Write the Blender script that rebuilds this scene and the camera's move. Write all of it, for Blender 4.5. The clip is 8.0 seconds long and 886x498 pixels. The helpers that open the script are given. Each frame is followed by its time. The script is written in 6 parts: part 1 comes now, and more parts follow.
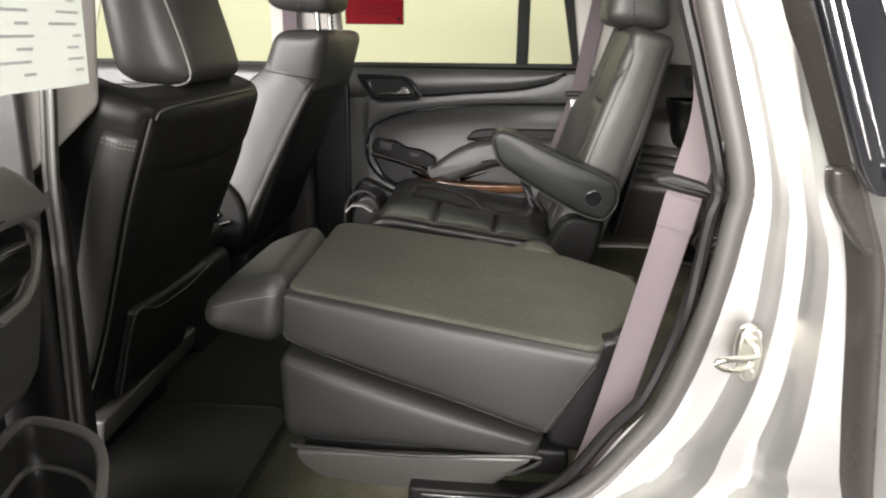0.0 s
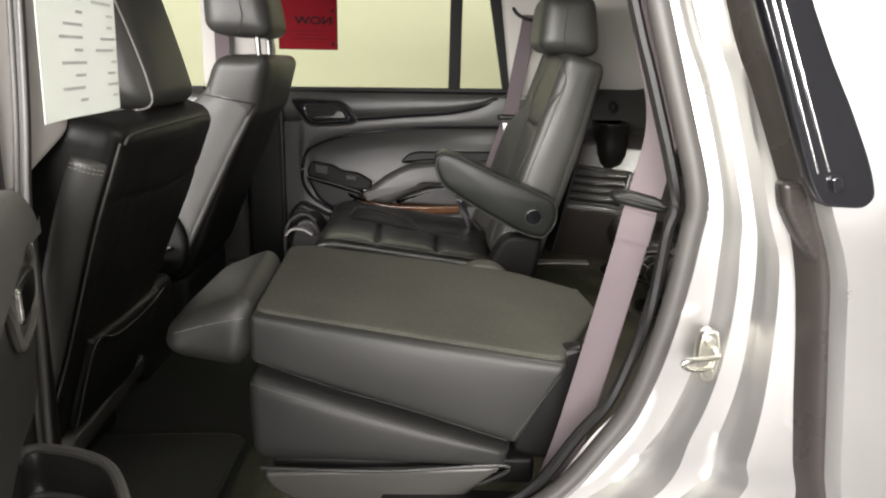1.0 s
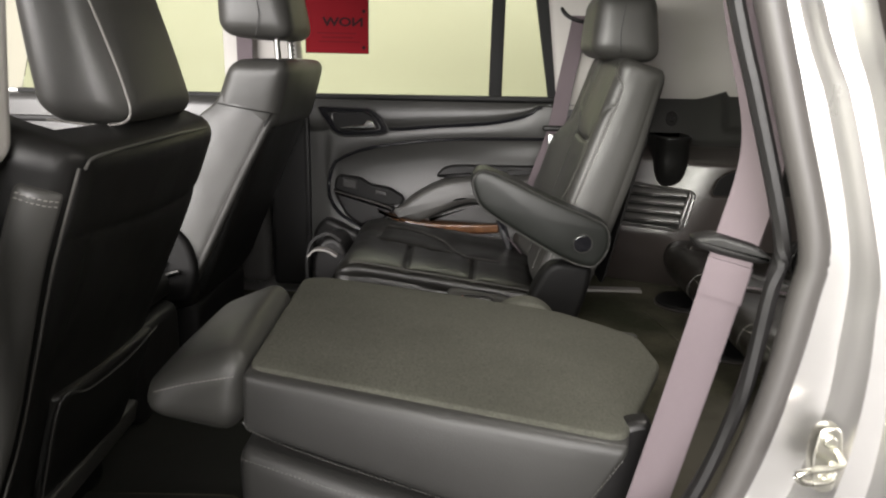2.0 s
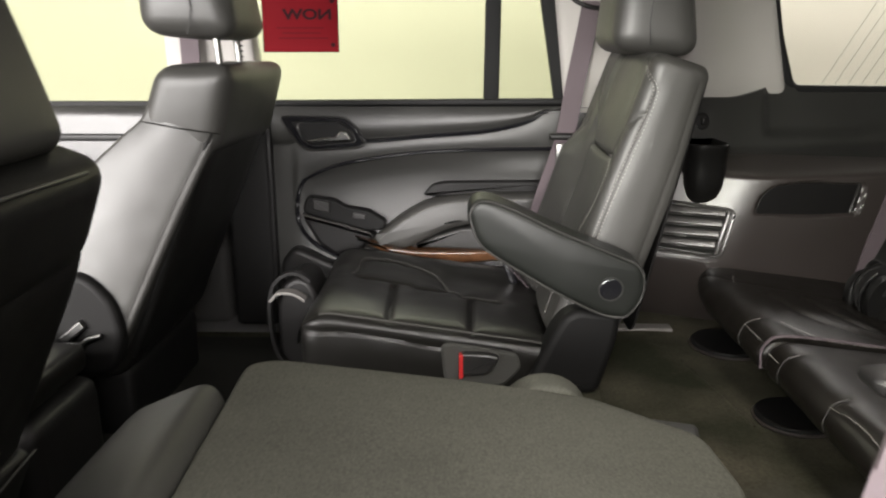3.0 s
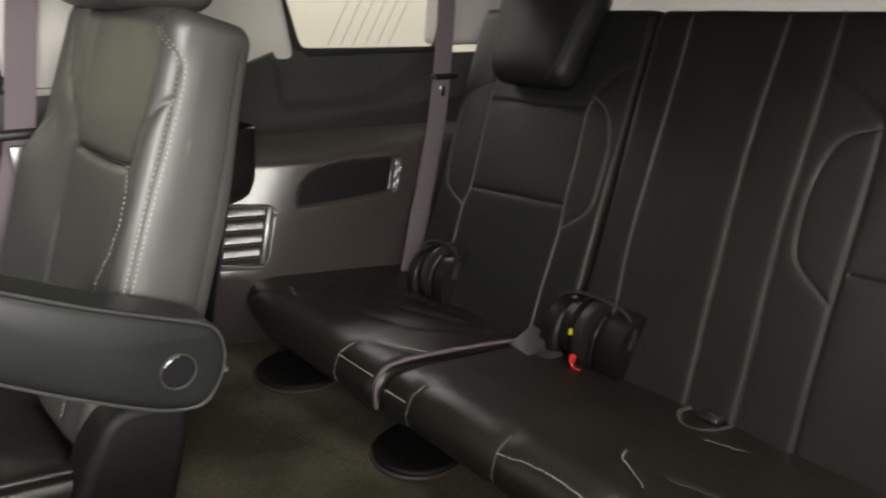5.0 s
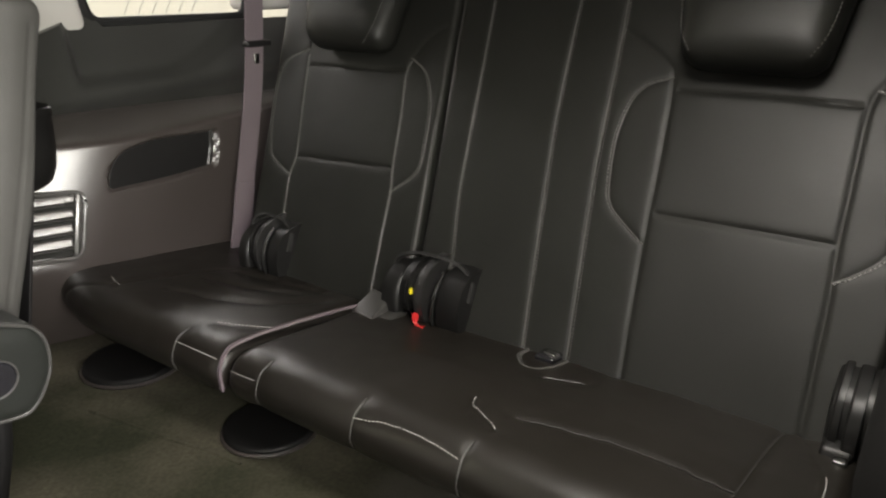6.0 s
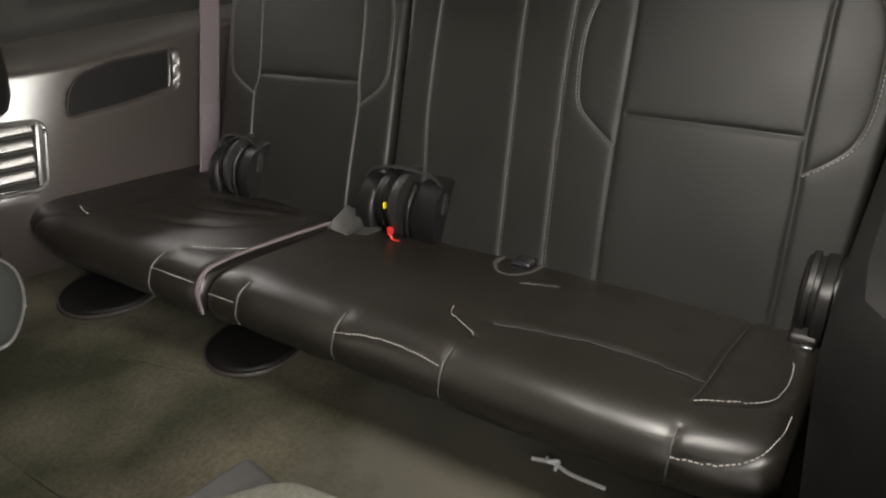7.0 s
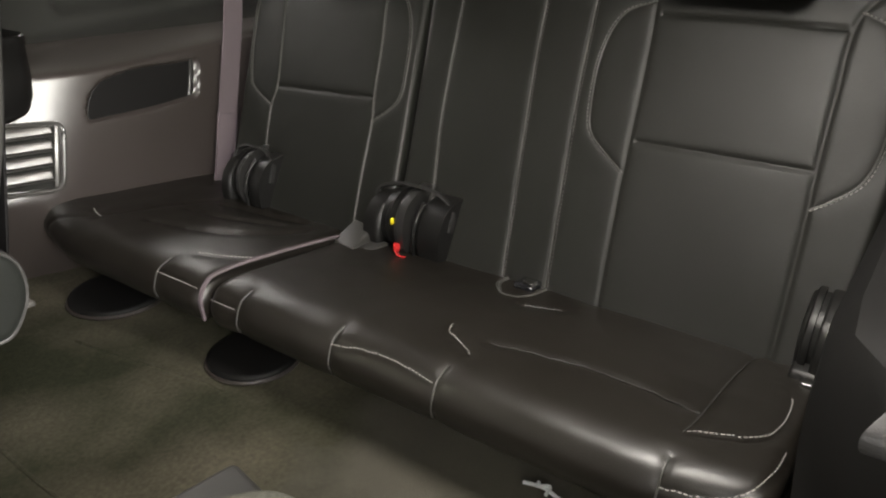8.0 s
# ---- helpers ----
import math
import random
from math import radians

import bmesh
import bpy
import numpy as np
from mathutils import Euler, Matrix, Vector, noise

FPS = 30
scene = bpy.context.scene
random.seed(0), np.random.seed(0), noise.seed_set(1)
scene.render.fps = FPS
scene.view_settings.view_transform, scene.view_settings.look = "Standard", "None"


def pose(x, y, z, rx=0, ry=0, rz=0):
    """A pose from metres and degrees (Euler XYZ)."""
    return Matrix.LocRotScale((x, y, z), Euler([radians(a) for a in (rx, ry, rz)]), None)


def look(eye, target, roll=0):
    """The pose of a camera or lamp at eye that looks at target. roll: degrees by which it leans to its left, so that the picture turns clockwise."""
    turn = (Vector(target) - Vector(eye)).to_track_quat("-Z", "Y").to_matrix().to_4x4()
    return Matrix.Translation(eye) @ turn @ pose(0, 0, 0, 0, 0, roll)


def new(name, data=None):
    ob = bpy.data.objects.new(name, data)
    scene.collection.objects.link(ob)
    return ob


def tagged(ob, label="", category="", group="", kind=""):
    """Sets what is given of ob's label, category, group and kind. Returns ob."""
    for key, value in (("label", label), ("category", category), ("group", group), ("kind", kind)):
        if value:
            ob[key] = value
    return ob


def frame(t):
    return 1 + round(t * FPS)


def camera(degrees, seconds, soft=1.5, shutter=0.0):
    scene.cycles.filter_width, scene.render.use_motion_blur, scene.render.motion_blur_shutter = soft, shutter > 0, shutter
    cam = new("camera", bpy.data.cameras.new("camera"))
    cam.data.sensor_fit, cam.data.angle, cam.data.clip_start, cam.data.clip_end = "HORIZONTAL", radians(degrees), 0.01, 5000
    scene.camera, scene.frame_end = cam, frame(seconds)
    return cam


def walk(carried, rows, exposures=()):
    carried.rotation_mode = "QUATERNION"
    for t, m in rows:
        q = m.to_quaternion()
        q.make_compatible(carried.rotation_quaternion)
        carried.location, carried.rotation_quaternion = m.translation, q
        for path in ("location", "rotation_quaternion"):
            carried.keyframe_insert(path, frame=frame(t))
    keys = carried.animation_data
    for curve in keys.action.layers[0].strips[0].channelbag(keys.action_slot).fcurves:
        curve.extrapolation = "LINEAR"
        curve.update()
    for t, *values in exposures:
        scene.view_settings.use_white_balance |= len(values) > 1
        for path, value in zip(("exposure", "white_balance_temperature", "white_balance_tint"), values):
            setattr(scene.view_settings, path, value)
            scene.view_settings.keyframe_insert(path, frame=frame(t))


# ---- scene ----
cam = camera(61.0, 8.0, 2.1, 0.3)
PATH = [
    (0, (0.306, -1.799, 1.353), (0.101, 0.111, 0.796), 0.8),
    (0.5, (0.247, -1.839, 1.351), (0.213, 0.094, 0.839), 1.1),
    (1, (0.223, -1.844, 1.354), (0.245, 0.094, 0.86), 1.1),
    (1.5, (0.225, -1.774, 1.353), (0.206, 0.167, 0.872), 1.2),
    (1.7, (0.229, -1.711, 1.353), (0.174, 0.23, 0.872), 1.5),
    (2.8, (0.226, -1.3, 1.371), (0.119, 0.632, 0.865), 0.8),
    (3, (0.211, -1.213, 1.374), (0.156, 0.721, 0.865), 0.0),
    (3.5, (0.189, -1.013, 1.363), (0.277, 0.911, 0.825), -0.8),
    (4, (0.2, -0.855, 1.364), (0.628, 1.016, 0.802), -0.4),
    (4.5, (0.208, -0.744, 1.358), (1.11, 0.945, 0.781), 0.3),
    (5, (0.196, -0.709, 1.367), (1.425, 0.751, 0.767), 0.5),
    (5.2, (0.18, -0.698, 1.366), (1.514, 0.665, 0.762), 0.9),
    (6.3, (0.179, -0.703, 1.37), (1.72, 0.336, 0.632), -0.7),
    (6.5, (0.184, -0.706, 1.371), (1.703, 0.32, 0.571), -1.6),
    (7, (0.183, -0.706, 1.361), (1.662, 0.302, 0.47), -2.5),
    (7.5, (0.19, -0.713, 1.356), (1.655, 0.306, 0.453), -1.9),
    (8, (0.193, -0.726, 1.356), (1.665, 0.336, 0.518), -0.4),
]
walk(cam, [(t, look(eye, target, roll)) for t, eye, target, roll in PATH], [(0.0, 0.28), (0.5, 0.14), (1.0, 0.07), (1.7, 0.05), (2.9, 0.4), (3.5, 0.43), (4.0, 0.52), (4.6, 0.50), (5.2, 0.60), (6.3, 1.18), (8.0, 1.18)])

# ---- world and light: a closed, lamp-lit garage hall ----
world = bpy.data.worlds.new("world")
scene.world = world
world.use_nodes = True
world.node_tree.nodes["Background"].inputs[0].default_value = (0.9, 0.95, 1.0, 1)
world.node_tree.nodes["Background"].inputs[1].default_value = 0.05


def lamp(name, place, aim, sx, sy, watts, colour, spread=180):
    d = bpy.data.lights.new(name, "AREA")
    d.shape, d.size, d.size_y, d.energy, d.color = "RECTANGLE", sx, sy, watts, colour
    d.spread = math.radians(spread)
    ob = new(name, d)
    ob.matrix_world = look(place, aim)
    return ob


COOL = (1.0, 0.958, 0.935)
# added out of view: south and west daylight, far-wall lamp-light, an assumed dome lamp
# no doorway or west window is known; these lamps only give direction
lamp("added_south_light", (-1.8, -6.45, 2.1), (-0.9, 0.0, 1.2), 7.3, 1.35, 1330, COOL)
lamp("assumed_tube_beam", (-1.0, -4.2, 3.15), (0.2, -0.2, 0.9), 7.0, 0.4, 310, COOL)
lamp("added_west_light", (-5.45, -3.0, 2.1), (0.8, -0.2, 1.1), 4.5, 1.2, 310, COOL)
lamp("assumed_tube_beam", (0.4, 3.4, 3.25), (0.4, 3.0, 0), 9.0, 0.4, 64, COOL)
# assumed dome lamp, unseen, added to brighten the rear cabin
lamp("assumed_dome_beam", (0.72, -0.52, 1.722), (0.72, -0.50, 0), 0.30, 0.20, 3.5, (1.0, 0.94, 0.86), 140)

# ---- materials ----


def mat(name, colour, rough=0.5, metal=0.0, grain=0.0, grain_size=400.0, blotch=0.15, blotch_size=6.0, bump=0.1, bump_size=500.0,
        coat=0.0, coat_rough=0.08, spec=0.5, tint=None, voronoi=False, wear=0.0, sharp=None):
    """A surface with colour variation at two scales, uneven gloss and fine relief."""
    m = bpy.data.materials.new(name)
    m.use_nodes = True
    nt = m.node_tree
    b = nt.nodes["Principled BSDF"]
    co = nt.nodes.new("ShaderNodeTexCoord")
    big = nt.nodes.new("ShaderNodeTexNoise")
    big.inputs["Scale"].default_value, big.inputs["Detail"].default_value = blotch_size, 5
    fine = nt.nodes.new("ShaderNodeTexNoise")
    fine.inputs["Scale"].default_value, fine.inputs["Detail"].default_value = grain_size, 3
    for n in (big, fine):
        nt.links.new(co.outputs["Object"], n.inputs["Vector"])
    mix = nt.nodes.new("ShaderNodeMix")
    mix.data_type = "RGBA"
    lo = [max(0, c * (1 - blotch)) for c in colour]
    hi = [min(1, c * (1 + blotch)) for c in (tint or colour)]
    mix.inputs["A"].default_value, mix.inputs["B"].default_value = (*lo, 1), (*hi, 1)
    patch = nt.nodes.new("ShaderNodeMapRange")
    patch.inputs["From Min"].default_value, patch.inputs["From Max"].default_value = sharp or (0.0, 1.0)
    nt.links.new(big.outputs["Fac"], patch.inputs["Value"])
    nt.links.new(patch.outputs["Result"], mix.inputs["Factor"])
    mix2 = nt.nodes.new("ShaderNodeMix")
    mix2.data_type, mix2.blend_type = "RGBA", "OVERLAY"
    mix2.inputs["Factor"].default_value = grain
    nt.links.new(mix.outputs["Result"], mix2.inputs["A"])
    nt.links.new(fine.outputs["Color"], mix2.inputs["B"])
    bw = nt.nodes.new("ShaderNodeRGBToBW")
    nt.links.new(fine.outputs["Color"], bw.inputs["Color"])
    nt.links.new(bw.outputs["Val"], mix2.inputs["B"])
    nt.links.new(mix2.outputs["Result"], b.inputs["Base Color"])
    ramp = nt.nodes.new("ShaderNodeMapRange")
    ramp.inputs["To Min"].default_value, ramp.inputs["To Max"].default_value = max(0.02, rough - 0.07 - wear), min(1, rough + 0.07 + wear)
    nt.links.new(big.outputs["Fac"], ramp.inputs["Value"])
    nt.links.new(ramp.outputs["Result"], b.inputs["Roughness"])
    b.inputs["Metallic"].default_value = metal
    b.inputs["Coat Weight"].default_value = coat
    b.inputs["Coat Roughness"].default_value = coat_rough
    b.inputs["Specular IOR Level"].default_value = spec
    if bump:
        t = nt.nodes.new("ShaderNodeTexVoronoi" if voronoi else "ShaderNodeTexNoise")
        t.inputs["Scale"].default_value = bump_size
        nt.links.new(co.outputs["Object"], t.inputs["Vector"])
        bn = nt.nodes.new("ShaderNodeBump")
        bn.inputs["Strength"].default_value, bn.inputs["Distance"].default_value = bump, 0.001
        nt.links.new(t.outputs["Distance" if voronoi else "Fac"], bn.inputs["Height"])
        bn2 = nt.nodes.new("ShaderNodeBump")
        bn2.inputs["Strength"].default_value, bn2.inputs["Distance"].default_value = min(1, bump * 1.2), 0.0018
        soft = nt.nodes.new("ShaderNodeTexNoise")
        soft.inputs["Scale"].default_value = 22
        nt.links.new(co.outputs["Object"], soft.inputs["Vector"])
        nt.links.new(soft.outputs["Fac"], bn2.inputs["Height"])
        nt.links.new(bn.outputs["Normal"], bn2.inputs["Normal"])
        nt.links.new(bn2.outputs["Normal"], b.inputs["Normal"])
    return m


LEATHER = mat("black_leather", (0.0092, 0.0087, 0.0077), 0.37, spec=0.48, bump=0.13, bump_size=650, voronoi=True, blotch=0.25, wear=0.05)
# lighter copy of the black leather, for seat parts that catch light
LITLEATHER = mat("lit_seat_leather", (0.042, 0.0410, 0.0378), 0.46, spec=0.7, coat=0.1, coat_rough=0.40, bump=0.14, bump_size=650, voronoi=True, blotch=0.22, wear=0.05)
# browner copy of the bench vinyl; warm light is put into its colour
WARMLITVINYL = mat("warm_lit_cushion_leather", (0.0110, 0.0095, 0.0076), 0.38, spec=0.5, bump=0.12, bump_size=650, voronoi=True, blotch=0.25, wear=0.06)
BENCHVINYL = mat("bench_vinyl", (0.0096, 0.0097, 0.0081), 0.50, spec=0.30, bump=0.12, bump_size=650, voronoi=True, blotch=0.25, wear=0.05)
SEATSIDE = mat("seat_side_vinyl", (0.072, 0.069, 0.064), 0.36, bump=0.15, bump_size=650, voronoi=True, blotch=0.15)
# near-black for some trims and for shade in creases, recesses and shadows
SHADEBLACK = mat("black_trim_and_shade", (0.0058, 0.0056, 0.0055), 0.58, spec=0.22, bump=0.2, bump_size=800, blotch=0.2)
# darker copy of the seat leather, for faces turned from the light
SHADELEATHER = mat("shaded_seat_leather", (0.0062, 0.0060, 0.0056), 0.42, spec=0.40, bump=0.13, bump_size=650, voronoi=True, blotch=0.25, wear=0.04)
FOLDVINYL = mat("folded_seat_vinyl", (0.027, 0.0266, 0.0252), 0.46, spec=0.4, bump=0.15, bump_size=650, voronoi=True, blotch=0.15)
# lighter copy of the folded seat vinyl, for the headrest's lit top
LITHEADVINYL = mat("lit_headrest_leather", (0.036, 0.0355, 0.0322), 0.44, spec=0.5, bump=0.15, bump_size=650, voronoi=True, blotch=0.2)
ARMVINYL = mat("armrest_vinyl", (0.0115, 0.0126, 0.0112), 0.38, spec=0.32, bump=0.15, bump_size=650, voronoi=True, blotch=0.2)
PIPING = mat("piping", (0.035, 0.034, 0.032), 0.42, bump=0)
DULLTHREAD = mat("dull_thread", (0.11, 0.107, 0.10), 0.7, bump=0)
HINGEBLACK = mat("hinge_plastic", (0.0075, 0.0073, 0.007), 0.40, spec=0.35, bump=0.2, bump_size=900, blotch=0.15)
HINGEARM = mat("hinge_arm_plastic", (0.020, 0.0195, 0.019), 0.34, bump=0.15, bump_size=900, blotch=0.15)
POCKETGREY = mat("grey_felt", (0.050, 0.0495, 0.045), 0.85, bump=0.3, bump_size=700, blotch=0.2, spec=0.25)
# welts and piping, paler than leather so seam highlights sit in the colour
WELT = mat("lit_leather_welt", (0.060, 0.058, 0.054), 0.42, bump=0)
DOORSKIN = mat("door_leather", (0.031, 0.0308, 0.0286), 0.38, spec=0.55, bump=0.16, bump_size=700, voronoi=True, blotch=0.2)
STITCH = mat("grey_thread", (0.32, 0.31, 0.29), 0.7, bump=0)
SEATCARPET = mat("seatback_carpet", (0.062, 0.062, 0.051), 0.95, grain=0.8, grain_size=260, bump=0.7, bump_size=600, blotch=0.32, blotch_size=7, spec=0.2)
CARPET = mat("floor_carpet", (0.026, 0.0275, 0.0165), 0.97, grain=0.7, grain_size=150, bump=0.9, bump_size=420, blotch=0.15, blotch_size=4.2, spec=0.15,
             tint=(0.064, 0.058, 0.042), sharp=(0.40, 0.66))
# a worn, dusty patch before the wide bench, with a ragged outline
nt = CARPET.node_tree
wc, wd, wn, wa, wr, wm = (nt.nodes.new("ShaderNode" + k) for k in ("TexCoord", "VectorMath", "TexNoise", "Math", "MapRange", "Mix"))
wd.operation, wd.inputs[1].default_value = "DISTANCE", (0.84, -0.40, 0.686)
wn.inputs["Scale"].default_value, wn.inputs["Detail"].default_value = 14, 8
wa.operation, wa.inputs[2].default_value = "MULTIPLY_ADD", -0.10
wa.inputs[1].default_value = 0.22
wr.inputs["From Min"].default_value, wr.inputs["From Max"].default_value = 0.34, 0.24
wm.data_type = "RGBA"
wm.inputs["B"].default_value = (0.078, 0.072, 0.060, 1)
add = nt.nodes.new("ShaderNodeMath")
nt.links.new(wc.outputs["Object"], wd.inputs[0])
nt.links.new(wc.outputs["Object"], wn.inputs["Vector"])
nt.links.new(wn.outputs["Fac"], wa.inputs[0])
nt.links.new(wd.outputs["Value"], add.inputs[0])
nt.links.new(wa.outputs["Value"], add.inputs[1])
nt.links.new(add.outputs["Value"], wr.inputs["Value"])
soil = nt.nodes.new("ShaderNodeMath")
soil.operation, soil.inputs[1].default_value = "MULTIPLY", 0.75
nt.links.new(wr.outputs["Result"], soil.inputs[0])
nt.links.new(soil.outputs["Value"], wm.inputs["Factor"])
pb = nt.nodes["Principled BSDF"]
nt.links.new(pb.inputs["Base Color"].links[0].from_socket, wm.inputs["A"])
nt.links.new(wm.outputs["Result"], pb.inputs["Base Color"])
PLASTIC = mat("black_plastic", (0.0095, 0.009, 0.009), 0.42, spec=0.32, bump=0.25, bump_size=900, blotch=0.15)
SOFTPLASTIC = mat("door_plastic", (0.033, 0.0322, 0.0312), 0.31, bump=0.2, bump_size=800, blotch=0.15)
# two lighter copies of the door plastic, for surfaces that catch light
LITDOORTRIM = mat("lit_near_door_trim", (0.17, 0.166, 0.160), 0.42, bump=0.2, bump_size=800, blotch=0.12)
LITPLASTIC = mat("lit_grey_plastic", (0.058, 0.056, 0.053), 0.33, bump=0.2, bump_size=800, blotch=0.15)
TRIMDARK = mat("quarter_trim_plastic", (0.040, 0.0330, 0.0305), 0.34, spec=0.9, coat=0.6, coat_rough=0.30, bump=0.18, bump_size=800, blotch=0.15)
SATINTRIM = mat("satin_trim_plastic", (0.060, 0.057, 0.054), 0.28, coat=0.6, coat_rough=0.26, bump=0.1, bump_size=800, spec=1.0)
# near-black for the shaded footwell, vent gaps and bench underside
SHADERUBBER = mat("shade_rubber", (0.010, 0.010, 0.0085), 0.75, bump=0.5, bump_size=300, spec=0.25, blotch=0.3)
SHADEDTRIM = mat("shaded_trim_plastic", (0.029, 0.0290, 0.0270), 0.36, bump=0.25, bump_size=800, blotch=0.15)
CUPBLACK = mat("cup_plastic", (0.009, 0.0086, 0.0084), 0.34, spec=0.45, bump=0.15, bump_size=900, blotch=0.15)
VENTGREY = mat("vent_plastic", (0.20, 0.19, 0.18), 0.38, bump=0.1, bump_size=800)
TRIMGREY = mat("pillar_trim", (0.48, 0.46, 0.435), 0.6, bump=0.2, bump_size=700, blotch=0.06)
HEADLINER = mat("headliner_cloth", (0.62, 0.60, 0.56), 0.95, bump=0.3, bump_size=1200, blotch=0.05)
BELT = mat("belt_webbing", (0.115, 0.091, 0.101), 0.8, bump=0.5, bump_size=1500, blotch=0.08, grain=0.3, grain_size=1500)
CHROME = mat("chrome", (0.78, 0.78, 0.76), 0.14, metal=1.0, bump=0, blotch=0.05)
DARKCHROME = mat("satin_chrome", (0.24, 0.24, 0.235), 0.30, metal=1.0, bump=0, blotch=0.05)
STEEL = mat("zinc_steel", (0.66, 0.65, 0.58), 0.28, metal=1.0, bump=0.05, bump_size=200)
PAINT = mat("silver_paint", (0.57, 0.56, 0.55), 0.30, metal=0.85, bump=0, blotch=0.03, coat=1.0)
RUBBER = mat("door_seal_rubber", (0.055, 0.051, 0.049), 0.48, bump=0.1, bump_size=300, blotch=0.2)
EDGESEAL = mat("edge_seal_rubber", (0.030, 0.026, 0.024), 0.28, bump=0.08, bump_size=300, blotch=0.25, blotch_size=9)
SEALGREY = mat("grey_seal_rubber", (0.12, 0.117, 0.11), 0.45, bump=0.1, bump_size=300, blotch=0.2)
WINDOWSEAL = mat("window_seal_rubber", (0.012, 0.012, 0.012), 0.65, bump=0.1, bump_size=300, spec=0.3)
GLOSSBLACK = mat("gloss_black", (0.010, 0.010, 0.012), 0.10, bump=0, coat=1.0)
WALNUT = mat("walnut", (0.070, 0.029, 0.013), 0.22, bump=0, coat=1.0, blotch=0.5, blotch_size=30, tint=(0.115, 0.052, 0.022), grain=0.5, grain_size=160)
RED = mat("red_card", (0.15, 0.004, 0.008), 0.7, bump=0, blotch=0.08, spec=0.1)
INK = mat("dark_ink", (0.030, 0.006, 0.008), 0.7, bump=0, spec=0.1)
FAINTINK = mat("faint_red_ink", (0.10, 0.004, 0.007), 0.7, bump=0, spec=0.1)
GREYINK = mat("grey_ink", (0.66, 0.65, 0.67), 0.7, bump=0)
PAPER = mat("white_paper", (0.84, 0.85, 0.88), 0.7, bump=0, blotch=0.02)
# thin paper lets light through
nt = PAPER.node_tree
tl, mx = nt.nodes.new("ShaderNodeBsdfTranslucent"), nt.nodes.new("ShaderNodeMixShader")
tl.inputs[0].default_value = (0.9, 0.9, 0.9, 1)
mx.inputs[0].default_value = 0.45
nt.links.new(nt.nodes["Principled BSDF"].outputs[0], mx.inputs[1])
nt.links.new(tl.outputs[0], mx.inputs[2])
nt.links.new(mx.outputs[0], nt.nodes["Material Output"].inputs[0])
REDPLASTIC = mat("red_button", (0.48, 0.025, 0.025), 0.4, bump=0)
YELLOW = mat("yellow_mark", (0.75, 0.65, 0.02), 0.5, bump=0)
WALLPAINT = mat("hall_wall_paint", (0.51, 0.49, 0.40), 0.8, bump=0.1, bump_size=60, blotch=0.03)
HALLDARK = mat("hall_grey_paint", (0.22, 0.215, 0.20), 0.8, bump=0.1, bump_size=60, blotch=0.05)
CONCRETE = mat("garage_concrete", (0.06, 0.058, 0.055), 0.6, bump=0.3, bump_size=60, blotch=0.2, blotch_size=2, grain=0.3, grain_size=80)
LAMPWHITE = mat("lamp_housing", (0.8, 0.8, 0.8), 0.5, bump=0)


def glass(name, tint):
    m = bpy.data.materials.new(name)
    m.use_nodes = True
    nt = m.node_tree
    nt.nodes.remove(nt.nodes["Principled BSDF"])
    tr, gl, mix, fr = (nt.nodes.new("ShaderNode" + k) for k in ("BsdfTransparent", "BsdfGlossy", "MixShader", "Fresnel"))
    tr.inputs[0].default_value = (*tint, 1)
    gl.inputs["Roughness"].default_value = 0.02
    fr.inputs[0].default_value = 1.2
    nt.links.new(fr.outputs[0], mix.inputs[0])
    nt.links.new(tr.outputs[0], mix.inputs[1])
    nt.links.new(gl.outputs[0], mix.inputs[2])
    nt.links.new(mix.outputs[0], nt.nodes["Material Output"].inputs[0])
    return m


GLASS = glass("window_glass", (0.90, 0.93, 0.84))
DIMMING = glass("dimming_glass", (0.22, 0.22, 0.21))
GLASSDARK = glass("tinted_glass", (0.98, 0.98, 0.985))


def glowing(name, colour, strength):
    m = bpy.data.materials.new(name)
    m.use_nodes = True
    b = m.node_tree.nodes["Principled BSDF"]
    b.inputs["Base Color"].default_value = (0.8, 0.8, 0.8, 1)
    b.inputs["Emission Color"].default_value, b.inputs["Emission Strength"].default_value = (*colour, 1), strength
    return m


TUBE = glowing("lit_tube", (1.0, 0.95, 0.86), 6.0)

# ---- building helpers ----


def part(name, bm, material, parent=None, label="", smooth=True):
    """Links a bmesh as one mesh object, under a thing or part where one is given."""
    me = bpy.data.meshes.new(name)
    bmesh.ops.recalc_face_normals(bm, faces=bm.faces)
    bm.to_mesh(me)
    bm.free()
    me.materials.append(material)
    if smooth:
        me.shade_smooth()
        me.set_sharp_from_angle(angle=radians(40))
        for p in me.polygons:
            p.use_smooth = len(p.vertices) < 7
    ob = new(name, me)
    if parent is not None:
        ob.parent = parent
        if parent.type == "EMPTY":
            ob.matrix_parent_inverse = Matrix.Translation(-parent.location)
    if label:
        ob["label"] = label
    if name == "stitching":
        ob["kind"] = "stuff"
    return ob


def thing(name, base, label, category, group=""):
    ob = new(name)
    ob.location = base
    ob.empty_display_size = 0.1
    return tagged(ob, label, category, group)


def structure(ob, label, category):
    return tagged(ob, label, category, kind="structure")


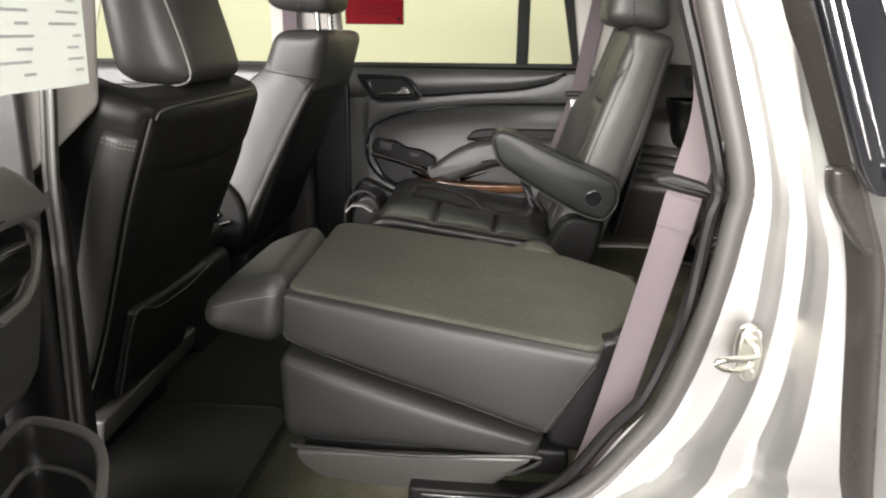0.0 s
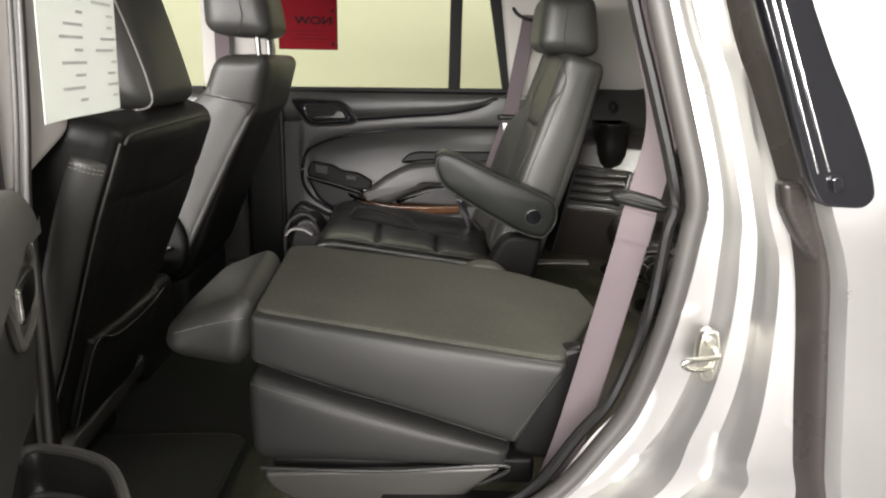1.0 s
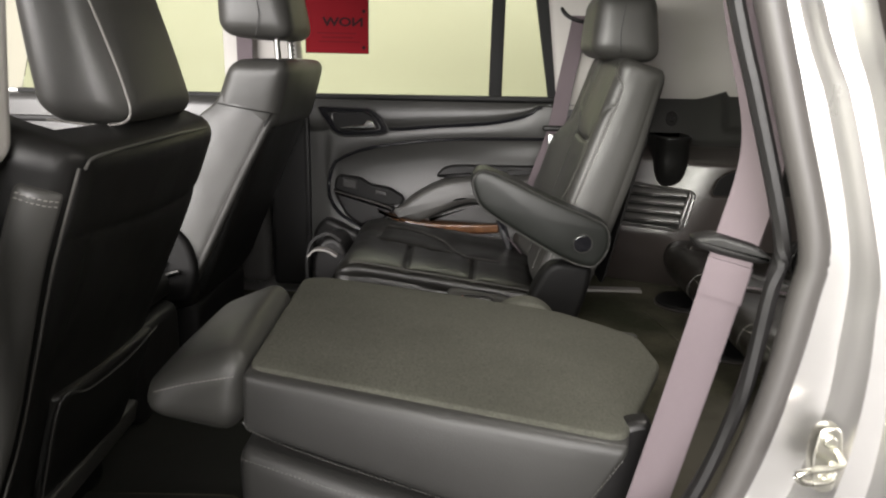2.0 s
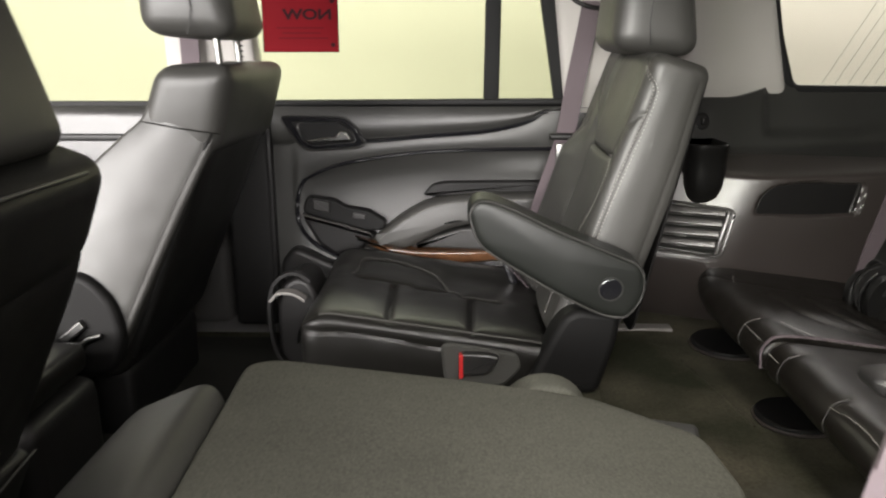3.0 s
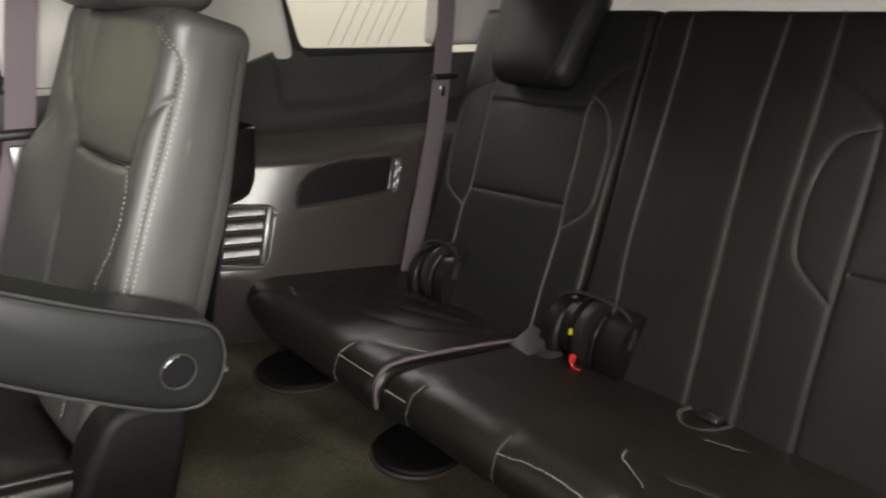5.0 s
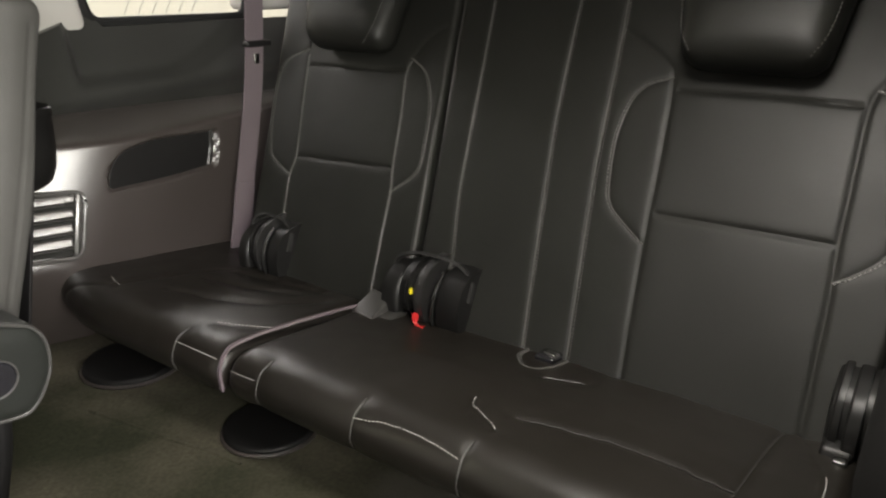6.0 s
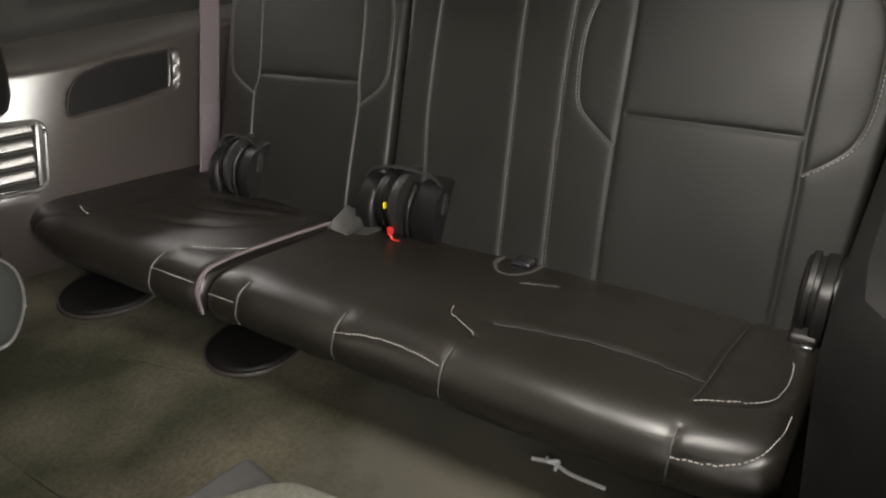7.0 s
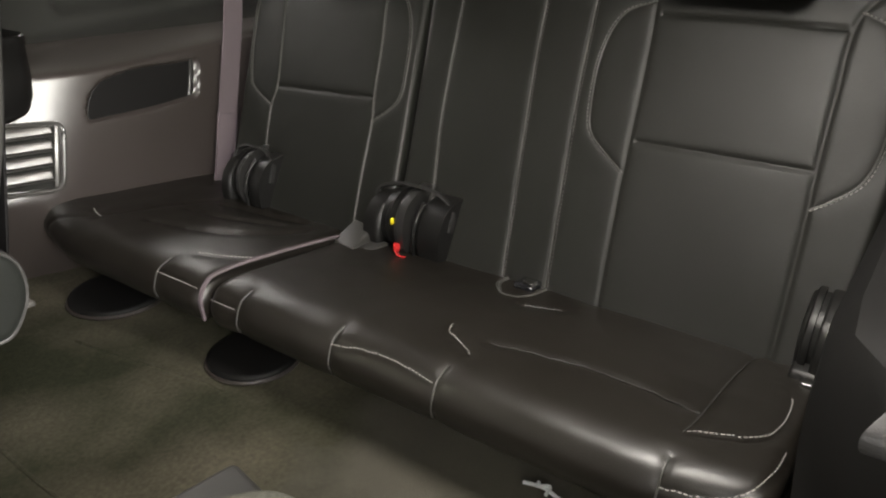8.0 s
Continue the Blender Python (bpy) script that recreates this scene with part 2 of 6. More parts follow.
def hexa(bm, c, r=0.01, seg=3, mid=1, puff=(0, 0, 0), bend=None):
    """A rounded pad through eight corners (x-y-z-, x+y-z-, x+y+z-, x-y+z-, then the same at z+), with faces that bulge by puff metres."""
    c = [Vector(p) for p in c]
    h = [((c[1] - c[0]).length + (c[6] - c[7]).length) / 4, ((c[3] - c[0]).length + (c[6] - c[5]).length) / 4,
         ((c[4] - c[0]).length + (c[6] - c[2]).length) / 4]
    rr = [min(r, x * 0.98) for x in h]
    lines = []
    for k in range(3):
        edge = [rr[k] * (1 - math.cos(math.pi / 2 * i / seg)) for i in range(seg)] if r else [0]
        inner = [-h[k] + rr[k] + (2 * h[k] - 2 * rr[k]) * i / mid for i in range(mid + 1)] if r else [-h[k] + 2 * h[k] * i / mid for i in range(1, mid)]
        lines.append([-h[k] + e for e in edge] + inner + [h[k] - e for e in reversed(edge)])
    made = {}

    def vert(p):
        key = tuple(round(x, 7) for x in p)
        if key in made:
            return made[key]
        q = [max(-h[k] + rr[k], min(h[k] - rr[k], p[k])) for k in range(3)]
        d = Vector([(p[k] - q[k]) / rr[k] if rr[k] > 1e-9 else 0 for k in range(3)])
        if r and d.length > 1e-9:
            top = max(abs(x) for x in d)
            d = d * (top / d.length)
            q = [q[k] + d[k] * rr[k] for k in range(3)]
        n = [q[k] / h[k] for k in range(3)]
        for k in range(3):
            i, j = (k + 1) % 3, (k + 2) % 3
            if puff[k]:
                q[k] += math.copysign(abs(n[k]) ** 3, n[k]) * puff[k] * (1 - n[i] ** 2) * (1 - n[j] ** 2)
        u, v, w = [(q[k] / h[k] + 1) / 2 for k in range(3)]
        lo = (c[0] * (1 - u) + c[1] * u) * (1 - v) + (c[3] * (1 - u) + c[2] * u) * v
        hi = (c[4] * (1 - u) + c[5] * u) * (1 - v) + (c[7] * (1 - u) + c[6] * u) * v
        pt = lo * (1 - w) + hi * w
        if bend:
            pt = Vector(bend(pt))
        made[key] = bm.verts.new(pt)
        return made[key]

    for k in range(3):
        i, j = (k + 1) % 3, (k + 2) % 3
        for s in (-h[k], h[k]):
            for a0, a1 in zip(lines[i], lines[i][1:]):
                for b0, b1 in zip(lines[j], lines[j][1:]):
                    q = []
                    for a, b in ((a0, b0), (a1, b0), (a1, b1), (a0, b1)):
                        p = [0, 0, 0]
                        p[k], p[i], p[j] = s, a, b
                        q.append(vert(p))
                    q = list(dict.fromkeys(q))
                    if len(q) > 2:
                        try:
                            bm.faces.new(q if s > 0 else q[::-1])
                        except ValueError:
                            pass
    return bm


def block(x0, x1, y0, y1, z0, z1, r=0.01, seg=3, mid=1, puff=(0, 0, 0), bm=None, bend=None):
    bm = bm or bmesh.new()
    return hexa(bm, [(x0, y0, z0), (x1, y0, z0), (x1, y1, z0), (x0, y1, z0), (x0, y0, z1), (x1, y0, z1), (x1, y1, z1), (x0, y1, z1)], r, seg, mid, puff, bend)


def curve_through(pts, n=6, closed=False):
    """Points on a smooth line through the given ones."""
    pts = [Vector(p) for p in pts]
    out, m = [], len(pts)
    for i in range(m if closed else m - 1):
        p1, p2 = pts[i], pts[(i + 1) % m]
        p0 = pts[i - 1] if (i or closed) else p1 * 2 - p2
        p3 = pts[(i + 2) % m] if (i + 2 < m or closed) else p2 * 2 - p1
        for k in range(n):
            t = k / n
            out.append(0.5 * (2 * p1 + (p2 - p0) * t + (2 * p0 - 5 * p1 + 4 * p2 - p3) * t * t + (3 * p1 - p0 - 3 * p2 + p3) * t ** 3))
    if not closed:
        out.append(pts[-1])
    return out


def rounded(poly, r, n=4):
    """A 2D outline with its corners rounded."""
    out, m = [], len(poly)
    for i in range(m):
        p, a, b = Vector(poly[i]), Vector(poly[i - 1]), Vector(poly[(i + 1) % m])
        da, db = (a - p), (b - p)
        ra, rb = min(r, da.length * 0.45), min(r, db.length * 0.45)
        s, e = p + da.normalized() * ra, p + db.normalized() * rb
        for k in range(n + 1):
            t = k / n
            out.append(s * (1 - t) ** 2 + p * 2 * t * (1 - t) + e * t * t)
    return out


def prism(outline, place, depth, bevel=0.003, seg=2, bm=None, dome=0.0):
    """An outline of (u, v), set by place(u, v, d) and drawn out by depth, with rounded edges."""
    bm = bm or bmesh.new()
    steps = [(0.0, 0.0)] + [(bevel * (1 - math.cos(math.pi / 2 * k / seg)), depth - bevel + bevel * math.sin(math.pi / 2 * k / seg)) for k in range(seg + 1)]
    pts = [Vector(p) for p in outline]
    mid = sum(pts, Vector((0, 0))) / len(pts)
    area = sum(a.x * b.y - b.x * a.y for a, b in zip(pts, pts[1:] + pts[:1]))
    sgn = 1 if area > 0 else -1
    nrm = []
    for i in range(len(pts)):
        e = (pts[(i + 1) % len(pts)] - pts[i - 1])
        e = e.normalized() if e.length > 1e-9 else Vector((1, 0))
        nrm.append(Vector((-e.y, e.x)) * sgn)
    rings = []
    for inset, d in steps:
        rings.append([bm.verts.new(place(*(p + nn * inset), d)) for p, nn in zip(pts, nrm)])
    n = len(pts)
    for a, b in zip(rings, rings[1:]):
        for i in range(n):
            bm.faces.new((a[i], a[(i + 1) % n], b[(i + 1) % n], b[i]))
    bm.faces.new(rings[0][::-1])
    if dome:
        last = [p + nn * bevel for p, nn in zip(pts, nrm)]
        prev = rings[-1]
        for s in (0.93, 0.84, 0.72, 0.58, 0.42, 0.25, 0.1):
            cur = [bm.verts.new(place(*(mid + (p - mid) * s), depth + dome * (1 - s * s))) for p in last]
            for i in range(n):
                bm.faces.new((prev[i], prev[(i + 1) % n], cur[(i + 1) % n], cur[i]))
            prev = cur
        bm.faces.new(prev)
    else:
        bm.faces.new(rings[-1])
    return bm


def tube(pts, r, seg=8, closed=False, bm=None):
    bm = bm or bmesh.new()
    pts = [Vector(p) for p in pts]
    n, rings, up = len(pts), [], Vector((0.13, 0.21, 0.97))
    for i, p in enumerate(pts):
        a, b = pts[i - 1] if (i or closed) else p, pts[(i + 1) % n] if (i < n - 1 or closed) else p
        t = (b - a).normalized()
        s = t.cross(up)
        s = s.normalized() if s.length > 1e-3 else t.cross(Vector((1, 0, 0))).normalized()
        w = s.cross(t)
        rings.append([bm.verts.new(p + (s * math.cos(2 * math.pi * k / seg) + w * math.sin(2 * math.pi * k / seg)) * r) for k in range(seg)])
    for i in range(n if closed else n - 1):
        a, b = rings[i], rings[(i + 1) % n]
        for k in range(seg):
            bm.faces.new((a[k], a[(k + 1) % seg], b[(k + 1) % seg], b[k]))
    if not closed:
        bm.faces.new(rings[0][::-1])
        bm.faces.new(rings[-1])
    return bm


def stitches(lines, on=0.0038, off=0.0024, r=0.00062):
    """Rows of single thread stitches along lines."""
    bm = bmesh.new()
    for pts in lines:
        pts = [Vector(p) for p in pts]
        start = 0.0
        for a, b in zip(pts, pts[1:]):
            ln = (b - a).length
            if ln < 1e-6:
                continue
            d, s = (b - a) / ln, start
            while s < ln:
                tube([a + d * s, a + d * min(s + on, ln + on * 0.5)], r, 4, bm=bm)
                s += on + off
            start = s - ln
    return bm


def ribbon(pts, across, width, thick=0.0016, bm=None):
    """A strap along pts; across is the way of its width."""
    bm = bm or bmesh.new()
    pts, rings = [Vector(p) for p in pts], []
    for i, p in enumerate(pts):
        t = (pts[min(i + 1, len(pts) - 1)] - pts[max(i - 1, 0)]).normalized()
        ac = Vector(across[i] if isinstance(across, list) else across)
        ac = (ac - t * ac.dot(t)).normalized()
        n = t.cross(ac)
        rings.append([bm.verts.new(p + ac * (width / 2 * a) + n * (thick / 2 * b)) for a, b in ((-1, -1), (-0.97, 1), (0.97, 1), (1, -1))])
    for a, b in zip(rings, rings[1:]):
        for k in range(4):
            bm.faces.new((a[k], a[(k + 1) % 4], b[(k + 1) % 4], b[k]))
    bm.faces.new(rings[0][::-1])
    bm.faces.new(rings[-1])
    return bm


def disc(place, r, depth, bevel=0.003, n=28, bm=None, dome=0.0):
    return prism([(r * math.cos(2 * math.pi * k / n), r * math.sin(2 * math.pi * k / n)) for k in range(n)], place, depth, bevel, 3, bm, dome)


def sheet(rows, thick=None, bm=None):
    """A skin through rows of points."""
    bm = bm or bmesh.new()
    vs = [[bm.verts.new(p) for p in r] for r in rows]
    for a, b in zip(vs, vs[1:]):
        for i in range(len(a) - 1):
            bm.faces.new((a[i], a[i + 1], b[i + 1], b[i]))
    if thick:
        bmesh.ops.recalc_face_normals(bm, faces=bm.faces)
        bmesh.ops.solidify(bm, geom=bm.faces[:], thickness=thick)
    return bm


def wall_sheet(rows, thick=0.02):
    """A moulded skin seen from -y, with its back thick metres further out."""
    return sheet([[*r, *[(x, y + thick, z) for x, y, z in reversed(r)], r[0]] for r in rows])


def edged(length, r0, r1, depth, step):
    """Lines across a pad: (distance from one edge, sink) with a round of radius r0 and r1 at its ends and a skirt behind."""
    arc = [math.pi / 2 * k / 5 for k in range(6)]
    out = [(0.0, -depth), (0.0, -(depth + r0) / 2)] + [(r0 * (1 - math.cos(a)), -r0 * (1 - math.sin(a))) for a in arc]
    n = max(2, int((length - r0 - r1) / step))
    out += [(r0 + (length - r0 - r1) * k / n, 0.0) for k in range(1, n)]
    out += [(length - r1 * (1 - math.cos(a)), -r1 * (1 - math.sin(a))) for a in reversed(arc)]
    return out + [(length, -(depth + r1) / 2), (length, -depth)]


def quilt(surface, us, vs, seams, depth, puff=0.003, reach=0.025, ripple=0.0008):
    """An upholstered skin: surface(u, v) gives a point and its outward way; us and vs are lines of (value, sink); seams are
    (points of (u, v), depth, width) pressed into it, with the leather swelling between them."""
    base, out, sink = [], [], []
    for u, du in us:
        for v, dv in vs:
            p, n = surface(u, v)
            base.append(p)
            out.append(n)
            sink.append(max(-depth, du + dv))
    base, out, sink = np.array(base), np.array(out), np.array(sink)
    near, press = np.full(len(base), 1.0), np.zeros(len(base))
    for pts, deep, wide in seams:
        line = np.array([surface(*p)[0] for p in pts])
        d = np.full(len(base), 1.0)
        for a, b in zip(line, line[1:]):
            ab = b - a
            t = np.clip((base - a) @ ab / max(ab @ ab, 1e-12), 0, 1)
            d = np.minimum(d, np.linalg.norm(base - a - t[:, None] * ab, axis=1))
        near = np.minimum(near, d)
        press = np.maximum(press, deep * np.exp(-(d / wide) ** 2))
    front = sink > -0.02
    h = sink + front * (puff * (1 - np.exp(-(near / reach) ** 2)) - press)
    if ripple:
        h += front * ripple * np.array([noise.noise(Vector(p) * 9) + 0.5 * noise.noise(Vector(p) * 23) for p in base])
    pts = base + out * h[:, None]
    n, m = len(us), len(vs)
    bm = bmesh.new()
    vv = [bm.verts.new(p) for p in pts]
    for i in range(n - 1):
        for j in range(m - 1):
            bm.faces.new((vv[i * m + j], vv[(i + 1) * m + j], vv[(i + 1) * m + j + 1], vv[i * m + j + 1]))
    rim = [vv[i * m] for i in range(n)] + [vv[(n - 1) * m + j] for j in range(1, m)] + [vv[i * m + m - 1] for i in range(n - 2, -1, -1)] + [vv[j] for j in range(m - 2, 0, -1)]
    bm.faces.new(rim[::-1])
    return bm


def flat2(pts, n=6):
    """A smooth line through (u, v) points."""
    return [tuple(p)[:2] for p in curve_through([(*p, 0) for p in pts], n)]


def lean(z):
    """How far out the far side stands at a height: upright to the belt line, then leaning in."""
    return 0.90 - max(0.0, z - 1.25) * 0.22


# ---- the hall round the car ----
# all but the north wall is assumed, kept dark to limit bounce
structure(part("ground", block(-6, 7, -7, 5.5, -0.1, 0, 0), CONCRETE), "bare grey concrete garage floor", "floor")
structure(part("wall_north", block(-6, 7, 5.0, 5.2, 0, 3.5, 0), WALLPAINT), "pale yellow-green painted hall wall", "wall")
# assumed wall, left open where the added south light shines in
bm = block(-6, -5.5, -6.7, -6.5, 0, 3.5, 0)
block(3.1, 7, -6.7, -6.5, 0, 3.5, 0, bm=bm)
block(-5.5, 3.1, -6.7, -6.5, 2.8, 3.5, 0, bm=bm)
structure(part("wall_south", bm, HALLDARK), "assumed grey hall wall, opened for the added south light", "wall")
structure(part("wall_east", block(6.5, 6.7, -6.5, 5.0, 0, 3.5, 0), HALLDARK), "grey painted hall wall", "wall")
structure(part("wall_west", block(-5.7, -5.5, -6.5, 5.0, 0, 3.5, 0), HALLDARK), "grey painted hall wall", "wall")
structure(part("ceiling", block(-6, 7, -7, 5.5, 3.5, 3.6, 0), HALLDARK), "plain grey hall ceiling", "ceiling")
# assumed ceiling lights, out of view
for (x0, x1, y0, y1) in ((-4.1, 4.9, 3.2, 3.6), (-4.5, 2.5, -4.45, -3.95)):
    t = thing("ceiling_light", ((x0 + x1) / 2, (y0 + y1) / 2, 3.5), "assumed long white ceiling light, out of view, switched on", "lamp", "ceiling lights of the hall")
    part("housing", block(x0, x1, y0, y1, 3.33, 3.5, 0.01), LAMPWHITE, t)
    part("diffuser", block(x0 + 0.03, x1 - 0.03, y0 + 0.03, y1 - 0.03, 3.29, 3.328, 0.01), TUBE, t, "glowing white diffuser")

# ---- the car's shell ----
# floor: a footwell before the second row, a flat raised floor behind it
FY = [-0.86, -0.80, -0.72, -0.69, -0.65] + [-0.60 + 1.46 * k / 36 for k in range(37)]
rows = []
for x, z in ((-1.5, 0.57), (-0.16, 0.57), (-0.10, 0.60), (-0.04, 0.66), (0.02, 0.682), *[(0.06 + 0.04 * k, 0.684) for k in range(29)], (1.3, 0.69), (2.15, 0.70)):
    rows.append([(x, y, (z if y > -0.66 else min(z, 0.57) if y < -0.70 else z - 0.4 * max(0, z - 0.57)) + 0.005 * noise.noise((x * 5, y * 5, 0)) + 0.0035 * noise.noise((x * 13, y * 9, 3))) for y in FY])
rows += [[(x, y, 0.53) for (_, y, _) in rows[0]] for x in (2.15, -1.5)] + [rows[0]]
structure(part("floor", sheet(rows), CARPET), "worn olive-grey car floor carpet with wrinkles", "carpet")
structure(part("headliner", block(-1.2, 2.1, -0.80, 0.80, 1.74, 1.80, 0.02), HEADLINER), "light grey cloth car headliner", "headliner")
structure(part("car_roof", block(-1.2, 2.15, -0.84, 0.84, 1.803, 1.86, 0.02), PAINT), "silver painted car roof", "car roof")
structure(part("bulkhead", block(-1.6, -1.5, -0.9, 0.9, 0.5, 1.15, 0.02), PLASTIC), "black plastic bulkhead in front of the seats", "bulkhead")
structure(part("tailgate_lower", block(2.15, 2.25, -0.9, 0.9, 0.5, 1.22, 0.02), PLASTIC), "black tailgate inside trim", "tailgate")
structure(part("tailgate_glass", block(2.19, 2.196, -0.78, 0.78, 1.22, 1.76, 0), GLASSDARK), "clear tailgate window", "window")
structure(part("car_underbody", block(-1.6, 2.2, -0.88, 0.88, 0.34, 0.52, 0.02), PLASTIC), "black underside of the car", "underbody")

# body of the assumed dome lamp, never in view
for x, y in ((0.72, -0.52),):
    dl = thing("assumed_dome_light", (x, y, 1.74), "assumed dome lamp, out of view, added to light the rear cabin", "lamp")
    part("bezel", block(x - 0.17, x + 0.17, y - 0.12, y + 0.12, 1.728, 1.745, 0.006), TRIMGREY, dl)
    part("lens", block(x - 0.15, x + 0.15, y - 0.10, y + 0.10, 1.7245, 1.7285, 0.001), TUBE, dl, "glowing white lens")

# far side below the belt line, behind the trims
structure(part("far_body_side", block(-1.5, 2.2, 0.96, 0.99, 0.45, 1.235, 0.005), PAINT), "silver outer body side", "car body")


def far_quad(p, d0, d1, r=0.006):
    """A leaning piece with corners (x, z): bottom front, bottom rear, top rear, top front."""
    (a, b, c, d) = p
    bm = bmesh.new()
    f = lambda q, o: (q[0], lean(q[1]) + o, q[1])
    return hexa(bm, [f(a, d0), f(b, d0), f(b, d1), f(a, d1), f(d, d0), f(c, d0), f(c, d1), f(d, d1)], r)


structure(part("b_pillar_trim", far_quad([(-0.60, 1.235), (-0.345, 1.235), (-0.36, 1.75), (-0.57, 1.75)], -0.035, 0.05, 0.02), TRIMGREY), "light grey plastic pillar trim between the doors", "pillar trim")
structure(part("c_pillar_trim", far_quad([(0.485, 1.20), (1.085, 1.21), (0.93, 1.75), (0.40, 1.75)], -0.045, 0.05, 0.025), TRIMGREY), "light grey plastic pillar trim behind the rear door", "pillar trim")
structure(part("d_pillar_trim", far_quad([(1.50, 1.285), (2.15, 1.285), (2.05, 1.75), (1.47, 1.75)], -0.04, 0.05, 0.02), TRIMGREY), "light grey rear pillar trim", "pillar trim")
structure(part("roof_rail_trim", block(-1.2, 2.1, 0.76, 0.84, 1.66, 1.742, 0.02), TRIMGREY), "light grey roof rail trim", "trim")

# windows of the far side
w = thing("window_1", (0, 0.9, 1.25), "fixed front door window with black seals", "window")
part("pane", far_quad([(-1.3, 1.236), (-0.60, 1.236), (-0.58, 1.7), (-1.1, 1.7)], -0.002, 0.003, 0), GLASS, w, smooth=False)
part("window_seal", far_quad([(-1.3, 1.222), (-0.60, 1.222), (-0.60, 1.240), (-1.3, 1.240)], -0.03, 0.0, 0.004), WINDOWSEAL, w)
w["kind"] = "structure"
w = thing("window_2", (0, 0.9, 1.25), "rear door window looking on a pale wall", "window")
part("pane", far_quad([(-0.345, 1.243), (0.268, 1.243), (0.268, 1.7), (-0.345, 1.7)], -0.002, 0.003, 0), GLASS, w, smooth=False)
part("post", far_quad([(0.262, 1.243), (0.304, 1.243), (0.304, 1.70), (0.264, 1.70)], -0.025, 0.02, 0.006), WINDOWSEAL, w, "black upright window post")
part("small_pane", far_quad([(0.303, 1.248), (0.462, 1.248), (0.37, 1.70), (0.303, 1.70)], -0.003, 0.002, 0), GLASS, w, "small fixed triangular pane", smooth=False)
part("rear_seal", far_quad([(0.455, 1.243), (0.492, 1.243), (0.405, 1.72), (0.362, 1.72)], -0.03, 0.01, 0.006), WINDOWSEAL, w)
part("belt_seal", far_quad([(-0.36, 1.228), (0.49, 1.234), (0.49, 1.250), (-0.36, 1.243)], -0.038, 0.004, 0.005), WINDOWSEAL, w, "black rubber belt seal")
w["kind"] = "structure"
w = thing("window_3", (1.28, 0.9, 1.28), "rear side window with fine heating wires", "window")
part("pane", far_quad([(1.070, 1.270), (1.50, 1.270), (1.495, 1.67), (0.950, 1.67)], -0.026, -0.023, 0), GLASSDARK, w, smooth=False)
wl = rounded([(1.078, 1.276), (1.488, 1.272), (1.499, 1.40), (1.490, 1.67), (0.945, 1.67), (1.022, 1.41)], 0.028, 5)
part("window_seal", tube([(p.x, lean(p.y) - 0.034, p.y) for p in wl], 0.0115, 8, closed=True), WINDOWSEAL, w)
for k in range(6):
    part("heating_wire", tube([(1.16 + 0.035 * k, lean(1.29) - 0.028, 1.29), (1.31 + 0.035 * k, lean(1.62) - 0.028, 1.62)], 0.0006, 4), PLASTIC, w)
w["kind"] = "structure"

# far front door, seen past the passenger seat
d = thing("front_car_door", (-0.95, 0.9, 0.6), "dark grey front passenger door trim, closed", "car door")
part("panel", block(-1.45, -0.46, 0.84, 0.94, 0.60, 1.228, 0.03), SOFTPLASTIC, d)
part("trim_line", block(-1.45, -0.47, 0.828, 0.845, 1.135, 1.155, 0.006), PLASTIC, d)
part("armrest", block(-1.3, -0.5, 0.76, 0.845, 0.86, 0.95, 0.03), LEATHER, d)
# darkened beyond plastic black for the passenger seat's shadow
structure(part("b_pillar_lower", block(-0.45, -0.322, 0.83, 0.93, 0.60, 1.232, 0.02), SHADEBLACK), "black lower pillar trim beside the rear door", "pillar trim")

# near pillar (the driver's side; the driver door stands clear of the view)
structure(part("near_b_pillar", hexa(bmesh.new(), [(-0.42, -0.93, 1.165), (-0.305, -0.93, 1.165), (-0.275, -0.80, 1.245), (-0.42, -0.80, 1.245), (-0.42, -0.88, 1.78), (-0.315, -0.88, 1.78), (-0.245, -0.77, 1.78), (-0.42, -0.77, 1.78)], 0.02), TRIMGREY), "light grey plastic trim on the near door pillar", "pillar trim")
# added plate, no known part; it dulls the pillar's bright face
structure(part("added_pillar_plate", block(-0.62, -0.298, -0.955, -0.935, 1.10, 1.75, 0.006), SOFTPLASTIC), "grey plate added to dull the bright face of the near door pillar", "pillar trim")
structure(part("near_b_pillar_lower", block(-0.425, -0.31, -0.94, -0.84, 0.55, 1.16, 0.025), PLASTIC), "black lower trim of the near door pillar", "pillar trim")
seal = [(-0.292, 1.70), (-0.290, 1.40), (-0.292, 1.271), (-0.303, 1.157), (-0.304, 1.045), (-0.312, 0.83), (-0.314, 0.60)]
sl = [curve_through([(x + dx, -0.908 + 0.12 * max(0, z - 1.3), z) for x, z in seal], 6) for dx in (0.002, 0.008, 0.014)]
structure(part("pillar_seal", ribbon(sl[1], (1, 0.1, 0), 0.015, 0.008), RUBBER), "grey rubber door seal along the pillar", "seal")
structure(part("pillar_seal_bead", tube([p + Vector((0, -0.006, 0)) for p in sl[0]], 0.0036, 10), SEALGREY), "rounded bead of the grey pillar seal", "seal")
structure(part("pillar_seal_bead", tube([p + Vector((0, -0.006, 0)) for p in sl[2]], 0.0036, 10), SEALGREY), "rounded bead of the grey pillar seal", "seal")
structure(part("near_sill", block(-0.32, 0.42, -0.95, -0.80, 0.50, 0.60, 0.03), PLASTIC), "black plastic door sill", "sill")
structure(part("near_sill_panel", block(-0.42, 0.75, -0.985, -0.955, 0.36, 0.60, 0.02), PAINT), "silver painted sill panel", "sill")
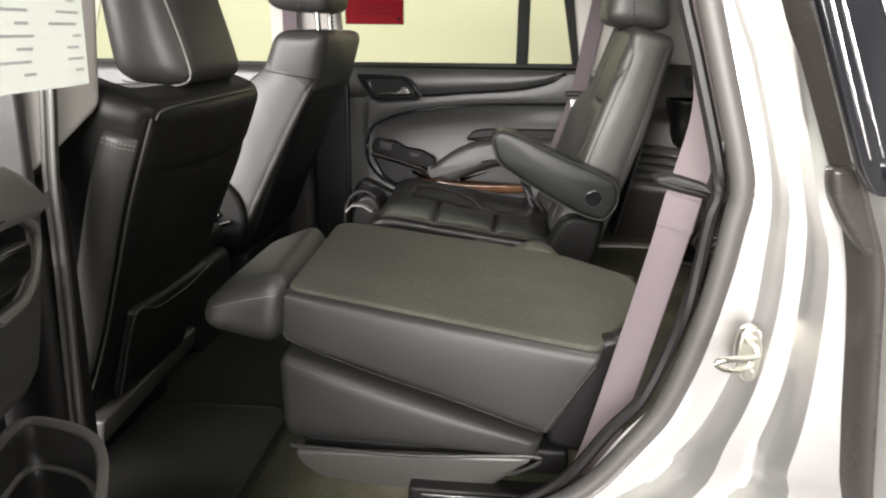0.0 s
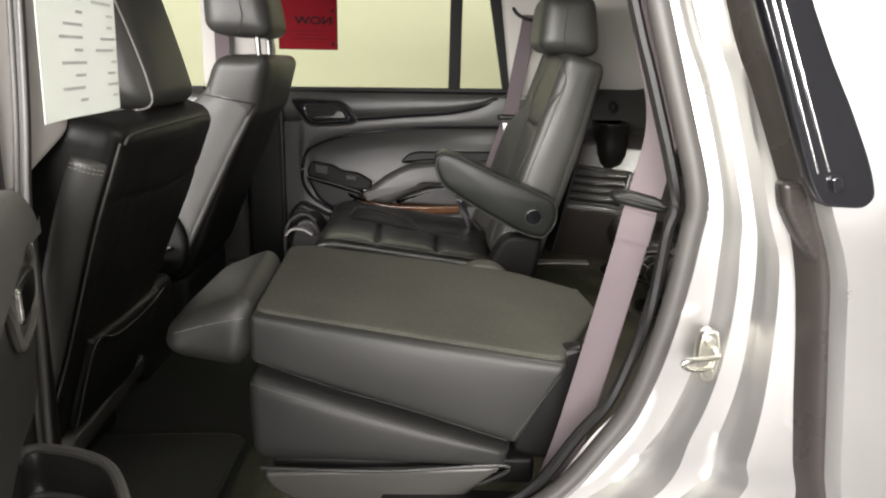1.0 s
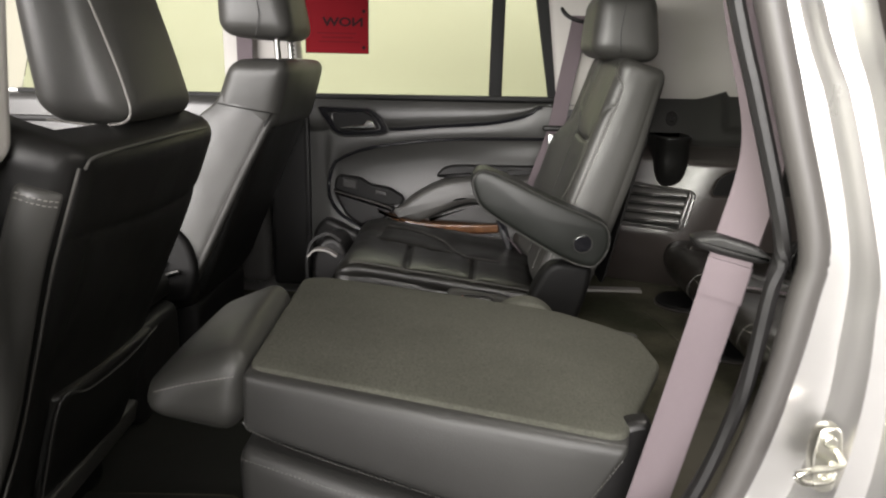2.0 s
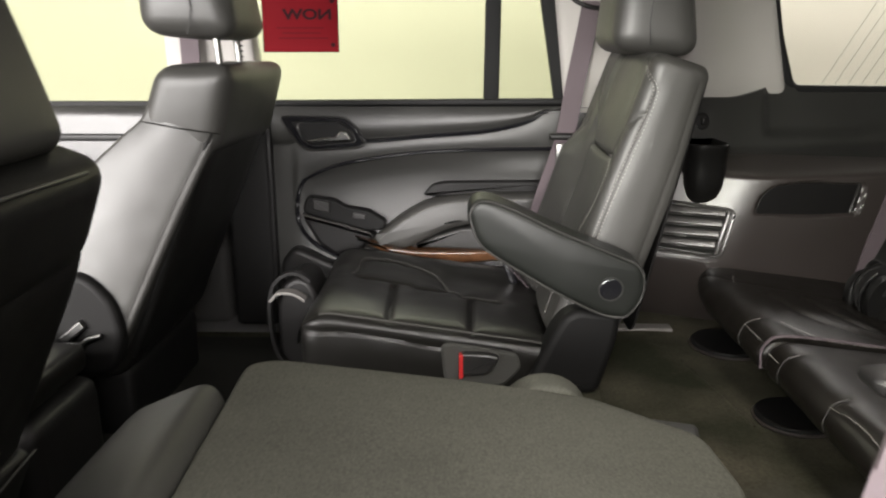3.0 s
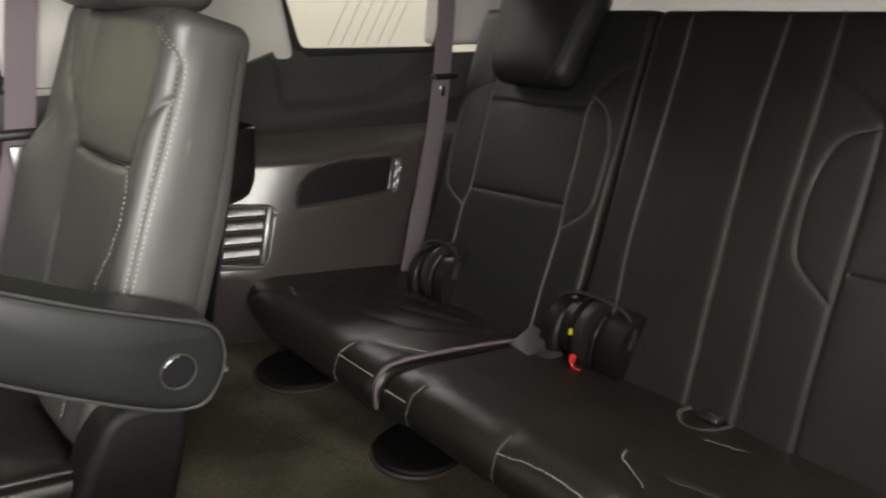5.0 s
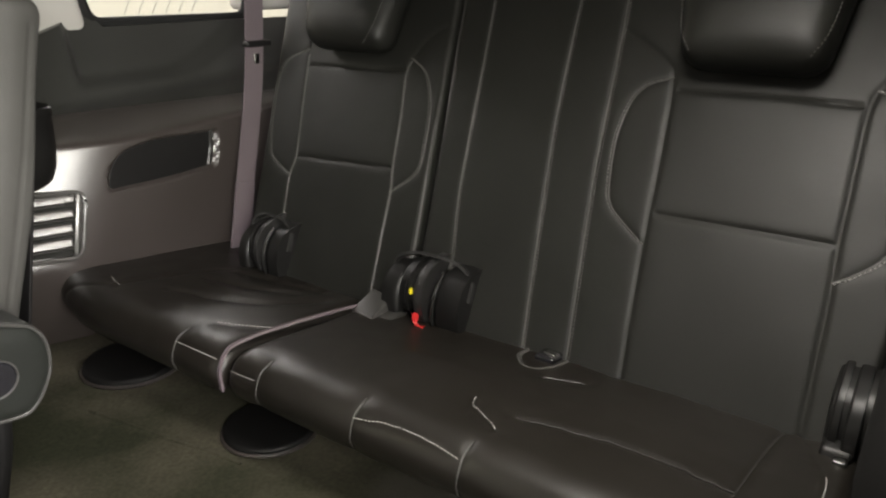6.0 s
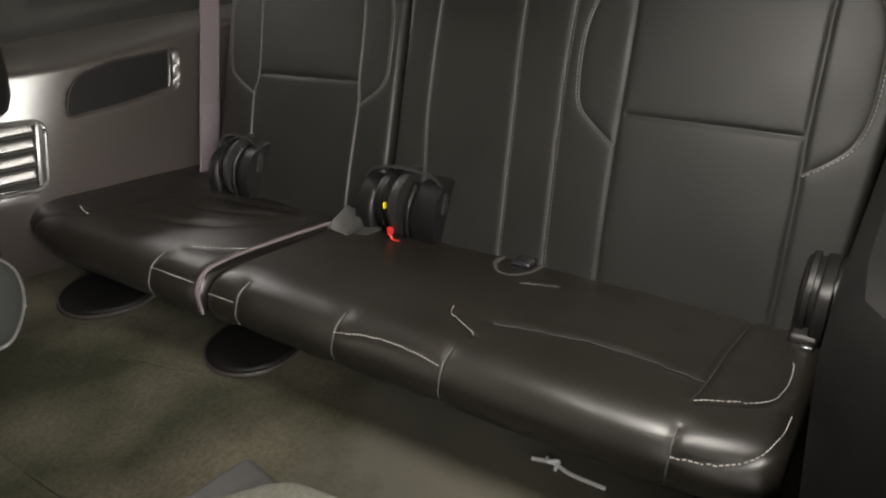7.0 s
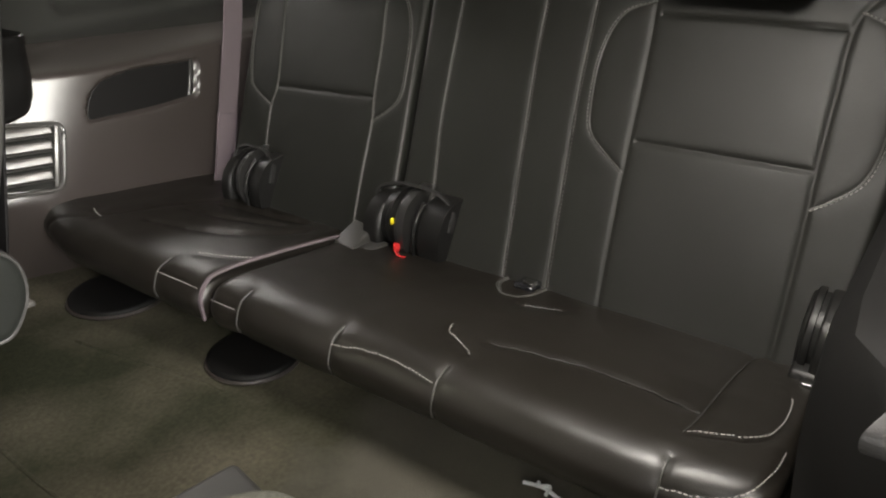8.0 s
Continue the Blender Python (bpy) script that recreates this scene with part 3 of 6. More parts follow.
structure(part("near_roof_rail", block(-1.2, 2.1, -0.86, -0.78, 1.66, 1.80, 0.03), PAINT), "silver roof rail above the door opening", "roof rail")

# far quarter trim: one moulded skin with a front face that carries the vent, a wheel-arch wall, a ledge and a sunken upper wall
prof = [(0.642, 0.66), (0.640, 0.75), (0.632, 0.88), (0.625, 0.98), (0.628, 1.05), (0.645, 1.078), (0.69, 1.092), (0.765, 1.10), (0.80, 1.115), (0.815, 1.15), (0.825, 1.20), (0.84, 1.24), (0.87, 1.272)]


def smax(a, b, k):
    """The larger of two, with the corner between them rounded over k."""
    h = max(0.0, k - abs(a - b)) / k
    return max(a, b) + h * h * k * 0.25


def ease(t):
    t = min(1.0, max(0.0, t))
    return t * t * (3 - 2 * t)


POCKET = rounded([(0.920, 0.980), (0.934, 1.030), (0.968, 1.058), (1.03, 1.069), (1.196, 1.066), (1.180, 0.981), (1.04, 0.977)], 0.02, 4)


def inside(poly, x, z):
    """How far a point lies inside an outline (negative outside)."""
    best, odd = 1.0, False
    for p, q in zip(poly, poly[1:] + poly[:1]):
        d = q - p
        t = min(1.0, max(0.0, ((x - p.x) * d.x + (z - p.y) * d.y) / max(1e-12, d.length_squared)))
        best = min(best, math.hypot(x - p.x - d.x * t, z - p.y - d.y * t))
        if (p.y > z) != (q.y > z) and x < p.x + (z - p.y) / (q.y - p.y) * d.x:
            odd = not odd
    return best if odd else -best


def trim_y(x, z):
    """Where the far quarter trim's skin stands."""
    front = 0.628 + 0.38 * (0.880 - x) + 0.20 * (z - 0.97) + 0.9 * max(0.0, 0.862 - z) ** 1.2
    wall = 0.621 + 0.05 * max(0.0, 0.98 - z) + 0.010 * ease((x - 1.15) / 0.4)
    y = smax(front, wall, 0.026)
    zl = 1.074 + 0.055 * (x - 0.95)
    sink = 0.022 * ease((x - 0.985) / 0.035) * ease((z - (1.150 + 0.9 * max(0.0, x - 1.22) ** 1.5)) / 0.03)
    upper = 0.778 + 0.30 * (z - 1.12) + sink
    ledge = -smax(-(wall + 3.6 * (z - zl)), -upper, 0.05)
    y = smax(y, ledge, 0.030)
    if 0.9 < x < 1.22 and 0.96 < z < 1.08:
        y += 0.011 * ease(inside(POCKET, x, z) / 0.008)
    return y


def trim_top(x):
    return 1.256 + 0.042 * ease((x - 0.90) / 0.18) - 0.030 * ease((x - 1.068) / 0.03)


XS = [0.58 + 0.012 * k for k in range(26)] + [0.892 + 0.005 * k for k in range(68)] + [1.232 + 0.0234 * k for k in range(21)]
ZS = [0.66 + 0.0075 * k for k in range(40)] + [0.958 + 0.0045 * k for k in range(36)]
rows = [[(x, trim_y(x, z), z) for z in ZS] for x in XS]
structure(part("quarter_trim", wall_sheet(rows), TRIMDARK), "brown-black moulded plastic quarter trim beside the third row", "wall trim")
rows = [[(x, trim_y(x, z), z) for z in [ZS[-1] + (trim_top(x) - ZS[-1]) * k / 24 for k in range(25)]] for x in XS]
# same skin carried upward, darker because this part lies in shade
structure(part("upper_quarter_trim", wall_sheet(rows), SHADEDTRIM), "moulded trim under the rear side window, shade put into its colour", "wall trim")
def on_floor(x, y):
    return (x, y, 0.6845 + 0.005 * noise.noise((x * 5, y * 5, 0)) + 0.0035 * noise.noise((x * 13, y * 9, 3)))


for line in ([(0.505, 0.30), (0.50, 0.24), (0.497, 0.15), (0.497, 0.076), (0.495, -0.02)], [(0.715, 0.42), (0.726, 0.343), (0.743, 0.237), (0.759, 0.147), (0.766, 0.10)]):
    structure(part("carpet_seam", tube(curve_through([on_floor(x, y) for x, y in line], 6), 0.0032, 8), CARPET), "raised seam pressed into the floor carpet", "carpet seam")
structure(part("scuff_strip", block(0.55, 0.745, 0.60, 0.640, 0.670, 0.692, 0.006), VENTGREY), "light grey plastic strip at the carpet edge", "trim")
# near side of the third row
rows = []
for k in range(25):
    x = 0.60 + 1.55 * k / 24
    f = max(0.0, 1 - (x - 0.60) / 0.16) ** 2
    rows.append([(x, -min(0.82 + max(0.0, x - 0.68), (y + 0.045) * (1 - f) + max(0.83, y + 0.045) * f), z) for y, z in prof])
# same plastic as the far trim, blackened because this side is shaded
structure(part("near_quarter_trim", sheet(rows, 0.02), SHADEBLACK), "moulded plastic trim beside the third row, shade put into its black", "wall trim")
structure(part("near_quarter_wall", block(0.78, 2.2, -1.0, -0.93, 0.45, 1.24, 0.02), PAINT), "silver rear quarter panel", "car body")
structure(part("near_upper_pillar", block(0.68, 1.0, -0.87, -0.78, 1.24, 1.76, 0.02), TRIMGREY), "light grey near pillar trim", "pillar trim")
# unseen pane, darkened only to hold daylight off the far bench half
structure(part("near_rear_glass", block(1.0, 2.1, -0.90, -0.895, 1.24, 1.72, 0), DIMMING), "unseen near rear side window, darkened to cut the daylight", "window")
structure(part("far_quarter_rear", block(1.68, 2.15, 0.66, 0.90, 0.66, 1.28, 0.02), TRIMDARK), "black plastic rear quarter trim", "wall trim")

# wheels under the car
for x, y, sgn in ((1.45, -0.93, 1), (1.45, 0.93, -1), (-1.30, -0.93, 1), (-1.30, 0.93, -1)):
    wh = thing("car_wheel", (x, y, 0.0), "black tyre on a silver alloy rim", "wheel", "wheels of the car")
    section = [(0.34, 0.04), (0.335, 0.012), (0.315, 0.0), (0.27, 0.004), (0.245, 0.015), (0.245, 0.20), (0.315, 0.215), (0.335, 0.20), (0.34, 0.17)]
    bm = bmesh.new()
    turn = [[bm.verts.new((x + r * math.cos(a), y + sgn * w, 0.34 + r * math.sin(a))) for r, w in section] for a in [2 * math.pi * k / 36 for k in range(36)]]
    for a, b in zip(turn, turn[1:] + turn[:1]):
        for k in range(len(section)):
            bm.faces.new((a[k], a[(k + 1) % len(section)], b[(k + 1) % len(section)], b[k]))
    part("tyre", bm, RUBBER, wh)
    rim = part("rim", disc(lambda u, v, d: (x + u, y + sgn * (0.10 - d), 0.34 + v), 0.243, 0.06, 0.01, 32), DARKCHROME, wh, "silver alloy rim")
    for k in range(5):
        c, q = math.cos(k * 1.2566), math.sin(k * 1.2566)
        part("spoke", prism([(0.03, -0.03), (0.23, -0.022), (0.23, 0.022), (0.03, 0.03)], lambda u, v, d: (x + u * c - v * q, y + sgn * (0.042 - d), 0.34 + u * q + v * c), 0.02, 0.005, 2), PAINT, rim)

# ---- far rear door, closed: trim panel with its parts ----
door = thing("rear_car_door", (0.07, 0.88, 0.66), "closed rear door trim in black leather, plastic and walnut", "car door")
DY = 0.862


def on_door(u, v, d):
    return (u, DY - d, v)


def bent(pts):
    """A height that follows smooth points (x, z)."""
    line = flat2(pts, 8)
    return lambda x: float(np.interp(x, [p[0] for p in line], [p[1] for p in line]))


mould = bent([(-0.32, 1.128), (-0.057, 1.136), (0.107, 1.150), (0.258, 1.162), (0.355, 1.181), (0.400, 1.199), (0.435, 1.218), (0.56, 1.226)])
rim_z = bent([(-0.262, 0.90), (-0.257, 0.955), (-0.242, 1.011), (-0.210, 1.042), (-0.124, 1.073), (0.03, 1.099), (0.183, 1.111), (0.448, 1.117), (0.58, 1.118)])


def door_d(x, z):
    """How far the rear door's skin stands out at (x, z)."""
    m, r = mould(x), rim_z(x)
    if z > m:
        t = (z - m) / max(0.012, 1.232 - m)
        return 0.006 + 0.015 * math.sin(math.pi * min(1, max(0, t)) ** 0.8) ** 0.8
    band = 0.004 + 0.005 * math.sin(math.pi * min(1.0, max(0.0, (z - r) / max(0.01, m - r)))) ** 0.7
    left = ease((-0.250 - x) / 0.02)
    if x < -0.25 or z > r:
        return band * (1 - left) + 0.004 * left
    t = min(1.0, (r - z) / 0.28)
    w = ease((x + 0.255) / 0.05)
    return 0.004 + w * (-0.018 * math.sin(math.pi * min(1.0, t * 1.15) ** 0.7) - 0.010 * math.cos((x - 0.03) * 7.5) * ease(t * 4)) + 0.012 * ease((0.83 - z) / 0.06)


rows = [[(x, DY - door_d(x, z), z) for z in [0.62 + 0.0052 * k for k in range(118)]] for x in [-0.325 + 0.0059 * k for k in range(151)]]
part("panel", wall_sheet(rows), DOORSKIN, door)
part("door_frame", block(-0.325, 0.56, DY + 0.035, 0.945, 0.62, 1.235, 0.015), PLASTIC, door)
part("pad_groove", tube(curve_through([on_door(u, mould(u) + 0.0005, 0.010) for u in (-0.057, 0.0, 0.107, 0.2, 0.258, 0.31, 0.355, 0.38, 0.400, 0.418, 0.435)], 4), 0.0072, 8), GLOSSBLACK, door, "gloss black moulding line")
part("groove_edge", tube(curve_through([on_door(u, mould(u) + 0.0065, 0.013) for u in (-0.057, 0.0, 0.107, 0.2, 0.258, 0.31, 0.355, 0.38, 0.400)], 4), 0.0016, 6), WELT, door)
# door handle
bz = part("handle_bezel", prism(rounded([(-0.292, 1.204), (-0.115, 1.200), (-0.085, 1.178), (-0.058, 1.132), (-0.075, 1.122), (-0.21, 1.114), (-0.235, 1.124), (-0.265, 1.165)], 0.016), on_door, 0.031, 0.006, 3), GLOSSBLACK, door, "gloss black handle surround")
part("bezel_rim", tube([on_door(u, v, 0.030) for u, v in rounded([(-0.292, 1.206), (-0.115, 1.202), (-0.083, 1.180), (-0.055, 1.131), (-0.075, 1.119), (-0.21, 1.111), (-0.238, 1.122), (-0.268, 1.165)], 0.018)], 0.0028, 8, closed=True), SOFTPLASTIC, bz)
# no hollow here: a dark raised plate paints the cup's shade
part("handle_cup", prism(rounded([(-0.262, 1.190), (-0.125, 1.188), (-0.100, 1.168), (-0.085, 1.136), (-0.20, 1.128), (-0.222, 1.136)], 0.014), on_door, 0.0335, 0.002, 2), SHADEBLACK, bz, "raised dark plate standing in for the shaded handle cup")
part("door_handle", prism(rounded([(-0.218, 1.139), (-0.160, 1.149), (-0.138, 1.151), (-0.126, 1.166), (-0.108, 1.164), (-0.095, 1.139), (-0.15, 1.136), (-0.218, 1.134)], 0.005), on_door, 0.041, 0.004, 3), CHROME, bz, "chrome inside door handle")
part("cup_rim", tube([on_door(u, v, 0.0335) for u, v in rounded([(-0.244, 1.186), (-0.120, 1.190), (-0.100, 1.170), (-0.080, 1.136), (-0.205, 1.124), (-0.230, 1.138)], 0.014)], 0.0016, 6, closed=True), DARKCHROME, bz, "thin bright rim of the handle cup")
# recessed leather insert with its dark rim
rim = [(-0.145, 0.803), (-0.211, 0.841), (-0.250, 0.890), (-0.259, 0.945), (-0.244, 1.011), (-0.210, 1.042), (-0.124, 1.073), (0.03, 1.099), (0.183, 1.111), (0.45, 1.117)]
line = curve_through([on_door(u, v, 0.006) for u, v in rim], 5)
part("insert_rim", tube(line, 0.0066, 8), GLOSSBLACK, door, "gloss black moulding round the insert")
part("rim_edge", tube([p + Vector((0, -0.003, 0.006)) for p in line[20:]], 0.0014, 6), WELT, door)
part("ledge", prism(rounded([(0.095, 0.985), (0.122, 1.017), (0.16, 1.026), (0.46, 1.030), (0.46, 0.995), (0.15, 0.98)], 0.012), on_door, 0.018, 0.008, 3), PLASTIC, door)
# swept arm pull
arm = curve_through([(-0.045, 0.862), (0.00, 0.905), (0.06, 0.948), (0.13, 0.980), (0.22, 0.994), (0.34, 0.999), (0.47, 1.002)], 5)
low = curve_through([(0.47, 0.925), (0.36, 0.922), (0.25, 0.912), (0.17, 0.895), (0.11, 0.868), (0.05, 0.840), (0.0, 0.846)], 5)
pull = part("arm_pull", prism([(p.x, p.y) for p in (Vector((*q, 0)) if len(q) == 2 else q for q in [tuple(a)[:2] for a in arm] + [tuple(a)[:2] for a in low])], on_door, 0.058, 0.026, 7, dome=0.006), LITLEATHER, door, "padded leather arm pull")
part("stitching", stitches([[on_door(p[0], p[1] - 0.016, 0.0645) for p in arm[3:]]]), STITCH, pull)
part("pull_cup", prism(rounded([(0.07, 0.842), (0.13, 0.874), (0.20, 0.898), (0.30, 0.906), (0.46, 0.908), (0.46, 0.836), (0.28, 0.834)], 0.014), on_door, 0.040, 0.008, 3), SOFTPLASTIC, door, "dark cup under the arm pull")
# walnut strip with bright edges
top = curve_through([(-0.092, 0.876), (-0.03, 0.855), (0.03, 0.842), (0.10, 0.836), (0.20, 0.836), (0.31, 0.840)], 6)
bot = curve_through([(0.31, 0.812), (0.20, 0.803), (0.11, 0.800), (0.05, 0.812), (-0.01, 0.832), (-0.06, 0.858)], 6)
wood = part("wood_trim", prism([tuple(a)[:2] for a in top] + [tuple(a)[:2] for a in bot], on_door, 0.058, 0.006, 3), WALNUT, door, "polished walnut trim strip")
part("bright_edge", tube([on_door(p[0], p[1] + 0.001, 0.057) for p in top], 0.0013, 6), DARKCHROME, wood)
part("bright_edge", tube([on_door(p[0], p[1] - 0.001, 0.057) for p in bot], 0.0013, 6), DARKCHROME, wood)
# switch panel
sw = part("switch_panel", prism(rounded([(-0.238, 0.955), (-0.225, 0.985), (-0.15, 0.975), (-0.12, 0.955), (-0.055, 0.945), (-0.005, 0.915), (-0.012, 0.890), (-0.06, 0.886), (-0.13, 0.905), (-0.235, 0.935)], 0.012), on_door, 0.030, 0.006, 3), SHADEBLACK, door, "black switch panel")
part("window_switch", prism(rounded([(-0.208, 0.948), (-0.208, 0.980), (-0.160, 0.970), (-0.160, 0.938)], 0.006), on_door, 0.042, 0.004, 3), SOFTPLASTIC, sw, "grey window switch")
part("lock_switch", prism(rounded([(-0.100, 0.924), (-0.098, 0.940), (-0.062, 0.934), (-0.062, 0.920)], 0.004), on_door, 0.036, 0.003, 2), SOFTPLASTIC, sw, "grey lock switch")
part("switch_shelf", prism(rounded([(-0.245, 0.938), (-0.13, 0.909), (-0.07, 0.890), (-0.03, 0.876), (-0.08, 0.830), (-0.15, 0.815), (-0.20, 0.85)], 0.015), on_door, 0.036, 0.012, 4), PLASTIC, door)
# paler strip paints the highlight along the shelf's edge
part("shelf_highlight", tube([on_door(u, v, 0.034) for u, v in ((-0.243, 0.934), (-0.185, 0.918), (-0.12, 0.902), (-0.05, 0.880))], 0.0030, 6), SATINTRIM, door)
# real pocket, drawn further left to put shade on the panel's corner
part("map_pocket", prism(rounded([(-0.310, 0.68), (-0.305, 0.80), (-0.265, 0.845), (-0.215, 0.822), (-0.15, 0.792), (0.0, 0.795), (0.45, 0.78), (0.5, 0.66), (-0.2, 0.64)], 0.03), on_door, 0.05, 0.015, 4), PLASTIC, door, "black plastic door pocket, stretched left to lay shade on the panel")
part("front_edge", block(-0.335, -0.318, 0.835, 0.90, 0.66, 1.225, 0.006), PLASTIC, door)

# red card hanging against the rear door window
card = thing("hang_card", (-0.21, 0.84, 1.38), "red printed card with dark letters on the window", "card")
CY = 0.835
part("sheet", block(-0.322, -0.122, CY, CY + 0.0012, 1.372, 1.60, 0), RED, card, smooth=False)
part("border", tube([(-0.322, CY, 1.372), (-0.122, CY, 1.372), (-0.122, CY, 1.60), (-0.322, CY, 1.60)], 0.0016, 4, closed=True), INK, card)
cu = bpy.data.curves.new("word", "FONT")
cu.body, cu.size, cu.extrude, cu.align_x = "NOW", 0.036, 0.0005, "CENTER"
cu.offset = 0.0012
tmp = bpy.data.objects.new("word", cu)
scene.collection.objects.link(tmp)
me = bpy.data.meshes.new_from_object(tmp.evaluated_get(bpy.context.evaluated_depsgraph_get()))
scene.collection.objects.unlink(tmp)
bpy.data.objects.remove(tmp)
for v in me.vertices:
    v.co = Vector((-0.202 - v.co.x * 1.35, CY - 0.002 - v.co.z, 1.455 + v.co.y))
me.materials.append(INK)
wd = new("word", me)
wd.parent, wd.matrix_parent_inverse = card, Matrix.Translation(-card.location)
for k, (a, b) in enumerate(((-0.28, -0.15), (-0.27, -0.17), (-0.285, -0.16))):
    part("print_bar", block(a, b, CY - 0.0022, CY - 0.0012, 1.405 + 0.013 * k, 1.409 + 0.013 * k, 0), FAINTINK, card, smooth=False)
for dz in (1.39, 1.50):
    part("print_spot", disc(lambda u, v, q, dz=dz: (-0.137 + u, CY - q, dz + v), 0.006, 0.0022, 0.0005, 12), INK, card, smooth=False)

# ---- far quarter panel fittings ----
cup = thing("cup_holder", (0.81, 0.68, 1.0), "black plastic cup pocket moulded on the quarter trim", "cup holder")
ring = [(0.812 + 0.052 * c, 0.672 - 0.045 * q) for c, q in [(math.copysign(abs(math.cos(a)) ** 0.7, math.cos(a)), math.sin(a)) for a in [math.pi * k / 20 for k in range(21)]]]
ring = [(0.760, 0.78)] + ring[::-1] + [(0.864, 0.78)]
bm = bmesh.new()
hoops = []
for z, f in ((1.148, 0.86), (1.154, 0.95), (1.151, 1.0), (1.138, 1.0), (1.134, 0.965), (1.08, 0.95), (1.045, 0.88), (1.02, 0.74), (1.004, 0.52), (0.997, 0.25)):
    hoops.append([bm.verts.new((0.812 + (x - 0.812) * f, 0.70 + (y - 0.70) * (f if y < 0.70 else 1), z)) for x, y in ring])
for a, b in zip(hoops, hoops[1:]):
    for k in range(len(ring)):
        bm.faces.new((a[k], a[(k + 1) % len(ring)], b[(k + 1) % len(ring)], b[k]))
bm.faces.new(hoops[-1])
deep = [bm.verts.new((0.812 + (x - 0.812) * 0.80, 0.70 + (y - 0.70) * (0.80 if y < 0.70 else 1), 1.05)) for x, y in ring]
for k in range(len(ring)):
    bm.faces.new((hoops[0][k], hoops[0][(k + 1) % len(ring)], deep[(k + 1) % len(ring)], deep[k]))
bm.faces.new(deep)
part("cup", bm, CUPBLACK, cup)
part("tab", block(0.795, 0.845, 0.645, 0.652, 1.128, 1.142, 0.004), CUPBLACK, cup)

vent = thing("air_vent", (0.80, 0.64, 0.88), "satin grey plastic air vent with four broad slats", "air vent")


def on_vent(u, v, d):
    """A point on the trim's front face, d metres before it."""
    return (u - 0.34 * d, 0.628 + 0.38 * (0.880 - u) + 0.20 * (v - 0.97) - 0.92 * d, v + 0.19 * d)


edge = rounded([(0.66, 1.010), (0.884, 0.992), (0.852, 0.874), (0.65, 0.884)], 0.022, 5)
part("backing", prism(rounded([(0.66, 1.004), (0.876, 0.987), (0.846, 0.880), (0.655, 0.890)], 0.01), on_vent, 0.002, 0.001, 2), SHADERUBBER, vent)
part("frame", tube([on_vent(*p, 0.004) for p in edge], 0.0045, 8, closed=True), SATINTRIM, vent, "satin raised frame of the vent")
part("end_bar", hexa(bmesh.new(), [on_vent(0.838, 0.882, 0.001), on_vent(0.847, 0.882, 0.001), on_vent(0.847, 0.882, 0.013), on_vent(0.838, 0.882, 0.013), on_vent(0.866, 0.990, 0.001), on_vent(0.876, 0.990, 0.001), on_vent(0.876, 0.990, 0.013), on_vent(0.866, 0.990, 0.013)], 0.003, 2), SATINTRIM, vent)
for k in range(4):
    z = 0.903 + 0.0262 * k
    x1 = 0.838 + 0.26 * (z - 0.885)
    sl = part("slat", hexa(bmesh.new(), [on_vent(0.660, z - 0.0035, 0.002), on_vent(x1, z - 0.0055, 0.002), on_vent(x1, z - 0.0055, 0.014), on_vent(0.660, z - 0.0035, 0.014),
              on_vent(0.660, z + 0.0145, 0.002), on_vent(x1, z + 0.0125, 0.002), on_vent(x1, z + 0.0105, 0.009), on_vent(0.660, z + 0.0125, 0.009)], 0.0034, 4), SATINTRIM, vent)
    part("lip", tube([on_vent(0.660, z - 0.0060, 0.0125), on_vent(x1, z - 0.0080, 0.0125)], 0.0016, 8), SATINTRIM, sl)

hk = thing("coat_hook", (0.84, 0.735, 1.18), "small black oval plug in the trim", "plug")
part("plate", prism([(0.834 + 0.019 * math.cos(a), 1.196 + 0.022 * math.sin(a)) for a in [2 * math.pi * k / 20 for k in range(20)]], lambda u, v, d: (u, trim_y(u, v) + 0.004 - d, v), 0.007, 0.003, 3), CUPBLACK, hk)
part("hook", block(0.829, 0.842, 0.785, 0.797, 1.188, 1.206, 0.004), CUPBLACK, hk)

structure(part("pocket_face", prism([tuple(Vector((1.05, 1.02)) + (p - Vector((1.05, 1.02))) * 0.93) for p in POCKET], lambda u, v, d: (u, 0.6335 + 0.010 * ease((u - 1.15) / 0.4) - d, v), 0.003, 0.001, 2), PLASTIC), "dark face sunk in the trim pocket", "trim")
for line, r in (([(1.176, 1.062), (1.170, 1.03), (1.160, 0.990)], 0.0034), ([(1.199, 1.066), (1.195, 1.03), (1.185, 0.983)], 0.0040)):
    structure(part("pocket_rib", tube(curve_through([(x, 0.6285, z) for x, z in line], 5), r, 8), SOFTPLASTIC), "rounded upright rib at the end of the trim pocket", "trim")

# ---- near door opening: painted pillar with its seals ----


def rail(pts, y):
    return curve_through([(x + 0.009, y + 0.10 * max(0, z - 1.20), z) for x, z in pts], 6)


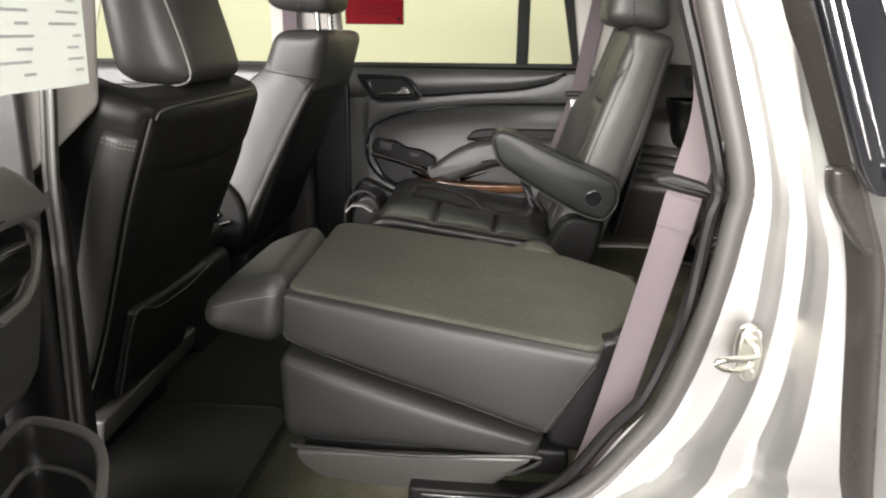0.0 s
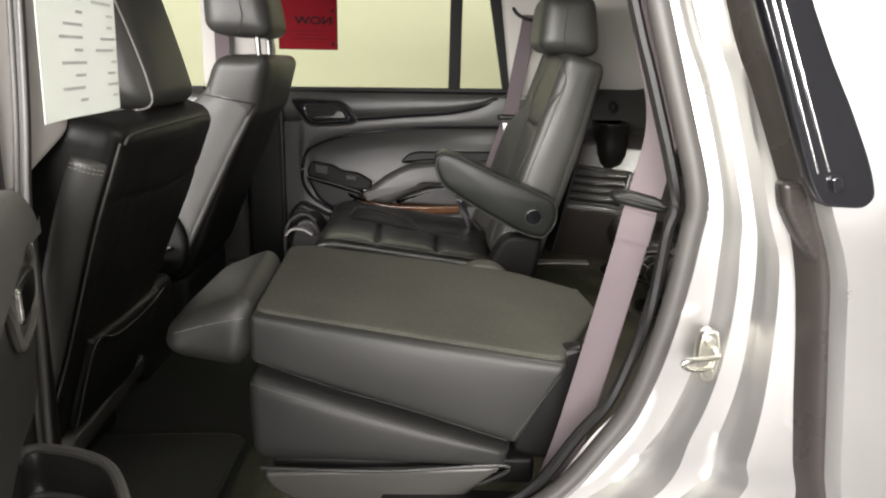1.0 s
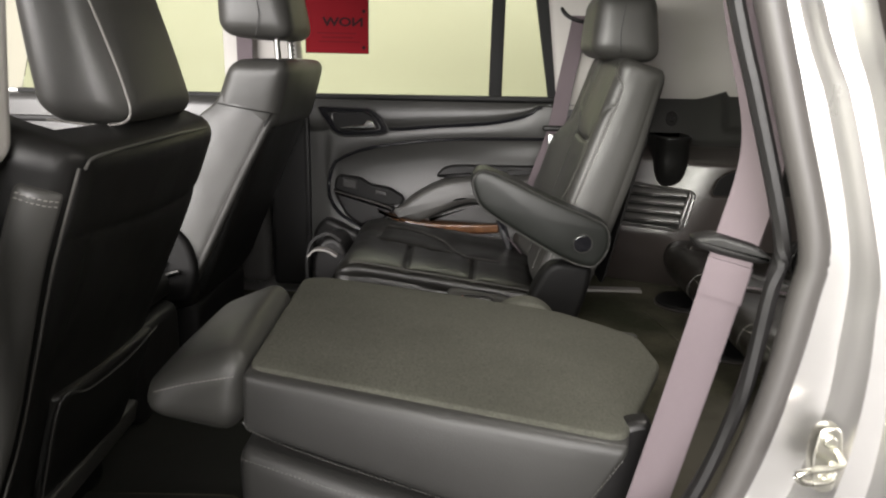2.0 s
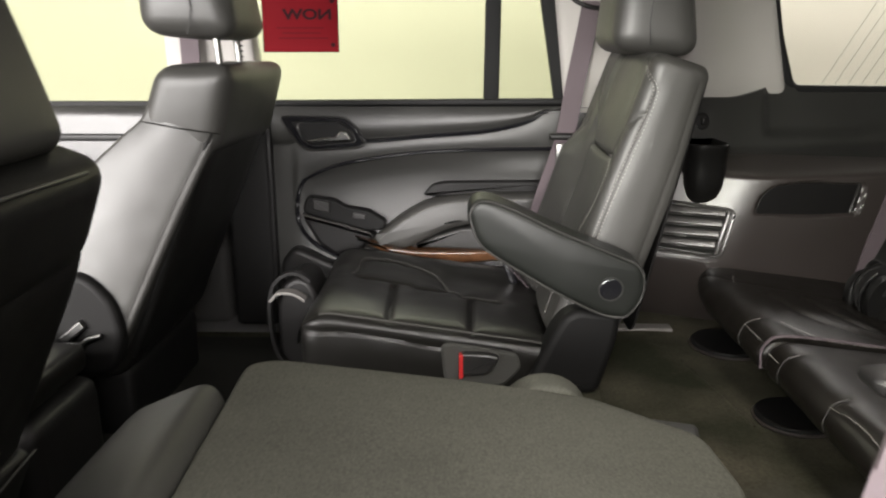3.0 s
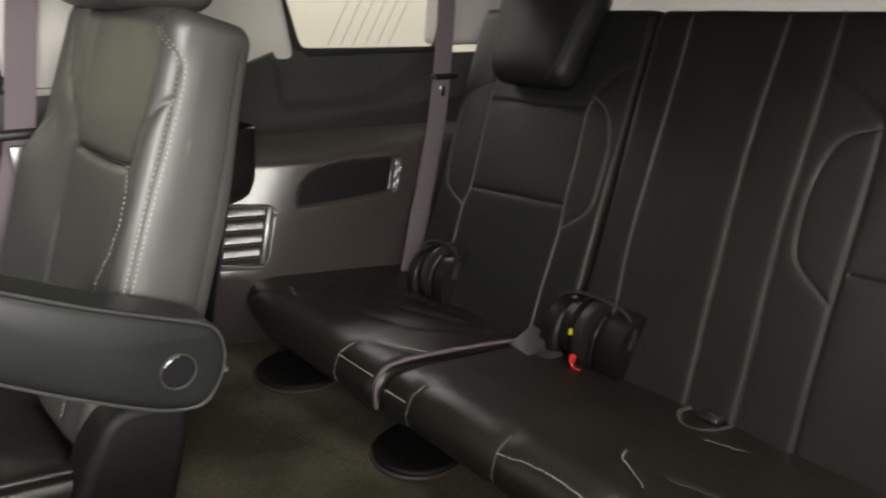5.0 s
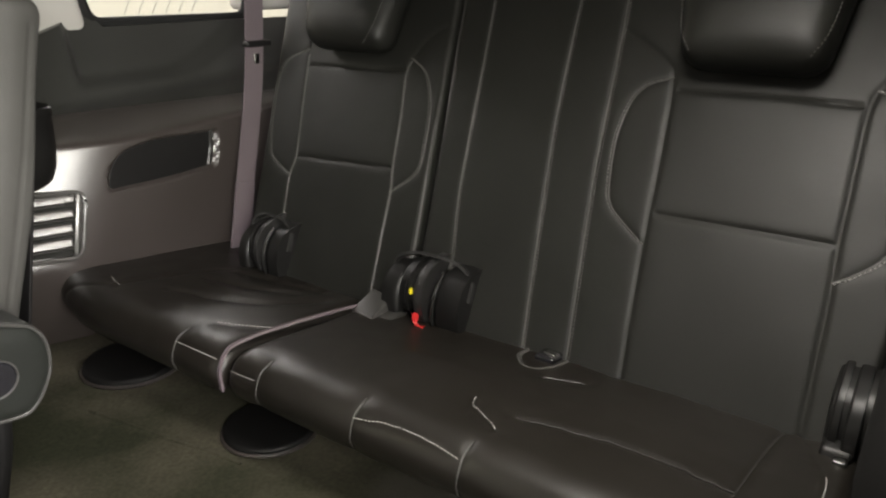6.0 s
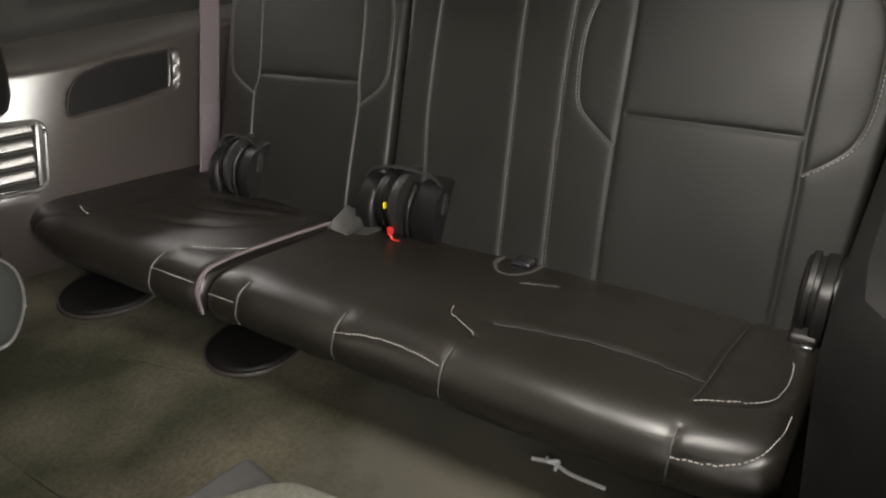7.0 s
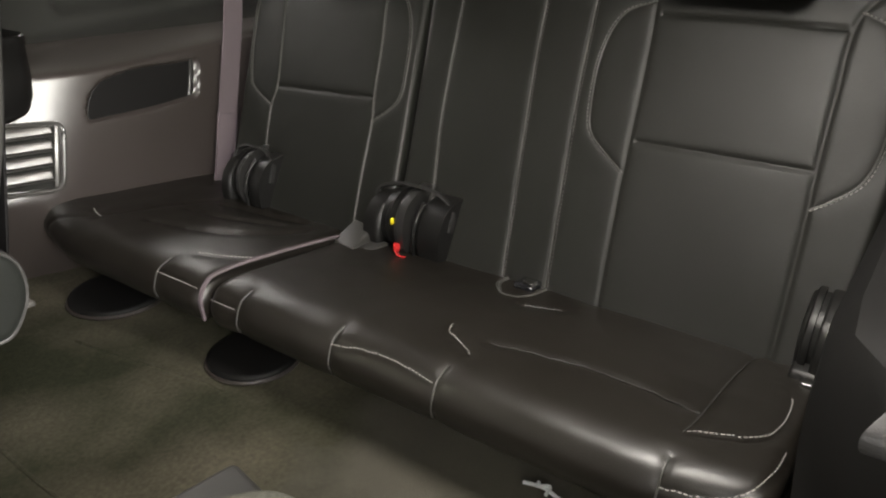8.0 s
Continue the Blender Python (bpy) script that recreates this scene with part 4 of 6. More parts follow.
R = [
    rail([(0.400, 1.75), (0.489, 1.426), (0.521, 1.32), (0.558, 1.185), (0.555, 1.13), (0.537, 1.0), (0.497, 0.878), (0.451, 0.814), (0.371, 0.709), (0.22, 0.63)], -0.835),
    rail([(0.420, 1.75), (0.512, 1.424), (0.547, 1.29), (0.574, 1.19), (0.572, 1.12), (0.551, 1.01), (0.525, 0.892), (0.494, 0.812), (0.412, 0.728), (0.24, 0.625)], -0.856),
    rail([(0.430, 1.75), (0.522, 1.422), (0.560, 1.32), (0.597, 1.18), (0.601, 1.08), (0.594, 0.985), (0.562, 0.876), (0.527, 0.812), (0.458, 0.735), (0.26, 0.62)], -0.858),
    rail([(0.436, 1.75), (0.526, 1.422), (0.564, 1.321), (0.602, 1.18), (0.607, 1.10), (0.603, 1.01), (0.580, 0.91), (0.552, 0.835), (0.490, 0.744), (0.27, 0.615)], -0.872),
    rail([(0.438, 1.75), (0.527, 1.422), (0.565, 1.322), (0.604, 1.18), (0.610, 1.12), (0.612, 1.044), (0.602, 0.948), (0.575, 0.855), (0.520, 0.747), (0.28, 0.61)], -0.902),
    rail([(0.452, 1.75), (0.545, 1.42), (0.580, 1.323), (0.621, 1.172), (0.631, 1.114), (0.633, 1.031), (0.628, 0.937), (0.606, 0.846), (0.574, 0.766), (0.33, 0.60)], -0.905),
    rail([(0.455, 1.75), (0.546, 1.42), (0.581, 1.323), (0.622, 1.173), (0.638, 1.115), (0.641, 1.033), (0.637, 0.930), (0.619, 0.845), (0.592, 0.770), (0.35, 0.60)], -0.918),
    rail([(0.456, 1.75), (0.547, 1.419), (0.582, 1.324), (0.622, 1.174), (0.641, 1.117), (0.647, 1.035), (0.645, 0.925), (0.634, 0.843), (0.616, 0.773), (0.38, 0.60)], -0.948),
    rail([(0.460, 1.75), (0.548, 1.417), (0.584, 1.324), (0.630, 1.20), (0.655, 1.12), (0.668, 1.04), (0.680, 0.93), (0.690, 0.85), (0.700, 0.77), (0.66, 0.60)], -0.955),
    rail([(0.500, 1.75), (0.578, 1.416), (0.612, 1.325), (0.652, 1.20), (0.682, 1.12), (0.693, 1.04), (0.706, 0.93), (0.715, 0.85), (0.725, 0.77), (0.70, 0.60)], -0.985),
]
cols = []
for a, b in zip(R, R[1:]):
    for k in range(3):
        cols.append([p.lerp(q, k / 3) for p, q in zip(a, b)])
cols.append(R[-1])
structure(part("door_pillar", sheet([list(r) for r in zip(*cols)], 0.003), PAINT), "silver painted door pillar with pressed grooves", "car body")
inner = [p.lerp(q, 0.4) + Vector((0, -0.006, 0)) for p, q in zip(R[0], R[1])]
structure(part("door_seal", tube(inner, 0.0155, 12), RUBBER), "grey-black rubber door seal round the opening", "seal")
part2 = [p + Vector((-0.016, 0.010, 0.0)) for p in R[0]]
structure(part("door_seal_lip", tube(part2, 0.009, 8), PLASTIC), "black inner lip of the door seal", "seal")
outer = [p.lerp(q, 0.5) + Vector((0.0, -0.004, 0)) for p, q in zip(R[8], R[9])]
across = [R[8]] + [[p.lerp(q, k / 8) + Vector((0.004 * k / 8, -0.016 * math.sin(math.pi * k / 8) ** 0.7, 0)) for p, q in zip(R[8], R[9])] for k in range(1, 8)] + [R[9]]
structure(part("rear_edge_seal", sheet([list(r) for r in zip(*across)], 0.004), EDGESEAL), "broad dark rubber seal on the rear edge of the opening", "seal")
# outer quarter skin with the black window surround
rows = []
for p in R[9]:
    rows.append([(p.x - 0.006, p.y + 0.010, p.z), (p.x + 0.002, p.y - 0.010, p.z)] + [(p.x + dx, p.y - 0.020 - 0.02 * (1 - math.exp(-dx * 6)), p.z) for dx in (0.012, 0.05, 0.12, 0.25, 0.5, 0.9)])
structure(part("quarter_panel", sheet(rows, 0.01), PAINT), "silver painted rear quarter panel", "car body")
qw = thing("window_4", (0.69, -1.0, 1.2), "black-edged rear quarter window from outside", "window")
qw["kind"] = "structure"


def on_side(u, v, d):
    return (u + 0.013, -1.012 + 0.10 * max(0, v - 1.20) - d, v)


part("surround", prism(rounded([(0.622, 1.226), (0.636, 1.202), (0.684, 1.200), (0.696, 1.213), (0.690, 1.238), (0.681, 1.262), (0.659, 1.310), (0.635, 1.357), (0.610, 1.413), (0.50, 1.70), (0.44, 1.70), (0.554, 1.413)], 0.010), on_side, 0.020, 0.003, 3), GLOSSBLACK, qw, "gloss black window surround")
for k, line in enumerate((((0.482, 1.70), (0.576, 1.413), (0.640, 1.240)), ((0.470, 1.70), (0.566, 1.413), (0.628, 1.238)))):
    part("bright_moulding", tube([on_side(u, v, 0.021) for u, v in line], 0.0013, 6), CHROME, qw)
part("bump_stop", prism(rounded([(0.640, 1.236), (0.652, 1.238), (0.656, 1.222), (0.644, 1.216)], 0.005), lambda u, v, d: on_side(u, v, d + 0.020), 0.008, 0.003, 3), GLOSSBLACK, qw, "small black rubber stop")
structure(part("seal_corner", prism(rounded([(0.612, 1.222), (0.634, 1.224), (0.646, 1.210), (0.664, 1.192), (0.686, 1.158), (0.684, 1.128), (0.664, 1.122), (0.634, 1.162), (0.618, 1.190)], 0.010), lambda u, v, d: (u + 0.011, -0.964 - d, v), 0.024, 0.008, 4), EDGESEAL), "moulded black rubber corner of the seal", "seal")
st = thing("door_striker", (0.575, -0.91, 0.985), "zinc-plated door striker loop on the pillar", "door striker")


def on_jamb(u, v, d):
    return (u + 0.009, -0.892 - d, v - 0.010)


pl = part("plate", prism(rounded([(0.572, 1.018), (0.594, 1.020), (0.600, 0.985), (0.594, 0.945), (0.574, 0.945), (0.567, 0.985)], 0.012), on_jamb, 0.014, 0.003, 3), STEEL, st)
part("bolt", disc(lambda u, v, d: on_jamb(0.582 + u, 1.004 + v, d), 0.007, 0.019, 0.002, 16), STEEL, pl)
part("bolt", disc(lambda u, v, d: on_jamb(0.584 + u, 0.960 + v, d), 0.007, 0.019, 0.002, 16), STEEL, pl)
part("loop", tube(curve_through([(0.601, -0.905, 0.982), (0.592, -0.935, 0.983), (0.558, -0.953, 0.986), (0.541, -0.956, 0.983), (0.550, -0.954, 0.974), (0.580, -0.94, 0.969), (0.599, -0.905, 0.968)], 5), 0.0036, 10), STEEL, st)

# ---- near rear door, standing open ----
nd = thing("open_car_door", (-0.15, -1.2, 0.7), "open rear door with dark plastic trim and cup tray", "car door")
o, along, out = Vector((-0.1977, -1.1605, 0)), Vector((0.42, -0.907, 0)).normalized(), Vector((0.907, 0.42, 0)).normalized()


def on_near(u, v, d):
    p = o + along * u + out * d
    return (p.x, p.y, v)


def proud(d0):
    return lambda u, v, d: on_near(u, v, d + d0)


part("panel", prism(rounded([(0.21, 1.052), (0.155, 1.042), (0.075, 1.022), (0.01, 1.02), (-0.035, 1.06), (-0.115, 1.165), (-0.085, 1.184), (-0.015, 1.210), (0.066, 1.234), (0.20, 1.252), (0.60, 1.258), (0.60, 1.085)], 0.02), on_near, 0.03, 0.012, 4), LITPLASTIC, nd)
part("lower_panel", prism([(-0.02, 0.60), (-0.02, 1.09), (0.60, 1.09), (0.60, 0.60)], proud(-0.055), 0.02, 0.006, 3), LITPLASTIC, nd)
part("shell", prism([(-0.03, 0.55), (-0.05, 1.05), (-0.11, 1.15), (-0.02, 1.20), (0.60, 1.24), (0.60, 0.55)], proud(-0.13), 0.07, 0.01, 2), PAINT, nd, "silver painted door shell")
part("hinge_edge", prism([(-0.26, 0.62), (-0.26, 1.12), (-0.10, 1.14), (-0.028, 0.60)], proud(-0.105), 0.03, 0.006, 2), PLASTIC, nd)
part("upper_roll", prism(rounded([(-0.095, 1.176), (-0.05, 1.164), (0.05, 1.180), (0.12, 1.190), (0.60, 1.20), (0.60, 1.262), (0.20, 1.256), (0.066, 1.238), (-0.015, 1.212)], 0.015), proud(0.026), 0.018, 0.014, 5, dome=0.003), LITDOORTRIM, nd, "padded upper roll of the trim")
ov = rounded([(-0.037, 1.158), (-0.031, 1.136), (0.003, 1.115), (0.056, 1.110), (0.163, 1.127), (0.20, 1.160), (0.19, 1.200), (0.115, 1.198), (0.03, 1.186)], 0.02)
hb = part("handle_bowl", prism(ov, proud(0.028), 0.004, 0.002, 2), GLOSSBLACK, nd, "dark bowl of the inside handle")
part("chrome_rim", tube([on_near(p.x, p.y, 0.034) for p in ov], 0.0048, 8, closed=True), VENTGREY, hb, "light grey rim round the handle bowl")
part("inside_handle", prism(rounded([(0.025, 1.160), (0.115, 1.175), (0.185, 1.182), (0.18, 1.150), (0.12, 1.140), (0.04, 1.134)], 0.010), proud(0.031), 0.010, 0.005, 4), CHROME, hb, "bright lever of the inside handle")
# cup tray at the foot of the trim
cupb = bmesh.new()
plan = rounded([(-0.172, -1.188), (-0.117, -1.194), (-0.074, -1.216), (-0.044, -1.256), (-0.010, -1.325), (-0.014, -1.372), (-0.12, -1.385), (-0.148, -1.30)], 0.03, 5)
mid = Vector((-0.094, -1.281))


def tray_ring(s, z):
    return [cupb.verts.new((*(mid + (p - mid) * s), z)) for p in plan]


tower = [tray_ring(s, z) for s, z in ((0.90, 0.62), (0.95, 0.90), (0.99, 0.965), (1.0, 0.978), (0.985, 0.984), (0.945, 0.986), (0.905, 0.984), (0.885, 0.978), (0.865, 0.962), (0.845, 0.948), (0.83, 0.946), (0.78, 0.945), (0.76, 0.941), (0.745, 0.93), (0.70, 0.86), (0.66, 0.85))]
for a, b in zip(tower, tower[1:]):
    for k in range(len(plan)):
        cupb.faces.new((a[k], a[(k + 1) % len(plan)], b[(k + 1) % len(plan)], b[k]))
cupb.faces.new(tower[-1])
tr = part("cup_tray", cupb, SOFTPLASTIC, nd, "dark plastic cup tray with a stepped well")
# paler rings carry the highlights along the tray's edges
for sc, z, r in ((0.955, 0.9860, 0.0050), (0.79, 0.9460, 0.0032)):
    part("tray_rim", tube([(*(mid + (p - mid) * sc), z) for p in plan], r, 8, closed=True), SEALGREY, tr, "rim of the tray, its highlight put into a lighter grey")
# window of the open door with the paper on it
part("door_glass", prism([(0.10, 1.255), (0.60, 1.255), (0.60, 1.70), (0.16, 1.70)], lambda u, v, d: on_near(u, v, d - 0.012), 0.004, 0.001, 1), GLASS, nd, smooth=False)
pp = thing("window_sticker", (-0.01, -1.35, 1.31), "white printed price sheet hanging at the door window", "paper")
a, b = Vector((-0.020, -1.258, 0)), Vector((-0.003, -1.405, 0))


def on_paper(u, v, d):
    p = a.lerp(b, u)
    return (p.x + d * 0.99 + 0.02 * (v - 1.31), p.y + d * 0.1, v)


part("sheet", sheet([[on_paper(u / 8, 1.312 + 0.30 * v / 10, 0.002 * math.sin(u * 0.8)) for u in range(9)] for v in range(11)], 0.0006), PAPER, pp)
random.seed(4)
for k in range(72):
    z = 1.322 + 0.0078 * (k // 2)
    u0 = 0.07 + 0.44 * (k % 2) + 0.06 * random.random()
    u1 = u0 + 0.06 + 0.26 * random.random()
    part("print_bar", sheet([[on_paper(u0 + (u1 - u0) * i / 4, z + dz, 0.0035) for i in range(5)] for dz in (0, 0.0019)]), GREYINK, pp, smooth=False)

# ---- third-row bench ----


def bk(y, z, d):
    """A point of the third-row backrest's front plane, d metres before it."""
    return Vector((1.10 + 0.55 * (z - 0.80) - 0.876 * d, y, z + 0.482 * d))


def cu3(x, y, d):
    """A point of the third-row cushion's top, d metres above it."""
    return Vector((x, y, 0.850 - 0.13 * (x - 0.785) + d))


def back_pad(yb0, yb1, yt0, yt1, z0, z1, d0, d1, r=0.012, puff=0.006, mid=6):
    bm = bmesh.new()
    return hexa(bm, [bk(yb0, z0, d0), bk(yb1, z0, d0), bk(yt1, z1, d0), bk(yt0, z1, d0), bk(yb0, z0, d1), bk(yb1, z0, d1), bk(yt1, z1, d1), bk(yt0, z1, d1)], r, 3, mid, (0, 0, puff))


def back_skin(yb0, yb1, yt0, yt1, seams, z0=0.78, z1=1.385):
    """A sewn third-row backrest between two leaning side edges."""
    across, height = yt1 - yt0, z1 - z0

    def place(u, v):
        t = v / height
        lo, hi = yb0 + (yt0 - yb0) * t, yb1 + (yt1 - yb1) * t
        return bk(lo + (hi - lo) * u / across, z0 + v, 0.0), Vector((-0.876, 0, 0.482))

    def back_to_uv(y, z):
        t = (z - z0) / height
        lo, hi = yb0 + (yt0 - yb0) * t, yb1 + (yt1 - yb1) * t
        return ((y - lo) / (hi - lo) * across, z - z0)

    lines = [([back_to_uv(*p) for p in pts], deep, wide) for pts, deep, wide in seams]
    return quilt(place, edged(across, 0.013, 0.013, 0.10, 0.0027), edged(height, 0.02, 0.03, 0.10, 0.0030), lines, 0.10, 0.0010, 0.010, 0.0010)


def hinge_cover(parent, y0, y1, mark=False):
    """Cheek, barrel, arm and cap of a folding hinge that stands out of the backrest, from y1 down to y0."""
    w = y1 - y0
    cap = [(1.20, 0.78), (1.096, 0.785), (1.083, 0.840), (1.092, 0.880), (1.116, 0.905), (1.18, 0.912)]
    hc = part("hinge_cover", prism(rounded(cap, 0.03, 6), lambda u, v, d: (u, y0 + d, v), w * 0.33, 0.012, 5, dome=0.002), HINGEBLACK, parent, "black plastic hinge cover")
    part("cap_ridge", tube(curve_through([(1.093, y0 + w * 0.33, 0.80), (1.0825, y0 + w * 0.31, 0.843), (1.091, y0 + w * 0.30, 0.880), (1.114, y0 + w * 0.30, 0.905)], 5), 0.0034, 8), HINGEBLACK, hc)
    part("arm", prism(rounded([(1.20, 0.785), (1.090, 0.810), (1.074, 0.855), (1.088, 0.898), (1.120, 0.917), (1.18, 0.922)], 0.03, 5), lambda u, v, d: (u, y0 + w * 0.42 + d, v), w * 0.13, 0.007, 4), HINGEARM, hc, "satin black hinge arm")
    part("barrel", disc(lambda u, v, d: (1.140 + u, y0 + w * 0.54 + d, 0.858 + v), 0.050, w * 0.24, 0.004, 28), HINGEBLACK, hc)
    part("barrel_ring", disc(lambda u, v, d: (1.140 + u, y0 + w * 0.64 + d, 0.858 + v), 0.055, w * 0.05, 0.004, 28), HINGEBLACK, hc)
    part("cheek", prism(rounded([(1.20, 0.775), (1.094, 0.78), (1.082, 0.835), (1.092, 0.872), (1.116, 0.894), (1.18, 0.900)], 0.03, 5), lambda u, v, d: (u, y1 - d, v), w * 0.22, 0.012, 4, dome=0.002), HINGEBLACK, hc)
    loop = curve_through([bk(y1 + 0.004, 0.86, 0.012), bk(y1, 0.893, 0.018), bk(y1 - w * 0.25, 0.906, 0.028), bk(y0 + w * 0.5, 0.908, 0.030), bk(y0 + w * 0.20, 0.904, 0.026), bk(y0 + w * 0.02, 0.886, 0.020), bk(y0 - 0.002, 0.855, 0.016)], 6)
    part("cover_loop", ribbon(loop, (-0.876, 0, 0.482), 0.010, 0.005), HINGEARM, hc, "black edge of the leather round the hinge")
    if mark:
        part("yellow_mark", block(1.083, 1.089, y0 + w * 0.585, y0 + w * 0.605, 0.866, 0.876, 0.0008), YELLOW, hc, "small yellow mark")
        part("red_strap", ribbon(curve_through([(1.078, y0 + w * 0.50, 0.838), (1.070, y0 + w * 0.47, 0.824), (1.066, y0 + w * 0.42, 0.818), (1.066, y0 + w * 0.34, 0.819)], 5), (0.2, 0.3, 0.9), 0.011, 0.004), REDPLASTIC, hc, "red release strap")
        part("strap_end", hexa(bmesh.new(), [(1.04, y1 - 0.015, 0.815), (1.10, y1 - 0.02, 0.806), (1.10, y1 + 0.045, 0.806), (1.05, y1 + 0.04, 0.812), (1.04, y1 - 0.015, 0.824), (1.10, y1 - 0.01, 0.842), (1.10, y1 + 0.03, 0.850), (1.05, y1 + 0.04, 0.824)], 0.004), PIPING, hc, "grey fabric flap beside the hinge")
        part("flap_tip", block(1.055, 1.10, y0 + w * 0.72, y0 + w * 0.98, 0.806, 0.822, 0.005), PIPING, hc, "folded grey fabric under the hinge")
    return hc


def sewn(parent, seams, off=0.0, thread=None, r=0.0006):
    """Thread beside seams of the backrest, off metres to one side."""
    for pts in seams:
        part("seam_welt", tube([bk(y - off * 0.15, z, -0.0010) for y, z in pts], 0.0013, 6), WELT, parent)
    return part("stitching", stitches([[bk(y + off, z, 0.0004) for y, z in pts] for pts in seams], 0.0042, 0.0022, r), thread or DULLTHREAD, parent)


far3 = thing("third_row_seat", (1.0, 0.38, 0.70), "narrow black leather third-row seat with grey stitching", "car seat", "third-row seats")
near3 = thing("third_row_seat", (1.0, -0.27, 0.70), "wide black leather third-row seat with grey stitching", "car seat", "third-row seats")
SOFT, FINE, DEEP = (0.0017, 0.0025), (0.0014, 0.0024), (0.0030, 0.0030)

# far (narrow) half: backrest
ins_l = flat2([(0.478, 1.240), (0.470, 1.194), (0.445, 1.100), (0.424, 1.022), (0.426, 0.988), (0.406, 0.899), (0.384, 0.80)])
ins_r = flat2([(0.190, 1.240), (0.207, 1.197), (0.190, 1.115), (0.174, 1.031), (0.163, 0.992), (0.152, 0.904), (0.136, 0.80)])
wing_l = flat2([(0.478, 1.224), (0.537, 1.191), (0.531, 1.115), (0.503, 1.034), (0.479, 1.011), (0.427, 0.989)])
wing_r = flat2([(0.203, 1.220), (0.161, 1.196), (0.133, 1.150), (0.118, 1.082), (0.117, 1.032), (0.163, 0.992)])
yoke = flat2([(0.190, 1.240), (0.168, 1.262), (0.143, 1.277)])
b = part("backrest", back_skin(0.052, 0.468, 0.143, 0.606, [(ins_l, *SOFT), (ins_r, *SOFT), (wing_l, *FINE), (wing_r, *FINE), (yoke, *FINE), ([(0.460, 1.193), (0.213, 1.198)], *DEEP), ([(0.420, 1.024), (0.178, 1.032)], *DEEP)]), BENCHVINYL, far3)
sewn(b, [wing_l, wing_r], 0.0034)
sewn(b, [ins_l[4:], ins_r[4:]], -0.004)
part("edge_welt", tube([bk(0.060, 0.80, -0.004), bk(0.078, 0.92, -0.003), bk(0.128, 1.22, -0.003), bk(0.149, 1.36, -0.005)], 0.0026, 6), PIPING, b)

# far headrest, tipped forward
h = part("headrest", back_pad(0.238, 0.440, 0.225, 0.515, 1.215, 1.405, 0.0, 0.070, 0.036, 0.010, 8), BENCHVINYL, far3, "black leather headrest")
part("stitching", stitches([curve_through([bk(0.263, 1.212, 0.078), bk(0.243, 1.245, 0.087), bk(0.233, 1.30, 0.090), bk(0.224, 1.37, 0.090)], 5)]), DULLTHREAD, h)

# cushions: a profile swept across the car
PROFILE = curve_through([(0.39, 0.0, -0.048), (0.30, 0.0, -0.037), (0.20, 0.0, -0.0255), (0.12, 0.0, -0.0155), (0.07, 0.0, -0.0095), (0.040, 0.0, -0.009), (0.018, 0.0, -0.016), (0.004, 0.0, -0.032), (0.001, 0.0, -0.047), (0.006, 0.0, -0.062), (0.016, 0.0, -0.073), (0.060, 0.0, -0.078)], 14)
ARC = np.concatenate([[0.0], np.cumsum([(b_ - a_).length for a_, b_ in zip(PROFILE, PROFILE[1:])])])


def cushion_skin(front, y0, y1, crown):
    """Gives the surface of a cushion whose front edge runs along front(y): q metres along its profile from the back, and y."""

    def place(q, y):
        yy = min(max(y, y0), y1)
        i = int(min(max(np.searchsorted(ARC, q) - 1, 0), len(PROFILE) - 2))
        t = (q - ARC[i]) / (ARC[i + 1] - ARC[i])
        p = PROFILE[i].lerp(PROFILE[i + 1], t)
        e = PROFILE[min(i + 2, len(PROFILE) - 1)] - PROFILE[max(i - 1, 0)]
        n = Vector((e.z, 0, -e.x)).normalized()
        w = (2 * (yy - y0) / (y1 - y0) - 1)
        rise = crown * (1 - w * w) * max(0.0, 1 - abs(q - 0.20) / 0.24)
        return Vector((front(yy) + p.x, yy, 0.851 + p.z + rise)), n

    return place


def along(front, pts):
    """Turns points (x, y) on the cushion's top, or (None, y, z) on its front, into (q, y)."""
    out = []
    for p in pts:
        if p[0] is None:
            k = min(range(84, len(PROFILE)), key=lambda i: abs(0.851 + PROFILE[i].z - p[2]))
        else:
            k = min(range(0, 112), key=lambda i: abs(PROFILE[i].x - (p[0] - front(p[1]))))
        out.append((float(ARC[k]), p[1]))
    return out


def front_seam(y):
    return [(0.818, y), (0.800, y), (None, y, 0.828), (None, y, 0.804), (None, y + 0.002, 0.785)]


def cushion(parent, front, y0, y1, crown, seams, threads, welts, pleats=()):
    place = cushion_skin(front, y0, y1, crown)
    seams = seams + [(pts, 0.0026, 0.0044) for pts in pleats]
    us = [(q, 0.0) for q in np.linspace(0.0, ARC[-1], 130)]
    vs = [(y0 + t, d) for t, d in edged(y1 - y0, 0.022, 0.022, 0.045, 0.0040)]
    c = part("cushion", quilt(place, us, vs, [(along(front, pts), deep, wide) for pts, deep, wide in seams], 0.045, 0.0020, 0.016, 0.0016), WARMLITVINYL, parent)
    rows = []
    for pts in threads:
        row = []
        for q, y in along(front, pts):
            p, n = place(q, y)
            row.append(p + n * 0.0042)
        rows.append(row)
    part("stitching", stitches(rows, 0.0042, 0.0017, 0.00068), STITCH, c)
    for y in welts:
        row = [place(q, yy) for q, yy in along(front, front_seam(y))]
        part("seam_welt", tube(curve_through([p + n * 0.0012 for p, n in row], 4), 0.0011, 6), WELT, c)
    for pts in pleats:
        row = [place(q, y) for q, y in along(front, pts)]
        part("pleat", tube([p - n * 0.0010 for p, n in row], 0.0009, 6), PIPING, c)
    return c


